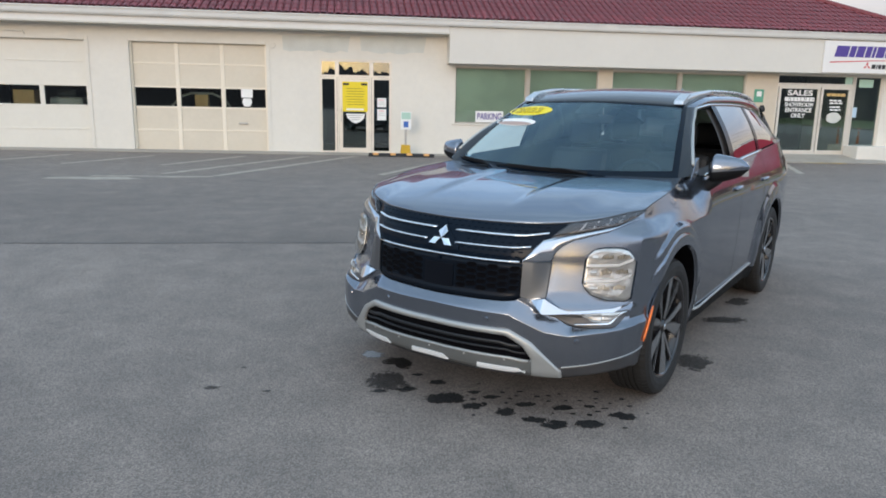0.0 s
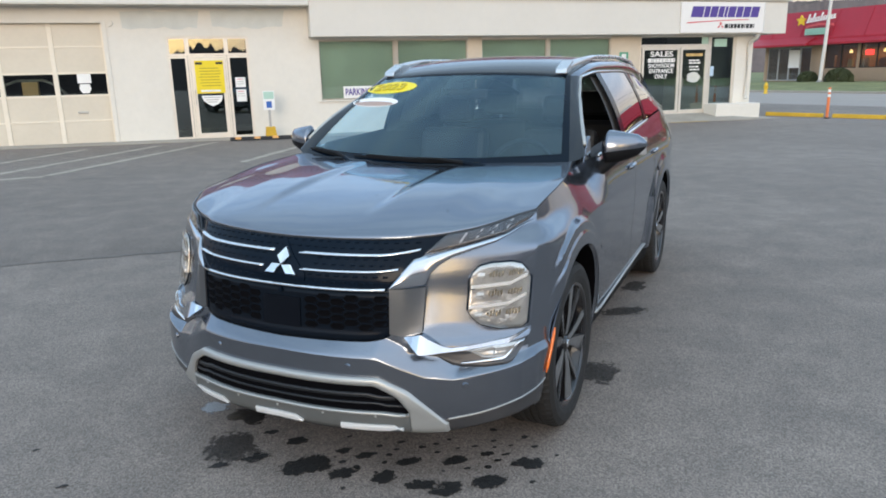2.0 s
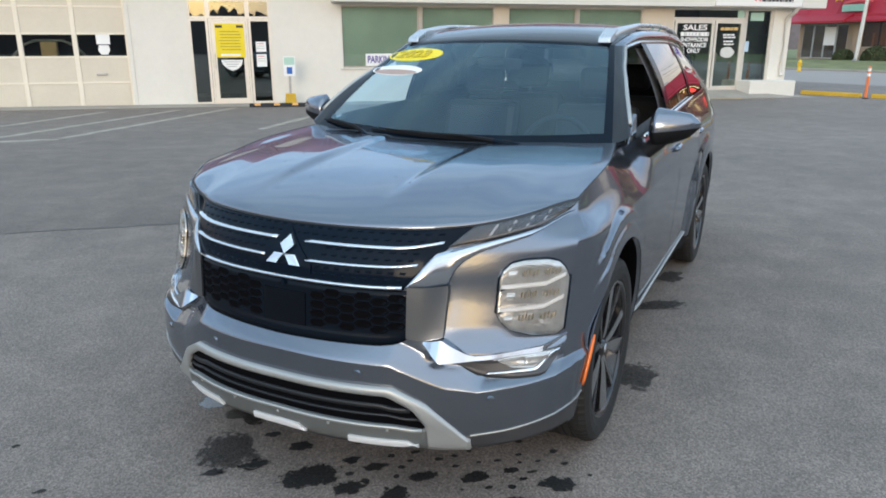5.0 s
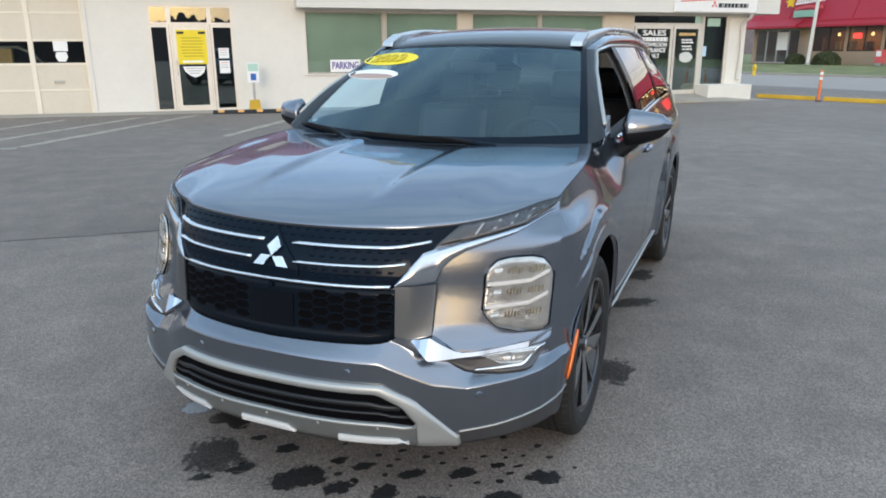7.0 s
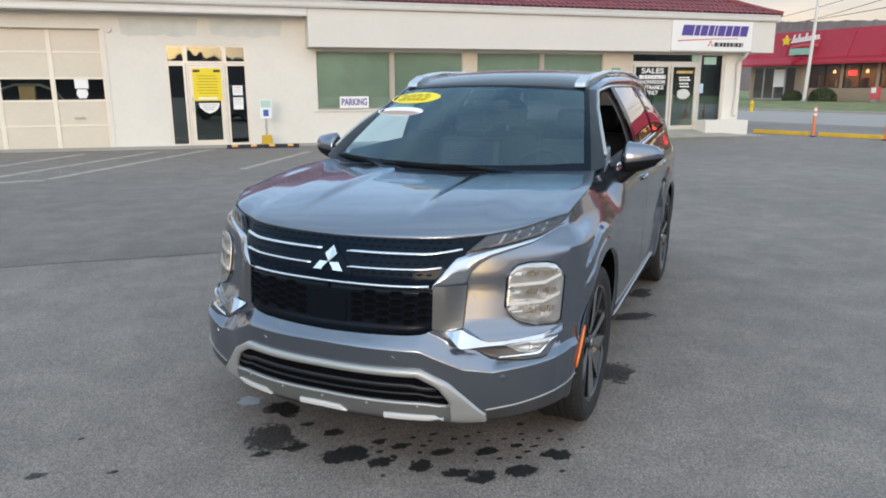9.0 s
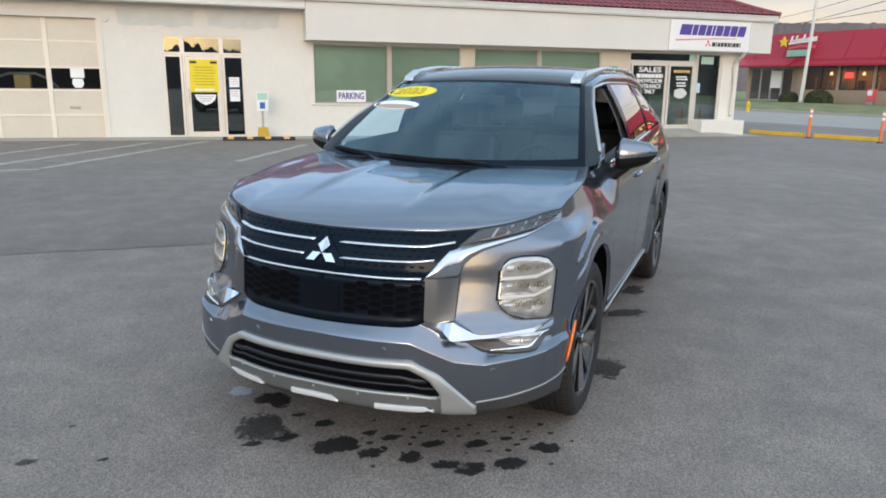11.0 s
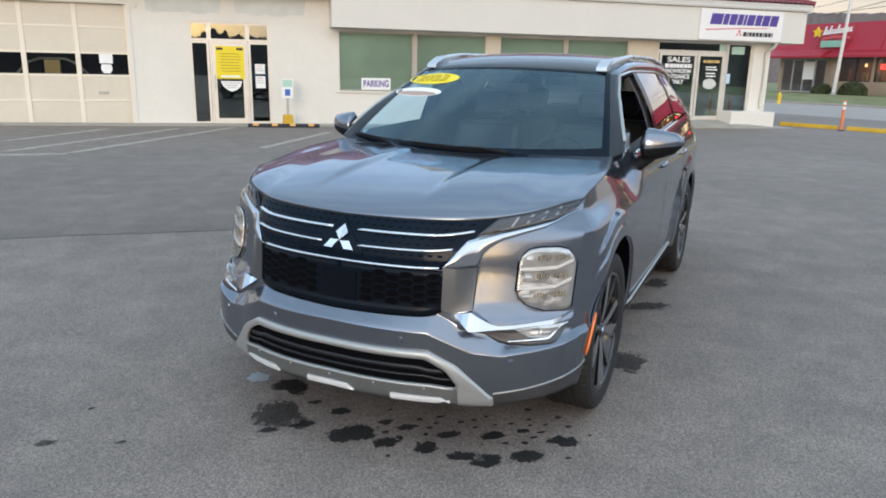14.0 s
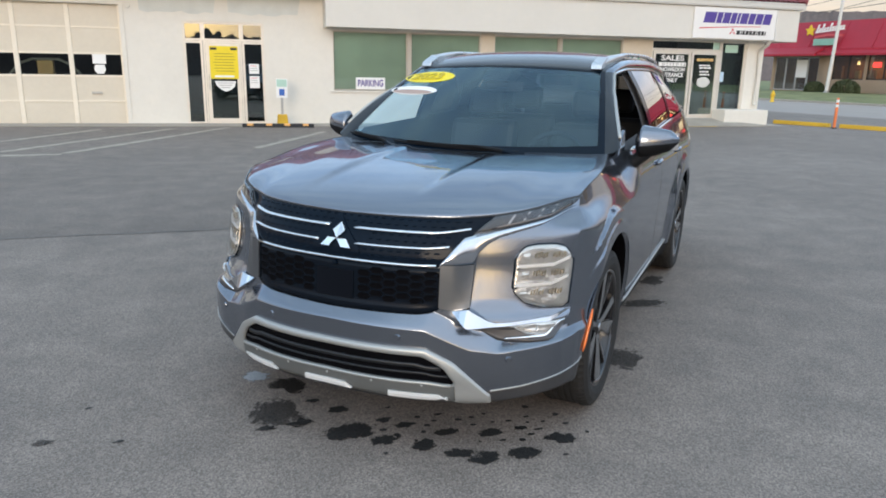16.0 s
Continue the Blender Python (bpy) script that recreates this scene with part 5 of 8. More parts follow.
for s in (1, -1):
    grille_bar(0.072 * s, 0.515 * s, bar_1, 0.010) if s > 0 else grille_bar(-0.505, -0.045, bar_1, 0.010)
    grille_bar(0.085, 0.455, bar_2, 0.0095) if s > 0 else grille_bar(-0.47, -0.085, bar_2, 0.0095)
grille_bar(-0.425, 0.415, bar_3, 0.012)

# rows of small raised studs on the grille
bm = bmesh.new()
for z0, z1, half in ((0.925, 0.945, 0.49), (0.868, 0.890, 0.44), (0.805, 0.828, 0.40)):
    for r, z in enumerate((z0, z1)):
        x = -half
        while x < half:
            if abs(x) > 0.10 or z > 0.915:
                c = Vector((x + 0.012 * r, 0, z))
                quad = [(0.0, -0.003), (0.014, -0.003), (0.018, 0.003), (0.004, 0.003)]
                top = [bm.verts.new((c.x + u, face(c.x + u, z) - 0.0062, z + v * 0.8)) for u, v in quad]
                bot = [bm.verts.new((c.x + u * 1.3 - 0.003, face(c.x + u, z) - 0.004, z + v * 1.6)) for u, v in quad]
                bm.faces.new(top)
                for i in range(4):
                    bm.faces.new((bot[i], bot[(i + 1) % 4], top[(i + 1) % 4], top[i]))
            x += 0.036
tagged(part("stud_field", bm, M["gloss_black"], grille), kind="stuff")

# honeycomb cells: slightly raised, near-black to stand in for shaded holes
def hex_cell(cx, cz):
    bm = bmesh.new()
    shape = [(-1, 0), (-0.58, 0.95), (0.58, 0.95), (1, 0), (0.58, -0.95), (-0.58, -0.95)]
    w, h = 0.029, 0.0125
    rings = []
    for k, dep in ((1.06, 0.005), (1.0, 0.0085), (0.90, 0.0085), (0.82, 0.0072)):
        rings.append([bm.verts.new((cx + w * k * u, face(cx, cz) + (face(cx + w * u, cz) - face(cx, cz)) - dep, cz + h * k * v)) for u, v in shape])
    for a, b in zip(rings, rings[1:]):
        for i in range(6):
            bm.faces.new((a[i], a[(i + 1) % 6], b[(i + 1) % 6], b[i]))
    bm.faces.new(rings[-1])
    bmesh.ops.recalc_face_normals(bm, faces=bm.faces)
    return part("grille_cell", bm, M["void"], lower_grille)


for s in (1, -1):
    for c in range(6):
        for r in range(4):
            x, z = 0.130 + c * 0.054, 0.640 + r * 0.031 + (0.0155 if c % 2 else 0)
            if z < 0.752 and x < 0.425:
                hex_cell(s * x, z)
part("plate_recess", face_patch(-0.085, 0.085, lambda x: 0.735, lambda x: 0.622, 0.010, 8, 4, 0.01), M["navy"], lower_grille, "smooth black panel")


# three-lozenge badge as plain shapes
def lozenge(pts, dep):
    bm = bmesh.new()
    cx, cz = sum(p[0] for p in pts) / 4, sum(p[1] for p in pts) / 4
    out = [bm.verts.new((x, face(x, z) - dep + 0.010, z)) for x, z in pts]
    mid = [bm.verts.new((x, face(x, z) - dep, z)) for x, z in pts]
    top = [bm.verts.new((lerp(cx, x, 0.86), face(x, z) - dep - 0.004, lerp(cz, z, 0.86))) for x, z in pts]
    bm.faces.new(top)
    for a, b in ((out, mid), (mid, top)):
        for i in range(4):
            bm.faces.new((a[i], a[(i + 1) % 4], b[(i + 1) % 4], b[i]))
    bmesh.ops.recalc_face_normals(bm, faces=bm.faces)
    return bm


badge = part("badge_base", face_patch(-0.105, 0.105, lambda x: 0.940 - abs(x) * 1.05, lambda x: 0.802 + 0.02 * abs(x), 0.010, 16, 6, 0.01), M["gloss_black"], grille)
CZ = 0.860
part("lozenge", lozenge([(0.004, CZ), (0.036, CZ + 0.030), (0.012, CZ + 0.061), (-0.020, CZ + 0.030)], 0.022), M["chrome"], badge, "chrome lozenge")
for s in (1, -1):
    part("lozenge", lozenge([(0.004, CZ), (0.004 + s * 0.043, CZ), (0.002 + s * 0.070, CZ - 0.034), (0.002 + s * 0.028, CZ - 0.034)], 0.022), M["chrome"], badge, "chrome lozenge")
part("camera_eye", lathe([(0.0, 0.012), (0.009, 0.010), (0.011, 0.0)], 10), M["gloss_black"], grille).matrix_local = pose(0, face(0, 0.765) - 0.006, 0.762, 90, 0, 0)


# lamps and bright trim, both sides
def front_side(s):
    up = lambda *p: knots(*p)
    # upper lamp strip
    slope = lambda x: min(hood_edge(x) - 0.006, 0.908 + (x - 0.525) * 1.0)
    bm = face_patch(0.525, 0.872, slope, up((0.50, 0.900), (0.65, 0.932), (0.78, 0.965), (0.85, 1.002), (0.872, 1.03)), 0.008, 40, 6, 0.02, 0.004)
    lamp = part("upper_lamp", mirrored(bm, s), M["drl_dark"], car, "smoked upper lamp strip under the hood edge", True)
    foot = up((0.50, 0.918), (0.65, 0.943), (0.78, 0.976), (0.85, 1.010), (0.90, 1.04))
    for i in range(5):
        xa = 0.612 + i * 0.049
        seg = face_patch(xa, xa + 0.045, lambda x: hood_edge(x) - 0.012, foot, 0.0145, 6, 3, 0.004, 0.003)
        cell = part("lamp_cell", mirrored(seg, s), M["lamp_grey"], lamp)
        bm = bmesh.new()
        za, zb = foot(xa + 0.030), hood_edge(xa + 0.045) - 0.014
        bar = [(xa + 0.024, za), (xa + 0.030, za), (xa + 0.047, zb), (xa + 0.041, zb)]
        bm.faces.new([bm.verts.new((x, face(x, z) - 0.0185, z)) for x, z in bar])
        back = bmesh.ops.extrude_face_region(bm, geom=bm.faces[:])["geom"]
        bmesh.ops.translate(bm, verts=[v for v in back if isinstance(v, bmesh.types.BMVert)], vec=(0, 0.004, 0))
        bmesh.ops.recalc_face_normals(bm, faces=bm.faces)
        part("lamp_edge", mirrored(bm, s), M["lamp_rod"], cell)
    low = up((0.50, 0.903), (0.65, 0.935), (0.78, 0.968), (0.85, 1.005), (0.872, 1.030))
    part("lamp_light_guide", mirrored(face_patch(0.60, 0.845, lambda x: low(x) + 0.0075, lambda x: low(x) + 0.001, 0.0165, 30, 2, 0.003, 0.001), s), M["lamp_guide"], lamp, smooth=True)
    p = part("lamp_lens", mirrored(face_patch(0.535, 0.870, lambda x: slope(x) - 0.002, up((0.50, 0.900), (0.65, 0.934), (0.78, 0.967), (0.85, 1.004), (0.872, 1.028)), 0.022, 40, 6, 0.006, 0.003), s), M["smoked_lens"], lamp, smooth=True)
    p.visible_shadow = False
    # chrome bracket: upper sweep, upright, lower sweep
    bm = face_patch(0.428, 0.865, up((0.428, 0.79), (0.50, 0.890), (0.65, 0.930), (0.78, 0.962), (0.85, 0.998), (0.865, 1.00)), up((0.428, 0.787), (0.536, 0.787), (0.552, 0.835), (0.575, 0.862), (0.616, 0.890), (0.75, 0.937), (0.843, 0.986), (0.865, 0.997)), 0.012, 110, 6, 0.012, 0.008)
    part("chrome_bracket", mirrored(bm, s), M["satin_chrome"], car, "bright chrome bracket round the headlamp", True)
    bm = face_patch(0.432, 0.540, up((0.43, 0.788), (0.54, 0.787)), up((0.43, 0.620), (0.47, 0.612), (0.54, 0.625)), 0.014, 20, 12, 0.02)
    part("chrome_bracket", mirrored(bm, s), M["dark_chrome"], car, "dark satin chrome upright of the bracket")
    sweep_top = up((0.482, 0.606), (0.545, 0.622), (0.62, 0.577), (0.644, 0.570), (0.744, 0.574), (0.816, 0.582), (0.872, 0.606))
    sweep_low = up((0.482, 0.602), (0.551, 0.553), (0.628, 0.556), (0.717, 0.560), (0.818, 0.564), (0.872, 0.602))
    bm = bmesh.new()
    g = []
    for x in [lerp(0.482, 0.872, i / 60) for i in range(61)]:
        t, b = sweep_top(x), sweep_low(x)
        ya = min(face(x, lerp(b, t, q / 6)) for q in range(7)) - 0.004
        front = [bm.verts.new((x, ya - 0.45 * (t - lerp(t, b, k / 4)), lerp(t, b, k / 4))) for k in range(5)]
        g.append([bm.verts.new((x, ya + 0.03, t))] + front + [bm.verts.new((x, ya + 0.03, b + 0.004))])
    for c0, c1 in zip(g, g[1:]):
        for k in range(6):
            bm.faces.new((c0[k], c0[k + 1], c1[k + 1], c1[k]))
    bmesh.ops.recalc_face_normals(bm, faces=bm.faces)
    part("chrome_bracket", mirrored(bm, s), M["satin_chrome"], car, "bright chrome lower sweep of the bracket")
    # headlamp
    htop = up((0.678, 0.800), (0.684, 0.826), (0.705, 0.850), (0.74, 0.858), (0.80, 0.857), (0.83, 0.846), (0.85, 0.818), (0.858, 0.79))
    hbot = up((0.678, 0.700), (0.690, 0.672), (0.72, 0.640), (0.784, 0.617), (0.845, 0.613), (0.858, 0.625))
    part("headlamp_bezel", mirrored(face_patch(0.672, 0.864, lambda x: htop(x) + 0.006, lambda x: hbot(x) - 0.006, 0.004, 26, 14, 0.02), s), M["gloss_black"], car, smooth=True)
    head = part("headlamp", mirrored(face_patch(0.678, 0.858, htop, hbot, 0.008, 26, 14, 0.015), s), M["reflector"], car, "clear stacked headlamp with bright bars", True)
    for zz in (0.776, 0.703):
        zf = up((0.67, zz), (0.80, zz + 0.004), (0.86, zz + 0.034))
        part("lamp_bar", mirrored(face_patch(0.684, 0.848, lambda x: zf(x) + 0.0065, lambda x: zf(x) - 0.0065, 0.015, 24, 3, 0.014, 0.003), s), M["lamp_white"], head, smooth=True)
        part("lamp_nub", mirrored(face_patch(0.684, 0.697, lambda x: zf(x) + 0.003, lambda x: zf(x) - 0.012 + (x - 0.684) * 0.6, 0.0165, 2, 2, 0.008), s), M["gloss_black"], head)
    for zz in (0.815, 0.745, 0.672):
        for i, xx in enumerate((0.760, 0.818)):
            bmm = bmesh.new()
            for j in range(5):
                x = xx - 0.022 + j * 0.0090
                w = face_patch(x, x + 0.0042, lambda q: zz + 0.009 + 0.003 * (j % 3) + 0.8 * (q - x), lambda q: zz - 0.007 - 0.003 * (j % 2) + 0.8 * (q - x), 0.0110, 1, 2, 0.004)
                me = bpy.data.meshes.new("tmp")
                w.to_mesh(me)
                w.free()
                bmm.from_mesh(me)
                bpy.data.meshes.remove(me)
            part("lamp_prism", mirrored(bmm, s), M["lamp_prism"], head)
        part("lamp_divider", mirrored(face_patch(0.788, 0.791, lambda x: zz + 0.022, lambda x: zz - 0.016, 0.011, 1, 3, 0.004), s), M["reflector"], head)
        part("lamp_projector", mirrored(face_patch(0.70, 0.722, lambda x: zz + 0.012, lambda x: zz - 0.012, 0.009, 4, 4, 0.004, 0.004), s), M["reflector"], head)
    p = part("lamp_lens", mirrored(face_patch(0.680, 0.857, lambda x: htop(x) - 0.002, lambda x: hbot(x) + 0.002, 0.0195, 26, 14, 0.010, 0.004), s), M["lens"], head, smooth=True)
    p.visible_shadow = False
    # fog lamp on a flush plastic patch, its grey darkened for the recess's shade
    part("fog_recess", mirrored(face_patch(0.548, 0.862, up((0.548, 0.550), (0.673, 0.549), (0.862, 0.572)), up((0.548, 0.548), (0.599, 0.520), (0.645, 0.495), (0.668, 0.490), (0.75, 0.490), (0.836, 0.498), (0.862, 0.555)), 0.003, 26, 6, 0.01), s), M["satin_dark"], car, smooth=True)
    fog = part("fog_lamp", mirrored(face_patch(0.690, 0.845, up((0.677, 0.554), (0.753, 0.559), (0.845, 0.566)), up((0.677, 0.551), (0.741, 0.519), (0.807, 0.516), (0.845, 0.562)), 0.010, 18, 6, 0.012, 0.004), s), M["reflector"], car, "clear fog lamp", True)
    part("fog_bulb", mirrored(face_patch(0.772, 0.832, up((0.77, 0.556), (0.835, 0.561)), up((0.77, 0.524), (0.81, 0.524), (0.835, 0.550)), 0.0165, 8, 5, 0.004, 0.004), s), M["reflector"], fog, smooth=True)
    part("fog_trim", mirrored(face_patch(0.668, 0.858, up((0.668, 0.507), (0.749, 0.512), (0.806, 0.519), (0.838, 0.562), (0.850, 0.568)), up((0.668, 0.499), (0.749, 0.503), (0.814, 0.509), (0.846, 0.554), (0.850, 0.562)), 0.014, 20, 3, 0.012, 0.003), s), M["chrome"], fog, smooth=True)
    # parking sensors and side marker
    for x, z in ((0.30, 0.505), (0.70, 0.430)):
        part("parking_sensor", lathe([(0.0, 0.006), (0.010, 0.005), (0.013, 0.0), (0.0135, -0.01)], 14), M["paint"], bumper).matrix_local = Matrix.Translation((s * x, face(x, z), z)) @ Euler((radians(90), 0, radians(s * 28 * x / 0.7))).to_matrix().to_4x4()
    return head


M["slat"] = material("dark_grey_slat", (0.010, 0.011, 0.013), 0.4, 0.0, var=0.1)
M["dark_chrome"] = material("dark_satin_chrome", (0.13, 0.135, 0.142), 0.40, 0.7, var=0.04)
M["satin_dark"] = material("satin_grey_plastic", (0.085, 0.085, 0.09), 0.35, 0.5, var=0.05)
both(front_side)

# lower intake with its silver frame
open_top = knots((0, 0.442), (0.40, 0.438), (0.475, 0.395), (0.514, 0.335))
open_bot = knots((0, 0.338), (0.42, 0.332), (0.50, 0.320), (0.514, 0.330))
# flush black sheet: the opening's shade is put into its colour
intake = part("lower_intake", face_patch(-0.52, 0.52, lambda x: open_top(x) + 0.004, lambda x: open_bot(x) - 0.004, 0.0025, 50, 8), M["void"], car, "lower air intake painted black on the bumper, with slats", True)
for zz, half, h in ((0.398, 0.465, 0.0085), (0.366, 0.495, 0.0045)):
    droop = soft_knots((0, 0.0), (half - 0.10, 0.0), (half - 0.05, -0.010), (half, -0.012))
    part("slat", face_patch(-half, half, lambda x: zz + h + droop(x), lambda x: zz - h + droop(x), 0.008, 50, 3, 0.012, 0.003), M["slat"], intake, smooth=True)
frame_top = knots((0, 0.468), (0.41, 0.466), (0.508, 0.413), (0.633, 0.276))
skid_low = knots((0, 0.262), (0.45, 0.250), (0.56, 0.236), (0.64, 0.240))


def skid_mid(x):
    """Lower edge of the frame's upper band, carried on through the arms."""
    return open_top(x) if abs(x) <= 0.514 else lerp(frame_top(x), skid_low(x), 0.44)


bm = bmesh.new()
xs = [lerp(-0.514, 0.514, i / 60) for i in range(61)]
tail = [0.514 + 0.124 * i / 12 for i in range(1, 13)]
xs = [-x for x in tail[::-1]] + xs + tail
upper, lower = [], []
for x in xs:
    zt, zm, zb = frame_top(x), skid_mid(x), skid_low(x)
    up_ = [bm.verts.new((x, face(x, lerp(zt, zm, k / 5)) - 0.016 - 0.005 * math.sin(math.pi * k / 5) * smooth((0.60 - abs(x)) / 0.1), lerp(zt, zm, k / 5))) for k in range(6)]
    upper.append(up_)
    lower.append([up_[-1]] + [bm.verts.new((x, face(x, lerp(zm, zb, k / 5)) - 0.016, lerp(zm, zb, k / 5))) for k in range(1, 6)] if abs(x) >= 0.5139 else None)
for g in (upper, lower):
    for c0, c1 in zip(g, g[1:]):
        if c0 and c1:
            for k in range(5):
                bm.faces.new((c0[k + 1], c1[k + 1], c1[k], c0[k]))
rim = bmesh.ops.extrude_edge_only(bm, edges=[e for e in bm.edges if len(e.link_faces) == 1])["geom"]
bmesh.ops.translate(bm, verts=[v for v in rim if isinstance(v, bmesh.types.BMVert)], vec=(0, 0.03, 0))
bmesh.ops.recalc_face_normals(bm, faces=bm.faces)
skid = part("skid_frame", bm, M["satin"], car, "satin silver frame round the lower intake", True)
part("skid_plate", face_patch(-0.516, 0.516, open_bot, skid_low, 0.014, 60, 6, 0.04, 0.004), M["satin_low"], skid, smooth=True)
part("skid_lip", tube([(x, face(x, open_bot(x)) - 0.019, open_bot(x) - 0.003) for x in [lerp(-0.505, 0.505, i / 40) for i in range(41)]], 0.0065, 8), M["satin"], skid, "satin silver lip", True)
for xa, xb in ((-0.49, -0.27), (-0.11, 0.11), (0.27, 0.49)):
    bm = face_patch(xa, xb, lambda x: skid_low(x) + 0.030 - 0.020 * max(0.0, 1 - (xb - x) / 0.030), lambda x: skid_low(x) + 0.006 + 0.020 * smooth((abs(x) - 0.44) / 0.06), 0.026, 22, 3, 0.02, 0.002)
    part("skid_bar", bm, M["bright_silver"], skid, "bright silver bar")
for x in (-0.40, -0.20, 0.0, 0.20, 0.40):
    part("rivet", lathe([(0.0, 0.004), (0.004, 0.003), (0.006, 0.0)], 8), M["satin"], skid).matrix_local = pose(x, face(x, 0.325) - 0.019, 0.318, 90, 0, 0)


# hood
def hood_half(s):
    return lerp(0.868, 0.782, s ** 1.9)


def hood_rear(a):
    return 0.20 + 0.135 * abs(a) ** 2.2


def hood_point(a, s):
    xf, x = a * 0.868, a * hood_half(s)
    yf, zf = face(xf, hood_edge(xf)), hood_edge(xf)
    y = lerp(yf - 0.004, hood_rear(a), s)
    zr = 1.108 + 0.016 * abs(a) ** 2
    rise = lerp(s ** 0.50, s ** 0.85, abs(a) ** 3)
    z = lerp(zf - 0.002, zr, rise)
    ridge = smooth((abs(x) - 0.225) / 0.065) * smooth((0.74 - abs(x)) / 0.26)
    z += 0.020 * ridge * smooth((s - 0.03) / 0.5) * (1 - 0.75 * s)
    z += 0.012 * (1 - a * a) * s * (1 - s) * 4
    return Vector((x, y, z))


def grid_surface(fn, na, ns, bm=None):
    bm = bm or bmesh.new()
    g = [[bm.verts.new(fn(i / na, k / ns)) for k in range(ns + 1)] for i in range(na + 1)]
    for i in range(na):
        for k in range(ns):
            bm.faces.new((g[i][k], g[i + 1][k], g[i + 1][k + 1], g[i][k + 1]))
    bmesh.ops.remove_doubles(bm, verts=bm.verts, dist=1e-6)
    bmesh.ops.recalc_face_normals(bm, faces=bm.faces)
    return bm


bm = grid_surface(lambda u, v: hood_point(2 * u - 1, v ** 1.7), 120, 80)
hood = part("hood", bm, M["paint"], car, smooth=True)
random.seed(88)
bm = bmesh.new()
for _ in range(70):
    a, t = random.uniform(-0.85, 0.85), random.uniform(0.12, 0.95)
    c, r = hood_point(a, t), random.uniform(0.0015, 0.0034)
    rings = [[bm.verts.new(c + Vector((r * q * math.cos(k * 1.0472), r * q * math.sin(k * 1.0472), h * r))) for k in range(6)] for q, h in ((1.0, -0.2), (0.75, 0.35), (0.3, 0.5))]
    for r0, r1 in zip(rings, rings[1:]):
        for k in range(6):
            bm.faces.new((r0[k], r0[(k + 1) % 6], r1[(k + 1) % 6], r1[k]))
    bm.faces.new(rings[-1])
tagged(part("water_bead_field", bm, M["gloss_black"], hood, smooth=True), "small dark water beads and specks", kind="stuff")
part("hood_seam", tube([hood_point(2 * i / 60 - 1, 0.0) + Vector((0, -0.003, -0.004)) for i in range(61)], 0.0035, 6), M["black"], hood)
both(lambda s: part("hood_seam", tube([hood_point(s, i / 30) + Vector((s * 0.002, 0, -0.0005)) for i in range(31)], 0.002, 6), M["black"], hood))


# front wings
FD = 0.60


def wing_edge(y):
    """Height of the wing's upper edge, from the hood's side to the door's belt."""
    return lerp(hood_side(y).z, belt(FD), smooth((y - 0.36) / 0.22))


def wing_start(q):
    """Point of the bumper's slanted edge, from the turn up to the hood."""
    x, z = lerp(SHELL_X, 0.868, q), lerp(TURN_Z, hood_edge(0.868), q)
    return x, face(x, z), z


def wing_x(y, z):
    """The wing's side, drawn out to meet the bumper's corner."""
    q, xb, zb = 0.0, SHELL_X, z
    if z > TURN_Z:
        q = min(1.0, (z - TURN_Z) / (wing_edge(y) - TURN_Z))
        xb, _, zb = wing_start(q)
    ys = face(xb, zb)
    t = min(1.0, max(0.0, (y - ys) / 0.12))
    lead = min(1.2, max(0.3, 0.01 / (ys - face(xb - 0.01, zb)))) * (1 - q * q)
    return xb + (t ** 3 - 2 * t * t + t) * 0.12 * lead + (3 * t * t - 2 * t ** 3) * (side(y, z) - xb)


def ease_corner(ob):
    """Shade the joint between bumper and wing as one rounded corner."""
    normals = []
    for v in ob.data.vertices:
        x, y, z = abs(v.co.x), v.co.y, v.co.z
        n = Vector((0, 0, 0))
        if 0.867 < x <= SHELL_X + 1e-4 and abs(y - face(x, z)) < 5e-4 and (x > SHELL_X - 1e-4 or abs(z - shell_top(x)) < 1e-3):
            fx, fz = (face(x + 1e-3, z) - face(x - 1e-3, z)) / 2e-3, (face(x, z + 1e-3) - face(x, z - 1e-3)) / 2e-3
            n = Vector((math.copysign(fx, v.co.x), -1, fz)).normalized()
        elif ob.name.startswith("front_wing"):
            dy, dz = (wing_x(y + 2e-3, z) - wing_x(y - 2e-3, z)) / 4e-3, (wing_x(y, z + 2e-3) - wing_x(y, z - 2e-3)) / 4e-3
            n = Vector((math.copysign(1, v.co.x), -dy, -dz)).normalized()
        normals.append(n)
    ob.data.normals_split_custom_set_from_vertices(normals)


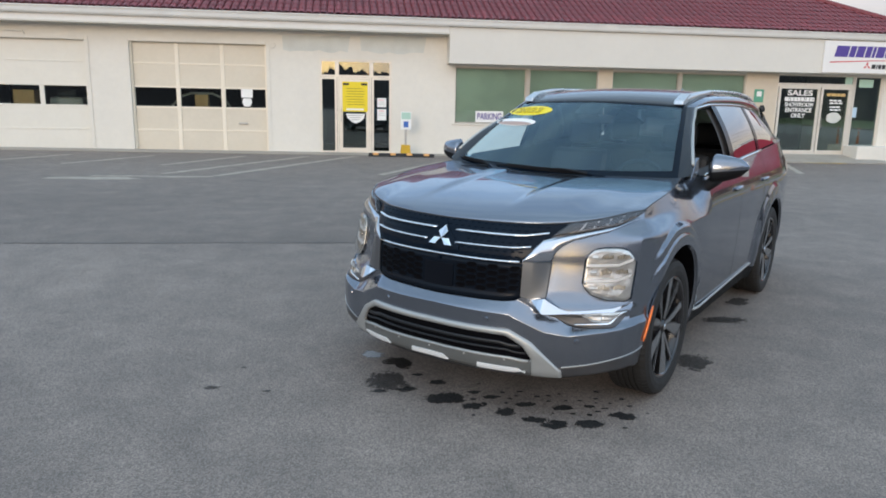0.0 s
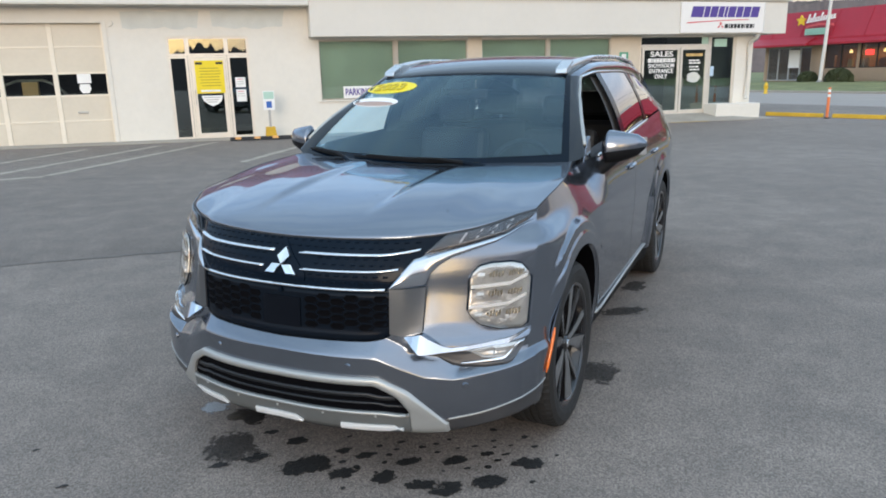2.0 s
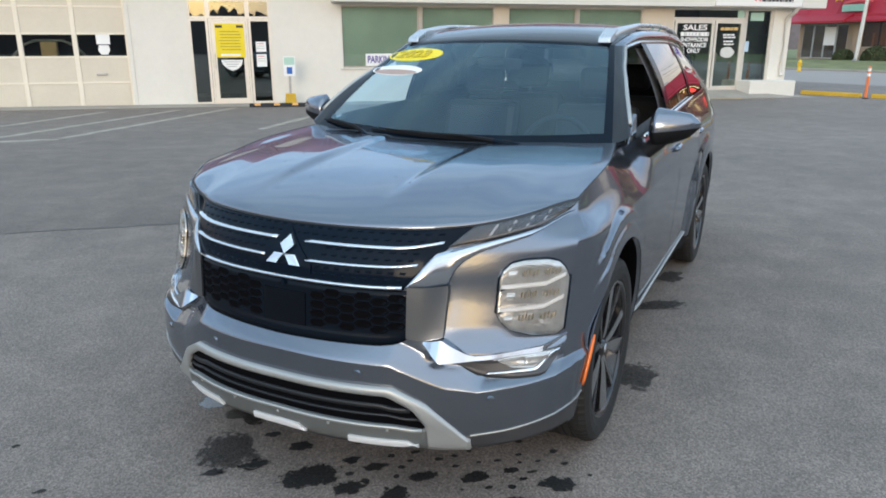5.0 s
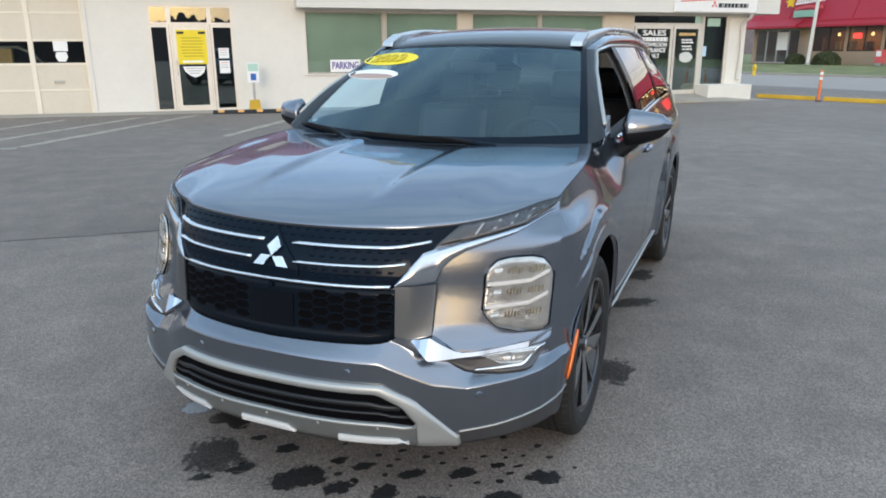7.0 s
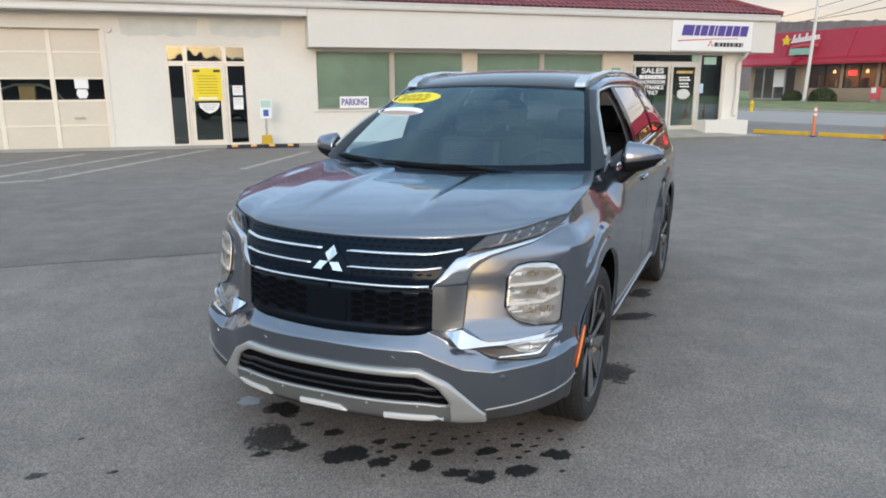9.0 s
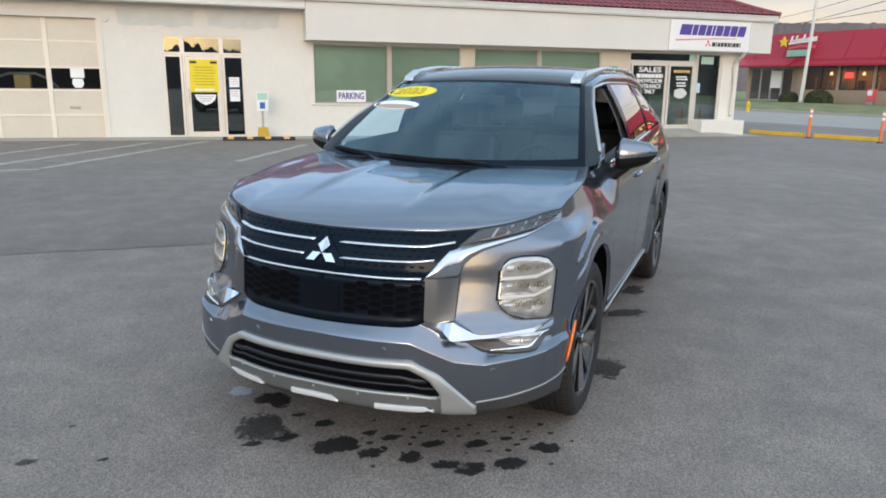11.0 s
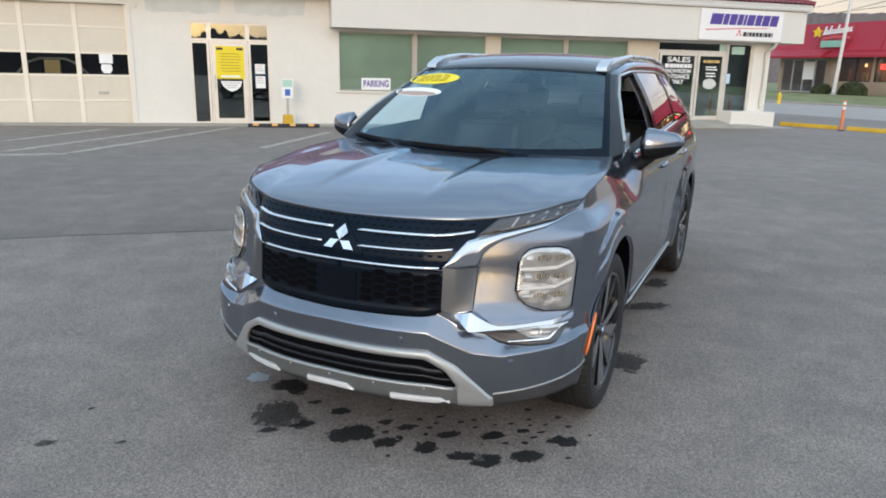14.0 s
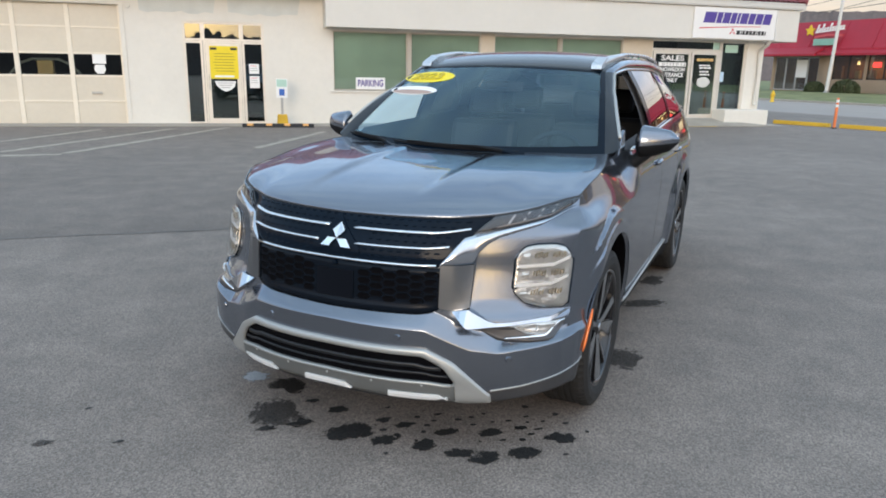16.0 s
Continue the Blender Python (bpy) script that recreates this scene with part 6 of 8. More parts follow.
def wing(s):
    bm = bmesh.new()

    def rows_of(zs, n):
        g = []
        for z in zs:
            h = z - HUB_Z
            y_a = face(SHELL_X, z)
            y_b = FH - math.sqrt(max(0.0, ARCH ** 2 - h * h)) if abs(h) < ARCH else FH
            g.append([bm.verts.new((s * wing_x(lerp(y_a, y_b, i / n), z), lerp(y_a, y_b, i / n), z)) for i in range(n + 1)])
        for r0, r1 in zip(g, g[1:]):
            for i in range(n):
                f = (r0[i], r0[i + 1], r1[i + 1], r1[i])
                bm.faces.new(f if s > 0 else f[::-1])

    crown = HUB_Z + ARCH
    rows_of([HUB_Z + 0.004 + (ARCH - 0.004) * math.sin(math.pi / 2 * k / 70) for k in range(71)], 16)
    rows_of([lerp(crown, TURN_Z, k / 3) for k in range(4)], 14)
    side_cols(FH, FD, lambda y: arch_bottom(y, FH, 0.30), lambda y: TURN_Z, nz=22, s=s, knots_y=sorted({FH, *[FH + ARCH * math.sin(math.pi / 2 * k / 14) for k in range(15)], 0.47, 0.53, FD}), bm=bm)
    # shoulder up to the hood's edge
    m, n, rows = 60, 26, []
    for i in range(m + 1):
        row = []
        for k in range(n + 1):
            x, yb, _ = wing_start(k / n)
            y = lerp(yb, FD, (i / m) ** 1.25)
            z = lerp(TURN_Z, wing_edge(y), k / n)
            row.append(bm.verts.new((s * (wing_x(y, z) if i else x), y, z)))
        rows.append(row)
    for r0, r1 in zip(rows, rows[1:]):
        for k in range(n):
            f = (r0[k], r1[k], r1[k + 1], r0[k + 1])
            bm.faces.new(f if s > 0 else f[::-1])
    bmesh.ops.remove_doubles(bm, verts=bm.verts, dist=1e-4)
    w = part("front_wing", bm, M["paint"], car, smooth=True)
    ease_corner(w)
    # the dark valance runs on round the corner to the wheel arch
    bm, g = bmesh.new(), []
    for z in [lerp(0.292, 0.373, k / 5) for k in range(6)]:
        ya, yb = face(SHELL_X, z), FH - math.sqrt(ARCH ** 2 - (z - HUB_Z) ** 2)
        g.append([bm.verts.new((s * (wing_x(lerp(ya, yb, i / 12), z) - 0.002), lerp(ya, yb, i / 12), z)) for i in range(13)])
    for r0, r1 in zip(g, g[1:]):
        for i in range(12):
            f = (r0[i], r0[i + 1], r1[i + 1], r1[i])
            bm.faces.new(f if s > 0 else f[::-1])
    part("valance_end", bm, M["valance"], w, "dark valance end", True)
    line = [(s * x, face(x, shell_bottom(x)) - 0.003, shell_bottom(x)) for x in [0.64 + 0.25 * i / 14 for i in range(15)]]
    ya, yb = face(SHELL_X, 0.368), FH - ARCH
    line += [(s * (wing_x(y, 0.374) + 0.002), y, lerp(0.366, 0.378, i / 7)) for i, y in enumerate([lerp(ya + 0.006, yb - 0.004, i / 7) for i in range(8)])]
    part("valance_trim", tube(line, 0.0024, 6), M["satin"], w, "bright line along the bumper's lower edge")
    # amber side marker on the arch's leading edge
    pts = [Vector((s * (side(y, z) + 0.004), y, z)) for y, z in [(-lerp(0.482, 0.536, i / 8), lerp(0.575, 0.405, i / 8)) for i in range(9)]]
    part("side_marker", tube(pts, [0.003, 0.006, 0.0065, 0.0065, 0.0065, 0.0065, 0.0065, 0.006, 0.003], 8), M["amber_lamp"], w, "amber side marker strip", True)
    return w


both(wing)
ease_corner(bumper)


# wheel arches: rolled lip and dark liner, its near-black also carrying the gap's shade
def arch(hub, s):
    n = 28
    a0 = -0.02 if hub == FH else -0.10
    lip = [Vector((s * (side(hub - ARCH * math.cos(t), HUB_Z + ARCH * math.sin(t)) - 0.003), hub - ARCH * math.cos(t), HUB_Z + ARCH * math.sin(t))) for t in [lerp(a0, math.pi + 0.15, i / n) for i in range(n + 1)]]
    bm = bmesh.new()
    r0 = [bm.verts.new(p) for p in lip]
    r1 = [bm.verts.new(Vector((s * (abs(p.x) - 0.014), hub + (p.y - hub) * 0.985, HUB_Z + (p.z - HUB_Z) * 0.985))) for p in lip]
    for i in range(n):
        f = (r0[i], r0[i + 1], r1[i + 1], r1[i])
        bm.faces.new(f)
    bmesh.ops.recalc_face_normals(bm, faces=bm.faces)
    part("arch_lip", bm, M["paint"], car, smooth=True)
    bm = bmesh.new()
    r0 = [bm.verts.new((s * (abs(p.x) - 0.012), hub + (p.y - hub) * 0.99, HUB_Z + (p.z - HUB_Z) * 0.99)) for p in lip]
    r1 = [bm.verts.new((s * 0.58, hub + (p.y - hub) * 0.99, HUB_Z + (p.z - HUB_Z) * 0.99)) for p in lip]
    for i in range(n):
        bm.faces.new((r0[i], r0[i + 1], r1[i + 1], r1[i]))
    bm.faces.new(r1)
    part("arch_liner", bm, M["void"], car)


for s in (1, -1):
    for hub in (FH, RH):
        arch(hub, s)


# doors, rear quarter, sills
def flank(s):
    seams = (FD, 1.40, 2.33)
    for name, a, b in (("front_door", FD, 1.40), ("rear_door", 1.40, 2.33)):
        bm = side_cols(a + 0.0015, b - 0.002, lambda y: arch_bottom(y, RH, 0.31), belt, 26, 22, 0.0, None, s)
        bmesh.ops.recalc_face_normals(bm, faces=bm.faces)
        d = part(name, bm, M["paint"], car, smooth=True)
        part("belt_trim", tube([(s * (side(y, belt(y)) + 0.004), y, belt(y)) for y in [lerp(a, b, i / 8) for i in range(9)]], 0.010, 8), M["chrome"], d, "bright belt trim", True)
        yh = b - 0.10
        part("door_handle", tube([(s * (side(yh - 0.09, 0.98) + 0.004), yh - 0.09, 0.995), (s * (side(yh, 0.98) + 0.012), yh - 0.05, 0.998), (s * (side(yh, 0.98) + 0.012), yh + 0.05, 1.0), (s * (side(yh + 0.09, 0.98) + 0.004), yh + 0.09, 1.0)], 0.013, 8), M["paint"], d, smooth=True)
    bm = side_cols(2.33, 3.66, lambda y: arch_bottom(y, RH, 0.34), lambda y: belt(y) - 0.05 * max(0, y - 3.2), s=s, nz=20, knots_y=sorted({2.334, *arch_columns(2.334, 3.72, RH)}))
    bmesh.ops.recalc_face_normals(bm, faces=bm.faces)
    part("rear_quarter", bm, M["paint"], car, smooth=True)
    for y in seams[1:]:
        part("door_seam", tube([(s * (side(y, z) - 0.001), y, z) for z in [lerp(0.33 if y < 2 else 0.70, belt(y), i / 14) for i in range(15)]], 0.0018, 6), M["black"], car)
    bm = side_cols(0.385, 2.135, lambda y: 0.215, lambda y: 0.312, 24, 5, -0.004, None, s)
    bmesh.ops.recalc_face_normals(bm, faces=bm.faces)
    sill = part("sill", bm, M["trim_black"], car, "dark plastic sill", True)
    pts = [(s * (side(min(1.75, max(0.85, y)), 0.335) + 0.006), y, curve(y, (0.40, 0.60, 1.0, 2.14), (0.335, 0.315, 0.325, 0.345))) for y in [lerp(0.47, 2.13, i / 24) for i in range(25)]]
    part("sill_trim", tube(pts, 0.008, 8), M["satin"], sill, "bright sill trim", True)


both(flank)

# tail: hatch, rear bumper, lamps
bm = grid_surface(lambda u, v: Vector((lerp(-1, 1, u) * (side(3.62, lerp(0.34, 1.25, v)) - 0.02 - 0.10 * smooth((v - 0.75) / 0.25)), 3.66 + 0.10 * (1 - (2 * u - 1) ** 2) + 0.06 * math.sin(v * 3.1), lerp(0.34, 1.25, v))), 16, 12)
part("tailgate", bm, M["paint"], car, smooth=True)
part("tailgate_trim", grid_surface(lambda u, v: Vector((lerp(-1, 1, u) * lerp(0.775, 0.725, v ** 3), 3.57, lerp(0.40, 1.23, v))), 4, 6), M["cabin"], car, "dark inner tailgate trim")
both(lambda s: part("tail_lamp", mirrored(side_cols(3.30, 3.63, lambda y: 0.98, lambda y: 1.12, 8, 4, 0.006), s), M["tail_red"], car, "red tail lamp", True))


# greenhouse
def roof_z0(y):
    return soft(y, (0.85, 1.1, 1.6, 2.2, 2.8, 3.3, 3.6), (1.535, 1.585, 1.625, 1.632, 1.612, 1.565, 1.50))


def roof_half(y):
    return soft(y, (0.85, 1.2, 2.0, 3.0, 3.6), (0.585, 0.612, 0.622, 0.60, 0.55))


def screen(u, v, inset=0.0):
    """Windscreen: u across from -1 to 1, v up from the cowl to the roof."""
    x = u * lerp(0.770, 0.600, v)
    y = lerp(0.16 + 0.170 * abs(u) ** 2.2, 0.885 + 0.095 * abs(u) ** 2.2, v)
    z = lerp(1.090 + 0.030 * u * u, 1.552 - 0.024 * u * u, v) + 0.018 * math.sin(math.pi * v)
    return Vector((x, y, z))


ws = part("windscreen", grid_surface(lambda a, v: screen(2 * a - 1, v), 36, 20), M["car_glass"], car, "tinted windscreen with year sticker", True)
ws.visible_shadow = False


def screen_band(u0, u1, v0, v1, lift, na, ns):
    def fn(a, v):
        u, w = lerp(u0, u1, a), lerp(v0, v1, v)
        return screen(u, w) + Vector((0, -lift * 0.55, lift * 0.83))
    return grid_surface(fn, na, ns)


part("screen_border", screen_band(-1, 1, 0.0, 0.085, 0.0015, 36, 2), M["gloss_black"], ws, smooth=True)
part("screen_border", screen_band(-1, 1, 0.972, 0.998, 0.0008, 36, 1), M["gloss_black"], ws, smooth=True)
for u0, u1 in ((-1, -0.955), (0.955, 1)):
    part("screen_border", screen_band(u0, u1, 0.0, 1.0, 0.0016, 2, 20), M["gloss_black"], ws, smooth=True)
part("sensor_patch", screen_band(-0.13, 0.13, 0.80, 0.97, -0.004, 6, 4), M["gloss_black"], ws)


def roof_point(u, v):
    y = lerp(0.885 + 0.095 * abs(2 * u - 1) ** 2.2, 3.45, v)
    a = 2 * u - 1
    e = screen(a, 1.0)
    p = Vector((a * roof_half(y), y, roof_z0(y) + 0.035 * (1 - a * a) - 0.012 * abs(a) ** 6))
    return (e + Vector((0, 0.004, 0.001))).lerp(p, smooth(v * 9))


part("roof", grid_surface(roof_point, 28, 40), M["roof_black"], car, "gloss black roof panel", True)
SIDE_TOP = soft_knots((0.85, 1.50), (1.05, 1.520), (1.4, 1.548), (2.0, 1.553), (2.7, 1.528), (3.2, 1.46), (3.6, 1.36))


def glasshouse(y, z):
    """Half width of the side glass at a height."""
    t = (z - belt(y)) / max(0.05, SIDE_TOP(y) - belt(y))
    return lerp(side(max(y, FD), belt(y)) - 0.012, roof_half(y) + 0.030, t) + 0.020 * math.sin(math.pi * min(1, max(0, t)))


def pane_cols(y0, y1, lo, hi, s, off=0.0, ny=16, nz=10):
    bm = bmesh.new()
    g = []
    for i in range(ny + 1):
        y = lerp(y0, y1, i / ny)
        b, t = lo(y), hi(y)
        g.append([bm.verts.new((s * (glasshouse(y, lerp(b, t, k / nz)) + off), y, lerp(b, t, k / nz))) for k in range(nz + 1)])
    for i in range(ny):
        for k in range(nz):
            f = (g[i][k], g[i + 1][k], g[i + 1][k + 1], g[i][k + 1])
            bm.faces.new(f if s > 0 else f[::-1])
    bmesh.ops.remove_doubles(bm, verts=bm.verts, dist=1e-5)
    return bm


def apillar(y):
    """Lower edge of the A-pillar as a height over y."""
    return soft(y, (0.36, 0.47, 0.64, 0.80, 0.93, 1.06, 1.2), (1.115, 1.213, 1.325, 1.400, 1.460, 1.524, 1.538))


def greenhouse(s):
    # roof side and cant rail
    def cant(u, v):
        y = lerp(0.99, 3.45, u)
        a, b = Vector((roof_half(y), y, roof_z0(y) - 0.012)), Vector((glasshouse(y, SIDE_TOP(y)) , y, SIDE_TOP(y)))
        p = a.lerp(b, v) + Vector((0.014 * math.sin(math.pi * v), 0, 0.010 * math.sin(math.pi * v)))
        # runs out of the A-pillar's head
        q = Vector((glasshouse(1.06, apillar(1.06)) + 0.004, 1.06, apillar(1.06)))
        h = screen(1.0, 1.0).lerp(q, v) + Vector((0.016 * math.sin(math.pi * v), -0.006 * math.sin(math.pi * v), 0))
        p = h.lerp(p, smooth(u * 7))
        return Vector((s * p.x, p.y, p.z))
    part("cant_rail", grid_surface(cant, 30, 5), M["paint"], car, smooth=True)

    # A-pillar between windscreen edge and front side window
    def pillar(u, v):
        e = screen(1.0, v)
        y2 = lerp(0.40, 1.06, v)
        z2 = apillar(y2)
        q = Vector((glasshouse(y2, z2) + 0.004, y2, z2))
        p = e.lerp(q, u)
        return Vector((s * (p.x + 0.016 * math.sin(math.pi * u)), p.y - 0.006 * math.sin(math.pi * u), p.z))
    part("a_pillar", grid_surface(pillar, 8, 20), M["pillar_black"], car, "gloss black windscreen pillar", True)
    part("pillar_trim", tube([(s * (glasshouse(y, apillar(y)) + 0.008), y, apillar(y) - 0.002) for y in [lerp(0.45, 1.06, i / 16) for i in range(17)]], 0.010, 8), M["satin"], car, "satin strip along the pillar", True)
    low = lambda y: belt(y) + 0.006
    top = lambda y: min(SIDE_TOP(y) - 0.008, apillar(y) - 0.004)
    # front side window stands open: frame channels only, and a quarter trim
    part("inner_pillar", pane_cols(1.33, 1.50, low, lambda y: SIDE_TOP(y) - 0.01, s, -0.035, 4), M["cabin_grey"], car, "dark grey inner pillar trim", True)
    part("cargo_trim", pane_cols(2.95, 3.55, low, lambda y: SIDE_TOP(y) - 0.005, s, -0.05, 8), M["cabin"], car, smooth=True)
    fr = part("window_frame", tube([(s * (glasshouse(y, top(y)) - 0.012), y, top(y) - 0.006) for y in [lerp(0.60, 1.40, i / 20) for i in range(21)]], 0.009, 8), M["trim_black"], car, "black window channel of the open front window", True)
    part("window_pillar", pane_cols(1.36, 1.47, low, lambda y: SIDE_TOP(y) - 0.004, s, 0.004, 4), M["gloss_black"], car, smooth=True)
    part("window_pillar", pane_cols(2.27, 2.36, low, lambda y: SIDE_TOP(y) - 0.004, s, 0.004, 4), M["gloss_black"], car, smooth=True)
    p = part("rear_side_window", pane_cols(1.47, 2.27, low, lambda y: SIDE_TOP(y) - 0.006, s), M["tint_glass"], car, "dark privacy glass", True)
    q = part("quarter_window", pane_cols(2.36, 3.02, low, lambda y: max(low(y) + 0.01, curve(y, (2.36, 2.7, 3.02), (SIDE_TOP(2.36) - 0.01, 1.50, 1.28))), s), M["tint_glass"], car, "dark privacy glass", True)
    part("rear_pillar", pane_cols(2.36, 3.62, lambda y: max(low(y) - 0.02, curve(y, (2.36, 2.7, 3.02, 3.1, 3.62), (SIDE_TOP(2.36) - 0.01, 1.50, 1.28, low(3.1) - 0.02, low(3.62) - 0.08))), SIDE_TOP, s, -0.002, 26), M["paint"], car, smooth=True)
    part("window_trim", tube([(s * (glasshouse(y, SIDE_TOP(y)) + 0.006), y, SIDE_TOP(y)) for y in [lerp(1.06, 2.7, i / 24) for i in range(25)]], 0.007, 8), M["chrome"], car, smooth=True)
    # roof rail
    def lift(y):
        return 0.018 * smooth((y - 0.95) / 0.20) * smooth((3.1 - y) / 0.25)

    def rail(u, v):
        y = lerp(1.03, 3.08, v)
        a = 2 * math.pi * u
        e = min(1.0, (v / 0.012) ** 0.5, ((1 - v) / 0.012) ** 0.5)
        top = roof_z0(y) + 0.008 + lift(y)
        base = roof_z0(y) - lerp(0.030, 0.012, smooth((y - 1.1) / 0.2)) + 0.016 * smooth((y - 1.40) / 0.10) * smooth((2.85 - y) / 0.1)
        h = max(0.012, (top - base) / 2)
        return Vector((s * (roof_half(y) - lerp(0.050, 0.026, smooth((y - 1.05) / 0.35)) + lerp(0.030, 0.019, smooth((y - 0.95) / 0.5)) * e * math.cos(a)), y, (top + base) / 2 + e * h * max(-1.0, min(1.0, 1.3 * math.sin(a)))))
    rr = part("roof_rail", grid_surface(rail, 16, 60), M["rail"], car, "satin silver roof rail", True)
    xr, z1, z2 = roof_half(1.0) - 0.052, roof_z0(0.97), roof_z0(1.15)
    bm = prism([(0.958, z1 - 0.022), (1.12, z2 - 0.050), (1.18, z2 + 0.026), (1.10, z2 + 0.024), (0.968, z1 + 0.008)], 0.064, "x", -0.032, 0.005)
    bm.transform(Matrix.Translation((s * (xr + 0.002), 0, 0)))
    part("rail_foot", bm, M["rail"], rr, "broad front foot of the rail")


M["rail"] = material("satin_rail_silver", (0.62, 0.63, 0.64), 0.28, 0.9, var=0.03)
both(greenhouse)
part("rear_glass", grid_surface(lambda u, v: Vector((lerp(-1, 1, u) * lerp(0.74, 0.585, v), lerp(3.67, 3.44, v), lerp(1.18, 1.535, v))), 10, 6), M["tint_glass"], car, smooth=True)
part("aerial", lathe([(0.024, 0), (0.020, 0.03), (0.012, 0.055), (0.0, 0.062)], 10), M["paint"], car).location = (0.0, 2.9, roof_z0(2.9) + 0.03)


# door mirrors
def mirror(s):
    def shell(u, v):
        a = 2 * math.pi * u
        w = v
        grow = min(1.0, (w / 0.16) ** 0.5) * (1.0 - 0.60 * w ** 1.7) * min(1.0, ((1.0 - w) / 0.20) ** 0.55)
        x = lerp(0.868, 1.090, w)
        up = max(0.0, math.sin(a))
        z = 1.164 + 0.022 * w * w + (0.098 if up else 0.080) * grow * math.copysign(abs(math.sin(a)) ** 0.85, math.sin(a))
        y = 0.60 + 0.06 * w * w - 0.076 * grow * math.cos(a) * (1.0 if math.cos(a) > 0 else 0.55)
        return Vector((s * x, y, z))

    def cut(above):
        bm = grid_surface(shell, 40, 30)
        bmesh.ops.bisect_plane(bm, geom=list(bm.verts) + list(bm.edges) + list(bm.faces), plane_co=(0.97 * s, 0, 1.162), plane_no=(-0.12 * s, 0, 1), clear_inner=above, clear_outer=not above)
        return bm
    body = part("mirror_shell", cut(True), M["paint"], car, "grey metallic mirror housing", True)
    part("mirror_bowl", cut(False), M["trim_black"], body, "matt black underside of the mirror", True)
    part("mirror_glass", grid_surface(lambda u, v: Vector((s * lerp(0.895, 1.08, u), 0.645 + 0.04 * u, lerp(1.13, 1.22, v))), 6, 6), M["chrome"], body)
    part("mirror_foot", tube([(s * 0.832, 0.575, 1.040), (s * 0.868, 0.588, 1.062), (s * 0.930, 0.605, 1.120)], [0.044, 0.034, 0.036], 12), M["trim_black"], body, smooth=True)
    part("mirror_sail", prism([(0.40, 1.112), (0.56, 1.120), (0.53, 1.235), (0.485, 1.215)], 0.02, "x", s * 0.815 - 0.01, 0.004), M["paint"], car, "grey trim at the mirror's foot")


both(mirror)


# wipers and cowl
part("cowl", grid_surface(lambda u, v: Vector((lerp(-0.76, 0.76, u), lerp(0.19, 0.24, v) + 0.14 * abs(2 * u - 1) ** 2.2, 1.086 + 0.028 * abs(2 * u - 1) ** 2 + 0.008 * v)), 24, 3), M["trim_black"], car)
def wiper(u0, u1, u_arm):
    """Blade in its holder, with the arm running down to the cowl."""
    def at(u, v, out):
        return screen(u, v) + Vector((0, -0.55 * out, 0.83 * out))
    n = 16
    blade = part("wiper", tube([at(lerp(u0, u1, i / n), lerp(0.055, 0.030, i / n), 0.010) for i in range(n + 1)], [0.004 + 0.003 * math.sin(math.pi * i / n) for i in range(n + 1)], 6), M["trim_black"], car, "black windscreen wiper", True)
    part("wiper_spoiler", tube([at(lerp(u0, u1, i / n), lerp(0.062, 0.036, i / n), 0.017) for i in range(2, n - 1)], [0.004 + 0.007 * math.sin(math.pi * i / n) for i in range(2, n - 1)], 5), M["trim_black"], blade, smooth=True)
    mid = lerp(u0, u1, 0.52)
    part("wiper_arm", tube([at(mid, 0.05, 0.022), at(lerp(mid, u_arm, 0.35), 0.032, 0.034), at(lerp(mid, u_arm, 0.8), -0.005, 0.030), at(u_arm, -0.035, 0.012)], [0.006, 0.009, 0.011, 0.016], 6), M["trim_black"], blade)
    part("wiper_hinge", tube([at(lerp(mid, u_arm, 0.72), 0.0, 0.034), at(u_arm, -0.03, 0.026)], [0.010, 0.016], 6), M["gloss_black"], blade)


wiper(-0.97, -0.52, -0.45)
wiper(-0.50, 0.46, 0.52)


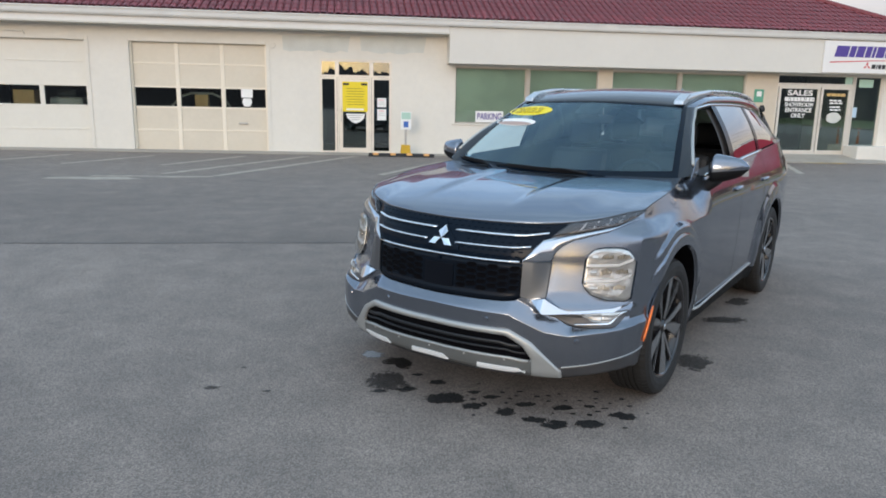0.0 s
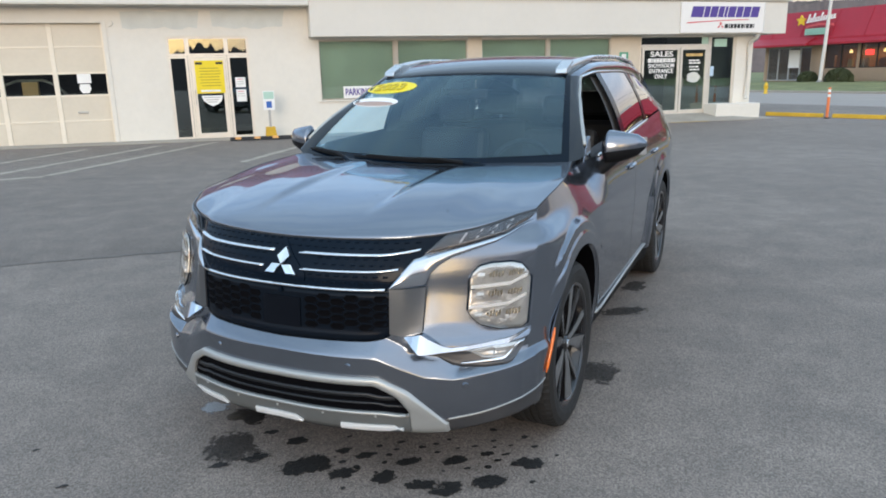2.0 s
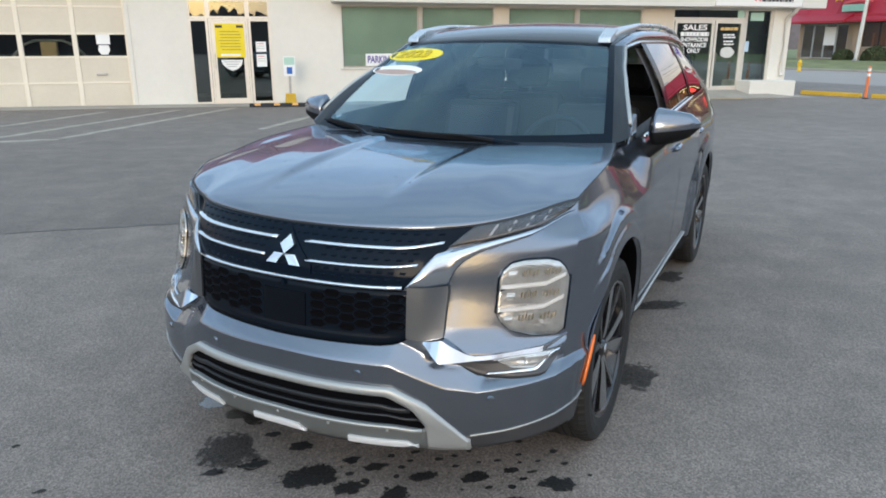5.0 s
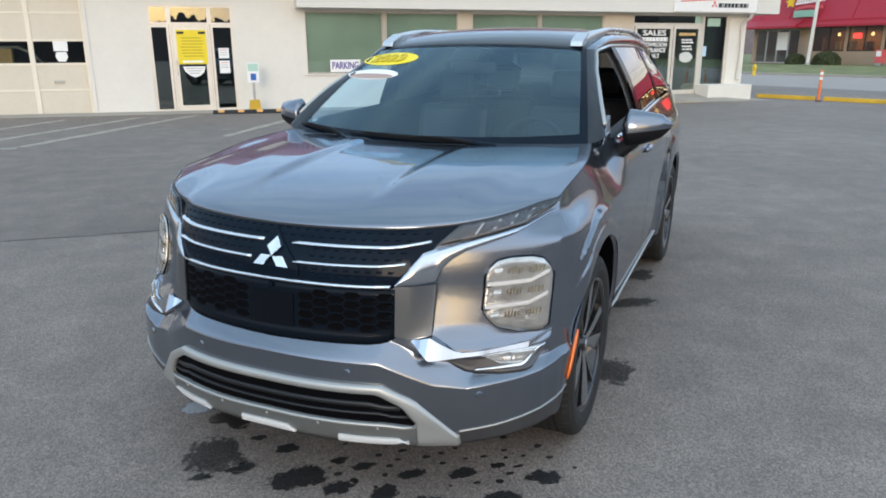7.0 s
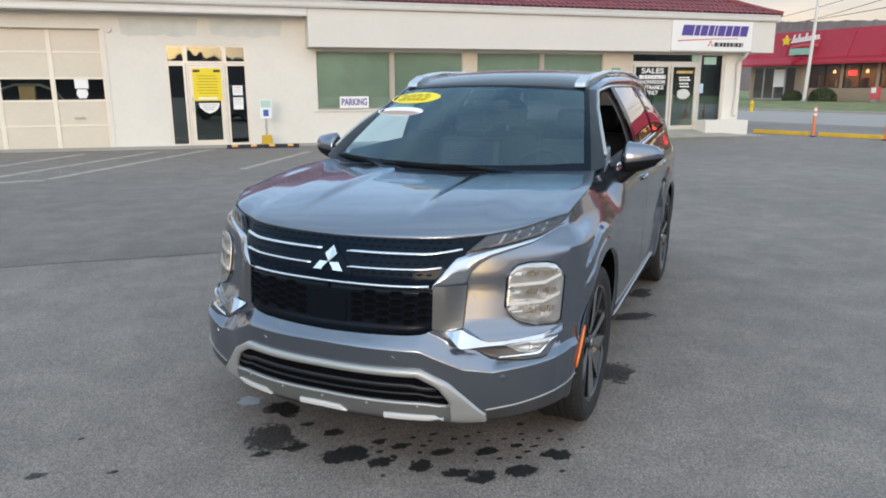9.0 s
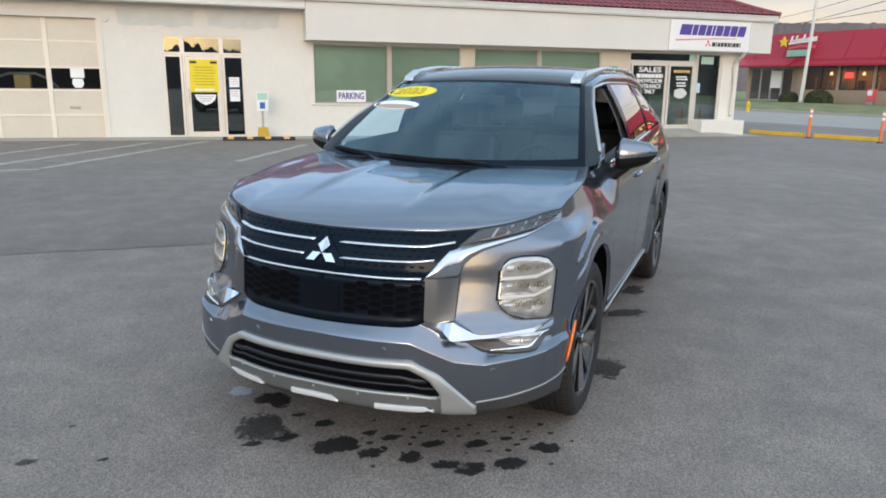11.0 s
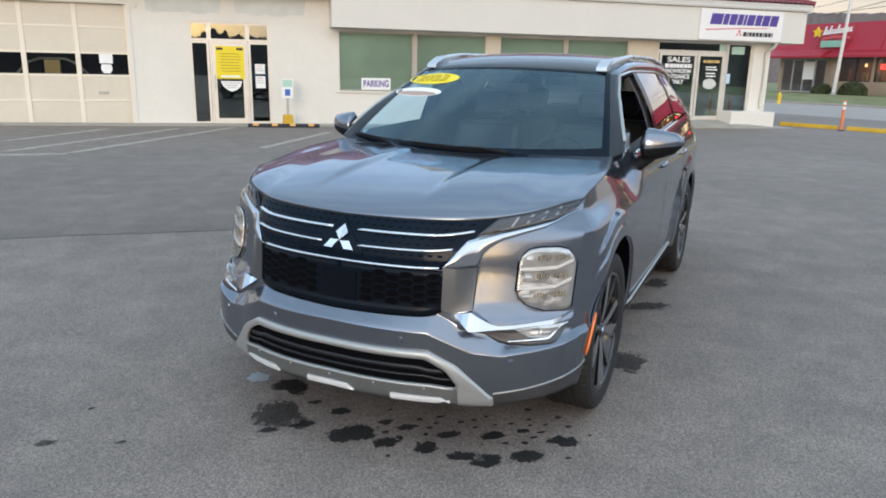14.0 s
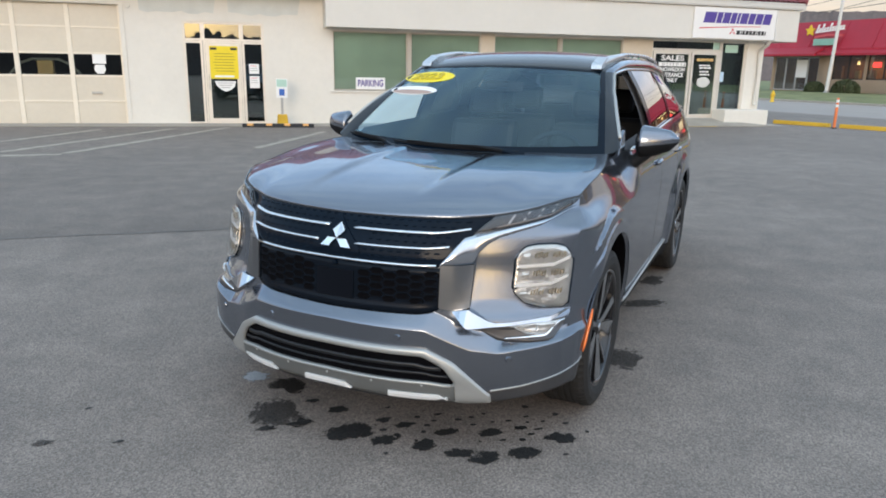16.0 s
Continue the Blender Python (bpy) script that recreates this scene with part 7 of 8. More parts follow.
# wheels
def wheel(y, s, turn):
    root = empty("wheel")
    root.parent = car
    root.matrix_local = Matrix.Translation((s * 0.812, y, HUB_Z)) @ Euler((0, radians(90 * s), 0)).to_matrix().to_4x4() @ Euler((0, 0, radians(turn))).to_matrix().to_4x4()
    W, R = 0.116, HUB_Z - 0.001
    prof = [(0.272, -W * 0.92), (0.305, -W), (0.335, -W), (0.356, -W * 0.9), (R - 0.002, -W * 0.70)]
    for g in (-0.045, -0.015, 0.015, 0.045):
        prof += [(R, g - 0.006), (R - 0.007, g - 0.004), (R - 0.007, g + 0.004), (R, g + 0.006)]
    prof += [(R - 0.002, W * 0.70), (0.356, W * 0.9), (0.335, W), (0.305, W), (0.282, W * 0.94), (0.272, W * 0.86)]
    part("tyre", lathe(prof, 72), M["tyre"], root, smooth=False)
    bm = bmesh.new()
    for k in range(72):
        a = 2 * math.pi * k / 72
        for sx in (-1, 1):
            q = [(R - 0.0005, sx * W * 0.52), (R - 0.0005, sx * W * 0.70), (0.357, sx * W * 0.885)]
            lo = [bm.verts.new((r * math.cos(a), r * math.sin(a), z)) for r, z in q]
            hi = [bm.verts.new((r * math.cos(a + 0.05), r * math.sin(a + 0.05), z)) for r, z in q]
            up = [bm.verts.new(((r + 0.003) * math.cos(a + 0.025), (r + 0.003) * math.sin(a + 0.025), z * 1.01)) for r, z in q]
            for i in range(2):
                bm.faces.new((lo[i], lo[i + 1], up[i + 1], up[i]))
                bm.faces.new((up[i], up[i + 1], hi[i + 1], hi[i]))
    tagged(part("tread_field", bm, M["tyre"], root), kind="stuff")
    rim = part("rim", lathe([(0.272, -W * 0.9), (0.264, -W * 0.8), (0.250, -0.06), (0.242, 0.03), (0.256, 0.085), (0.266, W * 0.86), (0.276, W * 0.90), (0.276, W * 0.84)], 60), M["rim_black"], root, "black and machined alloy rim", True)
    part("rim_edge", lathe([(0.258, 0.094), (0.266, W * 0.90), (0.273, W * 0.93), (0.275, W * 0.90)], 60), M["rim_black"], rim, smooth=True)
    part("brake_disc", lathe([(0.05, -0.02), (0.17, -0.02), (0.17, 0.0), (0.05, 0.0)], 40), M["galv"], root)
    part("hub", lathe([(0.0, 0.088), (0.026, 0.088), (0.032, 0.082), (0.034, 0.07), (0.07, 0.06), (0.075, 0.02)], 24), M["rim_black"], rim, smooth=True)
    part("hub_badge", lathe([(0.0, 0.0905), (0.016, 0.0900), (0.018, 0.088)], 12), M["chrome"], rim)
    def spoke(a_in, a_out, wi, wo, z_in, z_out, dep, twist):
        """A tapered arm from the hub to the rim, its face turned a little about its length."""
        bm = bmesh.new()
        rows = []
        for r in (0.040, 0.085, 0.135, 0.195, 0.261):
            t = (r - 0.040) / 0.221
            a, w, z = lerp(a_in, a_out, smooth(t)), lerp(wi, wo, t), lerp(z_in, z_out, t ** 0.7)
            pts = [(-w, z + twist * w), (w, z - twist * w), (w * 0.8, z - dep), (-w * 0.8, z - dep)]
            rows.append([bm.verts.new((r * math.cos(a) - q * math.sin(a), r * math.sin(a) + q * math.cos(a), h)) for q, h in pts])
        for ra, rb in zip(rows, rows[1:]):
            for i in range(4):
                bm.faces.new((ra[i], ra[(i + 1) % 4], rb[(i + 1) % 4], rb[i]))
        bm.faces.new(rows[0])
        bm.faces.new(rows[-1][::-1])
        bmesh.ops.recalc_face_normals(bm, faces=bm.faces)
        return bm

    for k in range(5):
        mid = 2 * math.pi * k / 5
        for side_k, broad in ((-1, True), (1, False)):
            a_in, a_out = mid + side_k * 0.20, mid + side_k * 0.30
            wo = 0.044 if broad else 0.024
            part("spoke", spoke(a_in, a_out, 0.015, wo, 0.074, 0.092, 0.050, 0.0), M["rim_black"], rim)
            part("spoke_face", spoke(a_in, a_out, 0.010, wo - 0.007, 0.0775, 0.0965, 0.004, 0.16 * side_k), M["rim_silver"], rim)
        pocket = bmesh.new()
        quad = [(0.208, -0.17), (0.208, 0.17), (0.262, 0.20), (0.262, -0.20)]
        lo = [pocket.verts.new((r * math.cos(mid + a), r * math.sin(mid + a), 0.078)) for r, a in quad]
        hi = [pocket.verts.new((r * math.cos(mid + a * 0.9), r * math.sin(mid + a * 0.9), 0.086)) for r, a in quad]
        pocket.faces.new(hi)
        for i in range(4):
            pocket.faces.new((lo[i], lo[(i + 1) % 4], hi[(i + 1) % 4], hi[i]))
        bmesh.ops.recalc_face_normals(pocket, faces=pocket.faces)
        part("spoke_web", pocket, M["rim_black"], rim)
    for k in range(5):
        a = 2 * math.pi * k / 5 + 0.3
        part("wheel_nut", lathe([(0.0, 0.066), (0.009, 0.066), (0.011, 0.052)], 6), M["chrome"], rim).location = (0.054 * math.cos(a), 0.054 * math.sin(a), 0)


for y in (FH - 0.035, RH):
    for s in (1, -1):
        wheel(y, s, 17 if s > 0 else 40)

# underbody
bm = box(-0.50, 0.50, -0.72, 3.58, 0.22, 0.36)
box(-0.82, 0.82, 0.44, 2.10, 0.23, 0.36, 0, bm)
part("underbody", bm, M["trim_black"], car)
part("firewall", box(-0.78, 0.78, 0.10, 0.14, 0.36, 1.05), M["cabin"], car)
part("engine_cover", box(-0.50, 0.50, -0.60, 0.10, 0.36, 0.84), M["trim_black"], car)

# cabin
def dash(u, v):
    x = lerp(-0.78, 0.78, u)
    a = v * math.pi * 0.72
    return Vector((x, 0.36 + 0.34 * math.sin(a * 0.9) , 1.055 - 0.10 * v * v + 0.020 * math.sin(a) + 0.012 * math.exp(-((x - 0.36) / 0.18) ** 2)))


part("dashboard", grid_surface(dash, 24, 10), M["cabin"], car, smooth=True)
part("dash_front", box(-0.78, 0.78, 0.66, 0.70, 0.55, 0.98, 0.01), M["cabin"], car)
wheel_c = Vector((0.37, 0.80, 1.00))
ring = [wheel_c + Vector((0.185 * math.cos(a), 0.07 * math.sin(a), 0.17 * math.sin(a))) for a in [2 * math.pi * i / 28 for i in range(29)]]
sw = part("steering_wheel", tube(ring, 0.015, 8), M["cabin"], car, "dark leather steering wheel", True)
part("steering_hub", box(0.28, 0.46, 0.77, 0.81, 0.94, 1.04, 0.02), M["cabin"], sw)


def car_seat(x, y):
    root = empty("seat")
    root.parent = car
    root.location = (x, y, 0)
    part("cushion", box(-0.25, 0.25, -0.28, 0.26, 0.40, 0.62, 0.05), M["seat"], root)
    bm = box(-0.25, 0.25, 0, 0.14, 0, 0.64, 0.05)
    bm.transform(pose(0, 0.22, 0.58, -14, 0, 0))
    part("backrest", bm, M["seat"], root)
    bm = box(-0.13, 0.13, 0, 0.10, 0, 0.18, 0.04)
    bm.transform(pose(0, 0.39, 1.235, -10, 0, 0))
    part("headrest", bm, M["seat"], root)


for x in (0.38, -0.38):
    car_seat(x, 1.18)
    car_seat(x, 2.10)
part("inner_mirror", box(-0.12, 0.12, 0.93, 0.955, 1.40, 1.46, 0.01), M["cabin_grey"], car, "rear-view mirror behind the windscreen")
bm = prism([(-0.075, 0.0), (0.075, 0.0), (0.035, 0.075), (-0.035, 0.075)], 0.03, "y", 0.0, 0.006)
bm.transform(Matrix.Translation(screen(0, 0.83) + Vector((0, 0.03, -0.03))) @ Euler((radians(-58), 0, 0)).to_matrix().to_4x4())
part("camera_housing", bm, M["cabin_grey"], car, "grey housing at the head of the windscreen")
part("headliner", grid_surface(lambda u, v: Vector((lerp(-0.60, 0.60, u), lerp(0.98, 3.42, v), roof_z0(lerp(0.98, 3.42, v)) - 0.035)), 6, 10), M["cabin"], car)
both(lambda s: part("door_card", side_cols(FD, 2.33, lambda y: 0.36, lambda y: belt(y) + 0.030, 10, 6, -0.035, None, s), M["cabin"], car))

# year sticker and lower oval on the screen
def screen_disc(uc, vc, ru, rv, lift):
    bm = bmesh.new()
    rim = []
    for i in range(40):
        a = 2 * math.pi * i / 40
        rim.append(bm.verts.new(screen(uc + ru * math.cos(a), vc + rv * math.sin(a)) + Vector((0, -lift * 0.55, lift * 0.83))))
    c = bm.verts.new(screen(uc, vc) + Vector((0, -lift * 0.55, lift * 0.83)))
    for i in range(40):
        bm.faces.new((c, rim[i], rim[(i + 1) % 40]))
    bmesh.ops.recalc_face_normals(bm, faces=bm.faces)
    return bm


part("year_sticker", screen_disc(-0.722, 0.826, 0.30, 0.085, 0.002), M["sticker"], ws, "yellow oval year sticker")
part("white_sticker", screen_disc(-0.752, 0.626, 0.27, 0.062, 0.002), M["white"], ws, "white oval sticker")
part("sticker_band", screen_disc(-0.752, 0.604, 0.235, 0.030, 0.003), M["faded_brown"], ws, "faded red band")
p0, px, pv = screen(-0.722, 0.826), screen(-0.607, 0.826), screen(-0.722, 0.881)
ex = (px - p0).normalized()
ez = ex.cross((pv - p0).normalized()).normalized()
ey = ez.cross(ex)
fm = Matrix((ex, ey, ez)).transposed().to_4x4()
fm.translation = p0 + ez * 0.006
lettering("year_figures", "2023", 0.100, fm, M["sticker_ink"], ws, 0.225)


# the upper front corners are drawn in and back
TUCKED = ("front_bumper", "upper_lamp", "lamp_cell", "lamp_edge", "lamp_light_guide", "lamp_lens", "chrome_bracket", "hood", "hood_seam", "front_wing")
for ob in car.children_recursive:
    if ob.type == "MESH" and ob.name.split(".")[0] in TUCKED:
        for v in ob.data.vertices:
            w = smooth((abs(v.co.x) - 0.66) / 0.22) * smooth((v.co.z - 0.90) / 0.10) * smooth((0.1 - v.co.y) / 0.5)
            v.co += Vector((-math.copysign(0.034, v.co.x), 0.045, -0.010)) * w


# ---- beyond the street ----
rest = empty("restaurant", street_frame(14.6, 0.5))
tagged(rest, "red-roofed restaurant with tan walls and dark windows", "restaurant")
A0, A1, AJ = -16.2, 8.0, -10.6


def rpart(name, bm, mat, label=""):
    return part(name, bm, mat, rest, label)


rpart("wall", wall_with_holes(AJ, A1, 0.0, 3.6, [(AJ + 0.9 + i * 3.15, AJ + 3.8 + i * 3.15, 1.15, 3.2) for i in range(5)], 0.0, 0.3), M["restaurant_wall"])
rpart("wall", wall_with_holes(A0, AJ - 0.01, 0.0, 3.6, [(A0 + 0.3, AJ - 0.7, 0.1, 3.1)], 0.3, 0.6), M["restaurant_wall"])
rpart("wall", box(A0, A1, 12.0, 12.3, 0, 3.6), M["restaurant_wall"])
rpart("wall", box(A0, A0 + 0.3, 0.6, 12.0, 0, 3.6), M["restaurant_wall"])
rpart("inner_wall", box(A0 + 0.3, A1 - 0.3, 4.0, 4.1, 0, 3.6), M["booth"])
for i in range(5):
    x = AJ + 0.9 + i * 3.15
    bm = wall_with_holes(x, x + 2.9, 1.15, 3.2, [(x + 0.08, x + 1.4, 1.23, 3.12), (x + 1.5, x + 2.82, 1.23, 3.12)], 0.08, 0.16)
    w = rpart("window", bm, M["black"])
    part("pane", box(x + 0.05, x + 2.85, 0.11, 0.12, 1.2, 3.15), M["pane"], w)
n = 4
for i in range(n):
    x = A0 + 0.3 + i * (AJ - 0.7 - A0 - 0.3) / n
    x1 = x + (AJ - 0.7 - A0 - 0.3) / n
    w = rpart("door", wall_with_holes(x, x1, 0.1, 3.1, [(x + 0.08, x1 - 0.08, 0.2, 3.0)], 0.38, 0.46), M["galv"])
    part("pane", box(x + 0.06, x1 - 0.06, 0.41, 0.42, 0.2, 3.0), M["pane"], w)
rpart("poster", box(A0 + 2.6, A0 + 3.7, 0.33, 0.36, 1.25, 2.85), M["white"], "white poster on the restaurant door")


def mansard(x0, x1, y0, z0, z1, run):
    bm = bmesh.new()
    prof = [(y0, z0), (y0 - 0.25, z0 - 0.02), (y0 - 0.25, z0 + 0.16), (y0 + run, z1), (y0 + run + 0.3, z1), (y0 + run + 0.3, z0)]
    a = [bm.verts.new((x0, y, z)) for y, z in prof]
    b = [bm.verts.new((x1, y, z)) for y, z in prof]
    for i in range(len(prof)):
        bm.faces.new((a[i], a[(i + 1) % 6], b[(i + 1) % 6], b[i]))
    bm.faces.new(a)
    bm.faces.new(b[::-1])
    bmesh.ops.recalc_face_normals(bm, faces=bm.faces)
    return bm


rpart("awning", mansard(AJ + 0.02, A1 + 0.5, -1.0, 3.18, 3.75, 0.95), M["restaurant_red"])
rpart("roof", mansard(A0 - 0.4, A1 + 0.6, -0.1, 3.65, 6.2, 0.9), M["restaurant_red"])
rpart("awning", mansard(A0 - 0.5, AJ, -1.3, 3.15, 4.0, 1.15), M["restaurant_red"])
rpart("roof_deck", box(A0, A1, 1.0, 12.3, 5.6, 5.7), M["restaurant_wall"])
rpart("roof_unit", box(-5.3, -2.4, 4.0, 6.0, 5.7, 7.1, 0.05), M["gutter"], "grey rooftop air unit")
for i in range(8):
    x = A0 + 1.0 + i * 3.0
    rpart("seam", prism([(-0.36, 3.83), (-0.39, 3.86), (0.78, 6.22), (0.80, 6.18)], 0.04, "x", x), M["restaurant_red"])
# roof sign: star, script band, lower green panel as plain shapes
star = [(0.50 * (1 if k % 2 == 0 else 0.5) * math.sin(k * math.pi / 5) - 12.05, 0.50 * (1 if k % 2 == 0 else 0.5) * math.cos(k * math.pi / 5) + 5.35) for k in range(10)]
rpart("sign_star", prism(star, 0.15, "y", -0.55), M["star_yellow"], "yellow star sign")
# the script drawn as plain slanted white strokes on a joining line
for i in range(11):
    x, h = -11.45 + i * 0.245, (0.72 if i in (0, 2, 5) else 0.40)
    rpart("sign_stroke", prism([(x, 5.12 + 0.02 * i), (x + 0.11, 5.12 + 0.02 * i), (x + 0.11 + 0.3 * h, 5.12 + 0.02 * i + h), (x + 0.3 * h, 5.12 + 0.02 * i + h)], 0.12, "y", -0.60), M["white"])
rpart("sign_stroke", prism([(-11.5, 5.10), (-8.75, 5.34), (-8.75, 5.44), (-11.5, 5.22)], 0.10, "y", -0.59), M["white"], "white script line")
rpart("sign_swash", prism([(-11.5, 4.85), (-10.3, 5.05), (-8.9, 4.95), (-8.9, 4.75), (-10.3, 4.85), (-11.5, 4.68)], 0.14, "y", -0.60), M["red_vinyl"])
rpart("sign_panel", box(-11.55, -9.35, -0.62, -0.48, 4.05, 4.62, 0.03), M["panel_green"], "pale green sign panel")
rpart("neon_sign", box(-6.25, -5.55, 0.3, 0.34, 2.20, 2.62, 0.05), M["neon"], "glowing red neon sign behind the window")
for i, x in enumerate((-8.4, -5.6, -4.3, -2.6, -1.2, 1.5, 4.4)):
    rpart("lamp", lathe([(0.02, 2.75), (0.10, 2.66), (0.14, 2.45), (0.02, 2.42)], 10), M["warm_lamp"]).location = (x, 1.6 + 0.3 * (i % 2), 0)


def bush(x, y, w, h, seed):
    """A clipped hedge of many small leaf clumps."""
    random.seed(seed)
    root = empty("bush", street_frame(0.0, 0.0) @ Matrix.Translation((x, y, 0.48)))
    tagged(root, "round clipped green hedge bush on the lawn", "bush", "bushes by the restaurant")
    bm = bmesh.new()
    for k in range(2600):
        a, e = random.uniform(0, 2 * math.pi), random.uniform(-0.2, 1)
        r = random.uniform(0.80, 1.03)
        p = Vector((w / 2 * r * math.cos(a) * math.sqrt(max(0, 1 - max(e, 0) ** 2.5)), 0.8 * w / 2 * r * math.sin(a) * math.sqrt(max(0, 1 - max(e, 0) ** 2.5)), max(0.03, h * (0.12 + 0.88 * e) * r)))
        s = random.uniform(0.04, 0.09)
        d1 = Vector((random.uniform(-1, 1), random.uniform(-1, 1), random.uniform(-1, 1))).normalized()
        d2 = d1.orthogonal().normalized()
        bm.faces.new([bm.verts.new(p + s * q) for q in (d1, d2, -d1, -d2)])
    part("leaves", bm, M["bush"], root)
    part("stem", tube([(0, 0, 0), (0.02, 0, h * 0.6)], [0.06, 0.03]), M["woods"], root)
    return root


bush(-10.2, 13.2, 1.75, 0.95, 1)
bush(-6.85, 12.6, 2.3, 1.15, 2)

pole = empty("flag_pole", street_frame(0.0, 0.0) @ Matrix.Translation((-8.15, 12.0, 0.5)))
tagged(pole, "tall white painted pole standing on the lawn", "pole")
part("shaft", tube([(0, 0, 0), (0.25, 0, 6), (0.45, 0, 14)], [0.16, 0.13, 0.10], 12), M["gutter"], pole)
part("base_collar", lathe([(0.30, 0), (0.30, 0.06), (0.18, 0.12), (0.17, 0.2)], 14), M["galv"], pole)


def hydrant(m):
    root = empty("fire_hydrant", m)
    tagged(root, "yellow cast-iron fire hydrant on the verge", "hydrant")
    part("barrel", lathe([(0.16, 0), (0.16, 0.05), (0.11, 0.07), (0.11, 0.5), (0.14, 0.52), (0.14, 0.56), (0.11, 0.58)], 16), M["hydrant"], root, smooth=True)
    part("bonnet", lathe([(0.12, 0.58), (0.12, 0.63), (0.10, 0.70), (0.05, 0.75), (0.03, 0.76), (0.03, 0.81), (0.0, 0.81)], 16), M["hydrant"], root, smooth=True)
    for a in (0, 90, 180):
        p = part("outlet_cap", lathe([(0.0, 0.10), (0.055, 0.10), (0.055, 0.17), (0.03, 0.18), (0.0, 0.2)], 10), M["hydrant"], root)
        p.matrix_local = pose(0, 0, 0.43, 0, 90, a)
    return root


hydrant(pose(35.6, 37.2, 0.0))

# red drop box at the kerb
bx = empty("drop_box", street_frame(0.0, 0.0) @ Matrix.Translation((-2.3, 12.5, 0.5)))
tagged(bx, "red metal news box on the verge", "box")
part("body", box(-0.3, 0.3, -0.25, 0.25, 0.25, 1.25, 0.04), M["red_vinyl"], bx)
part("window", box(-0.2, 0.2, -0.27, -0.255, 0.75, 1.15, 0.005), M["white"], bx)
part("plinth", box(-0.22, 0.22, -0.2, 0.2, 0.0, 0.25), M["galv"], bx)

# distant wooded ridge
bm = bmesh.new()
random.seed(12)
n = 1500
lo, hi = [], []
for i in range(n + 1):
    a = math.pi * 2 * i / n
    r = 420
    h = 24 + 14 * max(0.0, math.cos(a - 0.75)) ** 2 + 2.5 * noise.noise(Vector((3 * math.cos(a), 3 * math.sin(a), 0.3))) + 1.7 * abs(noise.noise(Vector((70 * math.cos(a), 70 * math.sin(a), 1.7)))) + random.uniform(0, 0.9)
    h *= lerp(0.66, 1.0, smooth((math.sin(a) + 0.3) / 0.5))
    lo.append(bm.verts.new((r * math.cos(a), r * math.sin(a), -2)))
    hi.append(bm.verts.new(((r + 40) * math.cos(a), (r + 40) * math.sin(a), h)))
for i in range(n):
    bm.faces.new((lo[i], lo[i + 1], hi[i + 1], hi[i]))
tagged(mesh_ob("backdrop", bm, M["woods"]), "distant ridge of bare winter woods", "backdrop", kind="structure")

# booths and dividers inside the dining room
random.seed(31)
for i in range(12):
    x = -9.6 + i * 1.35 + random.uniform(-0.2, 0.2)
    rpart("booth", box(x, x + random.uniform(0.35, 0.7), 0.9, 1.2, 0.6, random.uniform(1.8, 3.0), 0.03), (M["booth"], M["cardboard"], M["restaurant_wall"])[i % 3])

# the dining room's ceiling lamps
for u in (-7.5, -1.0):
    ld = bpy.data.lights.new("dining_light", "AREA")
    ld.energy, ld.color, ld.shape, ld.size, ld.size_y = 130.0, (1.0, 0.66, 0.36), "RECTANGLE", 5.0, 1.6
    lo = new("dining_light", ld)
    lo.matrix_world = street_frame(14.6, 0.5) @ Matrix.Translation((u, 2.6, 3.0))

# overhead utility wires crossing above the street
for p, q in (((74.0, 76.5, 9.7), (44.0, 35.7, 7.5)), ((73.8, 76.5, 10.9), (43.9, 35.7, 8.3)), ((75.3, 78.0, 10.3), (44.1, 35.65, 7.0))):
    a, b = Vector(p), Vector(q)
    pts = [a.lerp(b, -0.5 + 0.14 * i) - Vector((0, 0, 0.5 * math.sin(math.pi * (0.14 * i) / 2.1))) + Vector((0, 0, 0.35)) for i in range(16)]
    w = mesh_ob("overhead_wire", tube(pts, 0.025, 5), M["black"])
    tagged(w, "black overhead utility wire above the street", "wire", "overhead wires", "structure")

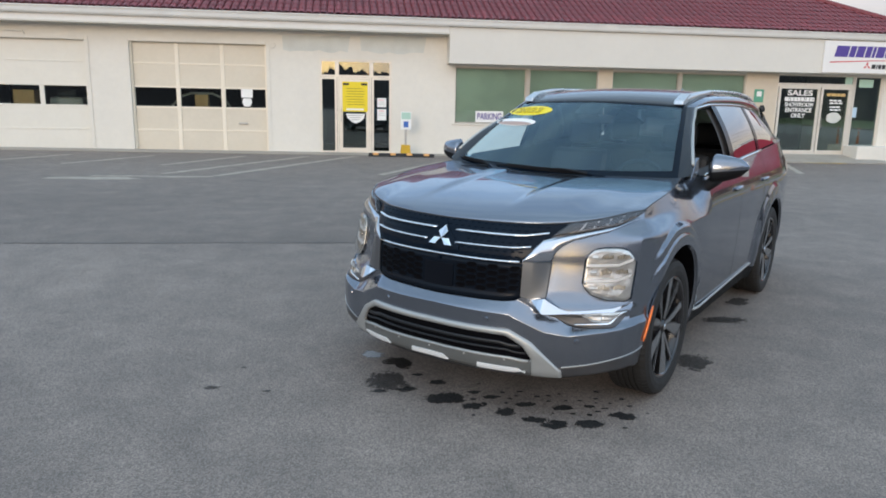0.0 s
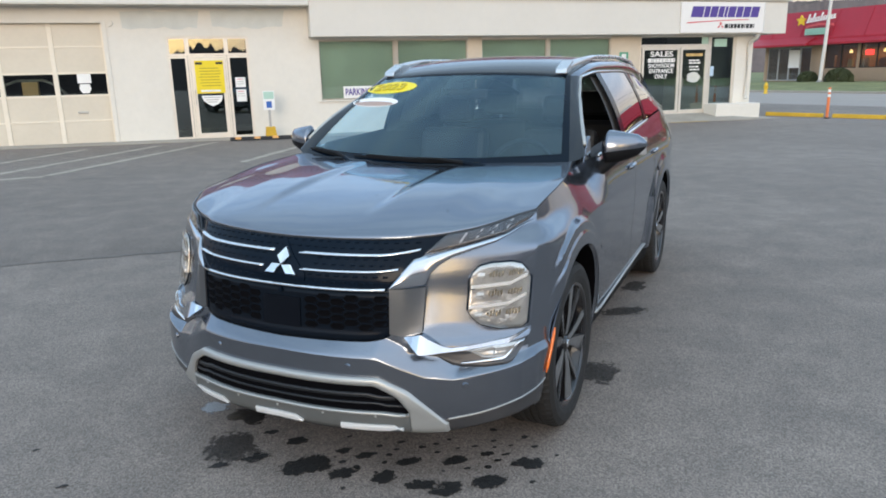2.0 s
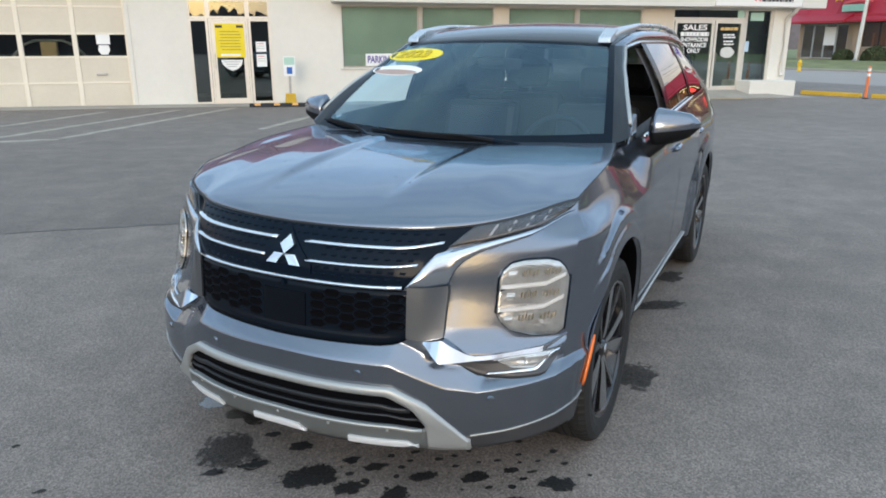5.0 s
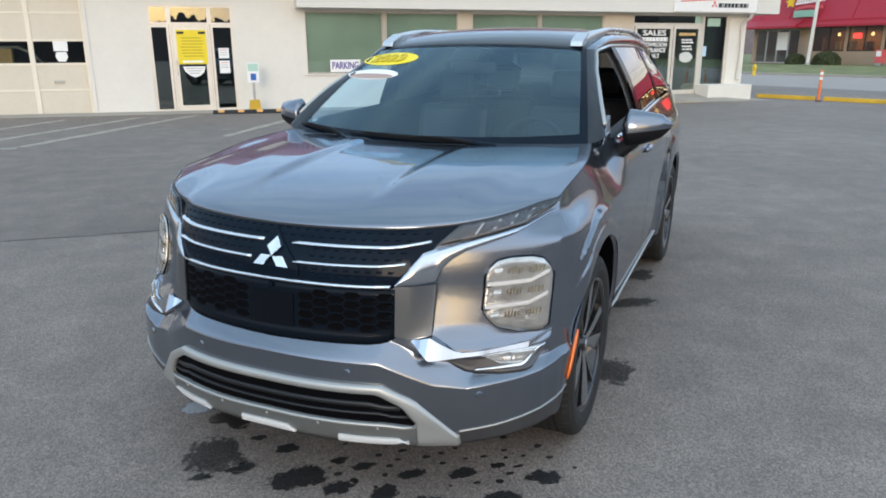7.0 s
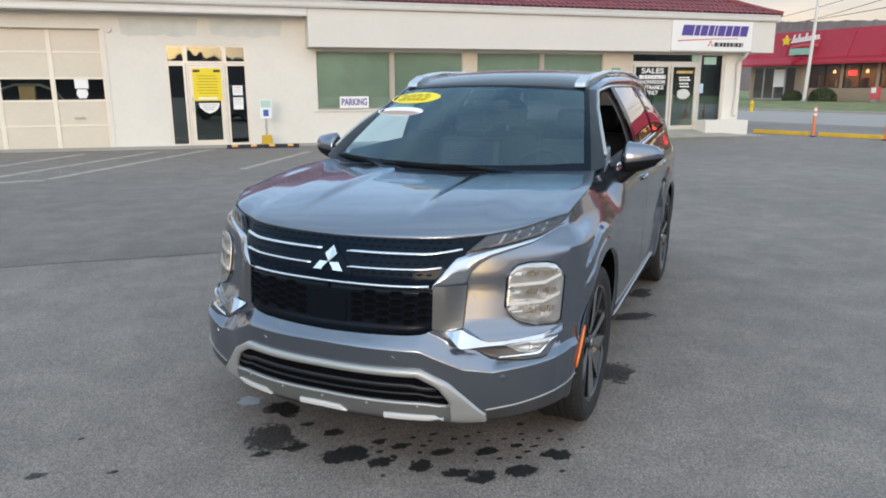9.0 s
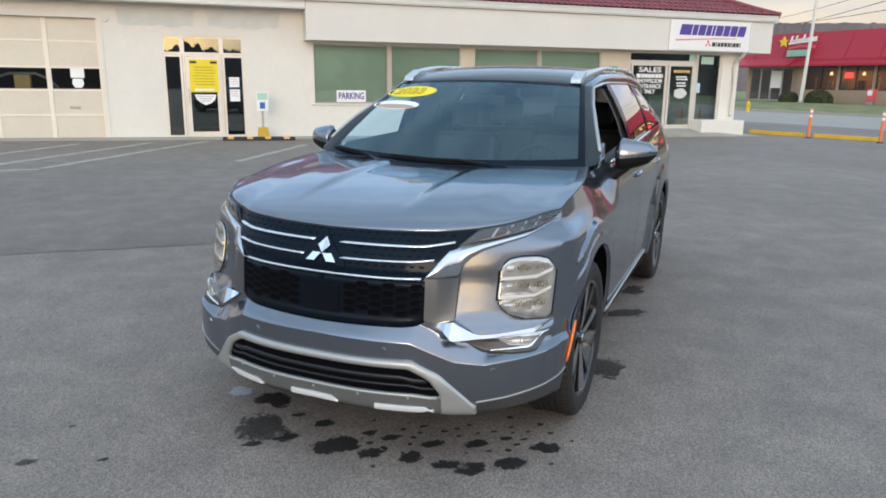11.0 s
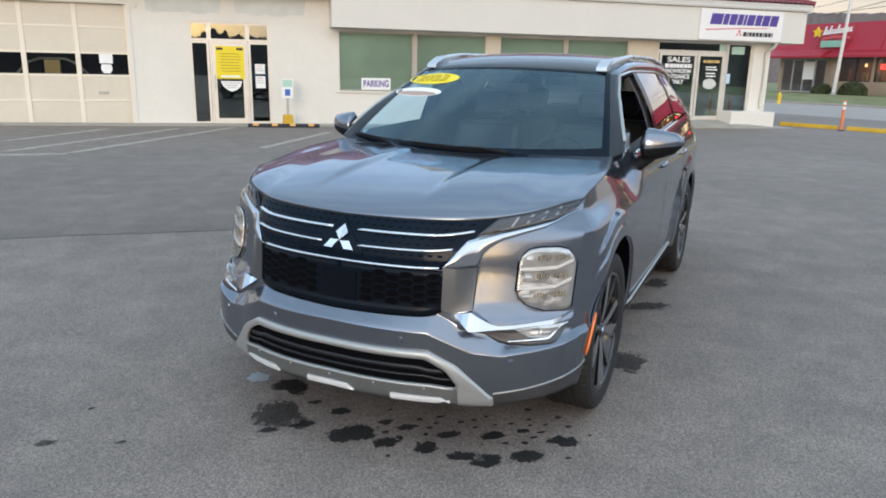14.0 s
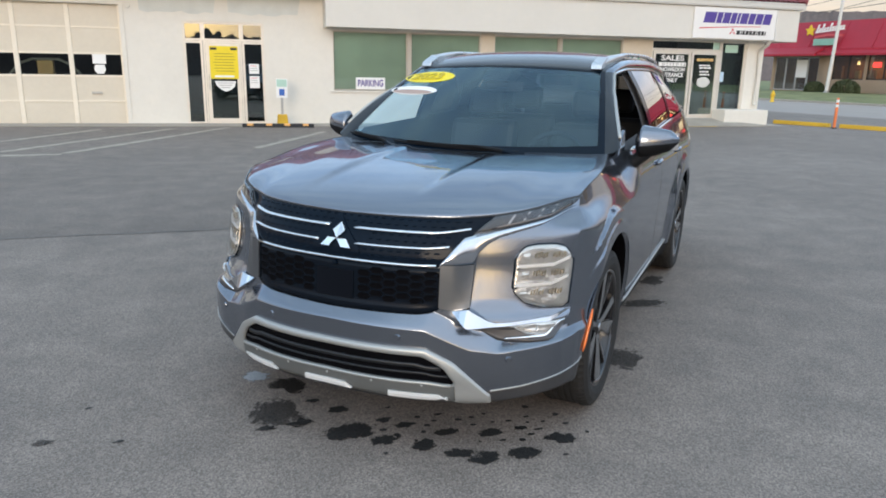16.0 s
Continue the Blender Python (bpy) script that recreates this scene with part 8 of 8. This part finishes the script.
# unseen dark belt of bare trees, added far behind the lot to shape reflections
bm = bmesh.new()
random.seed(77)
lo, hi = [], []
n = 900
for i in range(n + 1):
    a = lerp(math.pi * 1.02, math.pi * 1.98, i / n)
    r = 95
    h = 6.9 + 1.3 * noise.noise(Vector((i * 0.05, 2.0, 0.0))) + 1.6 * noise.noise(Vector((i * 0.21, 5.0, 0.0))) + 0.8 * noise.noise(Vector((i * 0.8, 9.0, 0.0))) + random.uniform(-0.3, 0.3)
    h += 5.0 * smooth((r * math.cos(a) - 9) / 7)
    lo.append(bm.verts.new((r * math.cos(a), r * math.sin(a), -0.5)))
    hi.append(bm.verts.new(((r + 3) * math.cos(a), (r + 3) * math.sin(a), h)))
for i in range(n):
    bm.faces.new((lo[i], lo[i + 1], hi[i + 1], hi[i]))
tagged(mesh_ob("backdrop", bm, M["woods"]), "unseen belt of bare trees added behind the lot for reflections", "backdrop", kind="structure")


# ---- roof tiles: real barrel tiles, the nearest courses as single pieces ----
COURSES = [0.0, 0.36, 0.72, 1.08, 1.44, 1.80, 2.16, 2.52, 2.88, 3.24, 3.60]
tile_meshes = [tile_piece(a - 0.02, b + 0.05) for a, b in zip(COURSES, COURSES[1:])]
count = 0
bulk = []
for row, me in enumerate(tile_meshes):
    x = -15.0
    while x < RX1 - 0.15 - COURSES[row]:
        if row < 2 and x > -13.0 and count < 300:
            t = new("tile", me)
            t.parent = roof
            t.matrix_local = Matrix.Translation((x, EAVE_Y, EAVE_Z))
            count += 1
        else:
            bulk.append((row, x))
        x += 0.20
verts, faces = [], []
for row, x in bulk:
    me = tile_meshes[row]
    base = len(verts)
    verts += [(v.co.x + x, v.co.y + EAVE_Y, v.co.z + EAVE_Z) for v in me.vertices]
    faces += [[base + i for i in p.vertices] for p in me.polygons]
me = bpy.data.meshes.new("tile_field")
me.from_pydata(verts, [], faces)
me.materials.append(M["roof_red"])
me.polygons.foreach_set("use_smooth", [True] * len(me.polygons))
field = new("tile_field", me)
field.parent = roof
tagged(field, kind="stuff")
part("hip_ridge", tube([(RX1 - d, EAVE_Y + d, EAVE_Z + roof_z(d) + 0.03) for d in [HALF * i / 20 for i in range(21)]], 0.10, 8), M["roof_red"], roof)
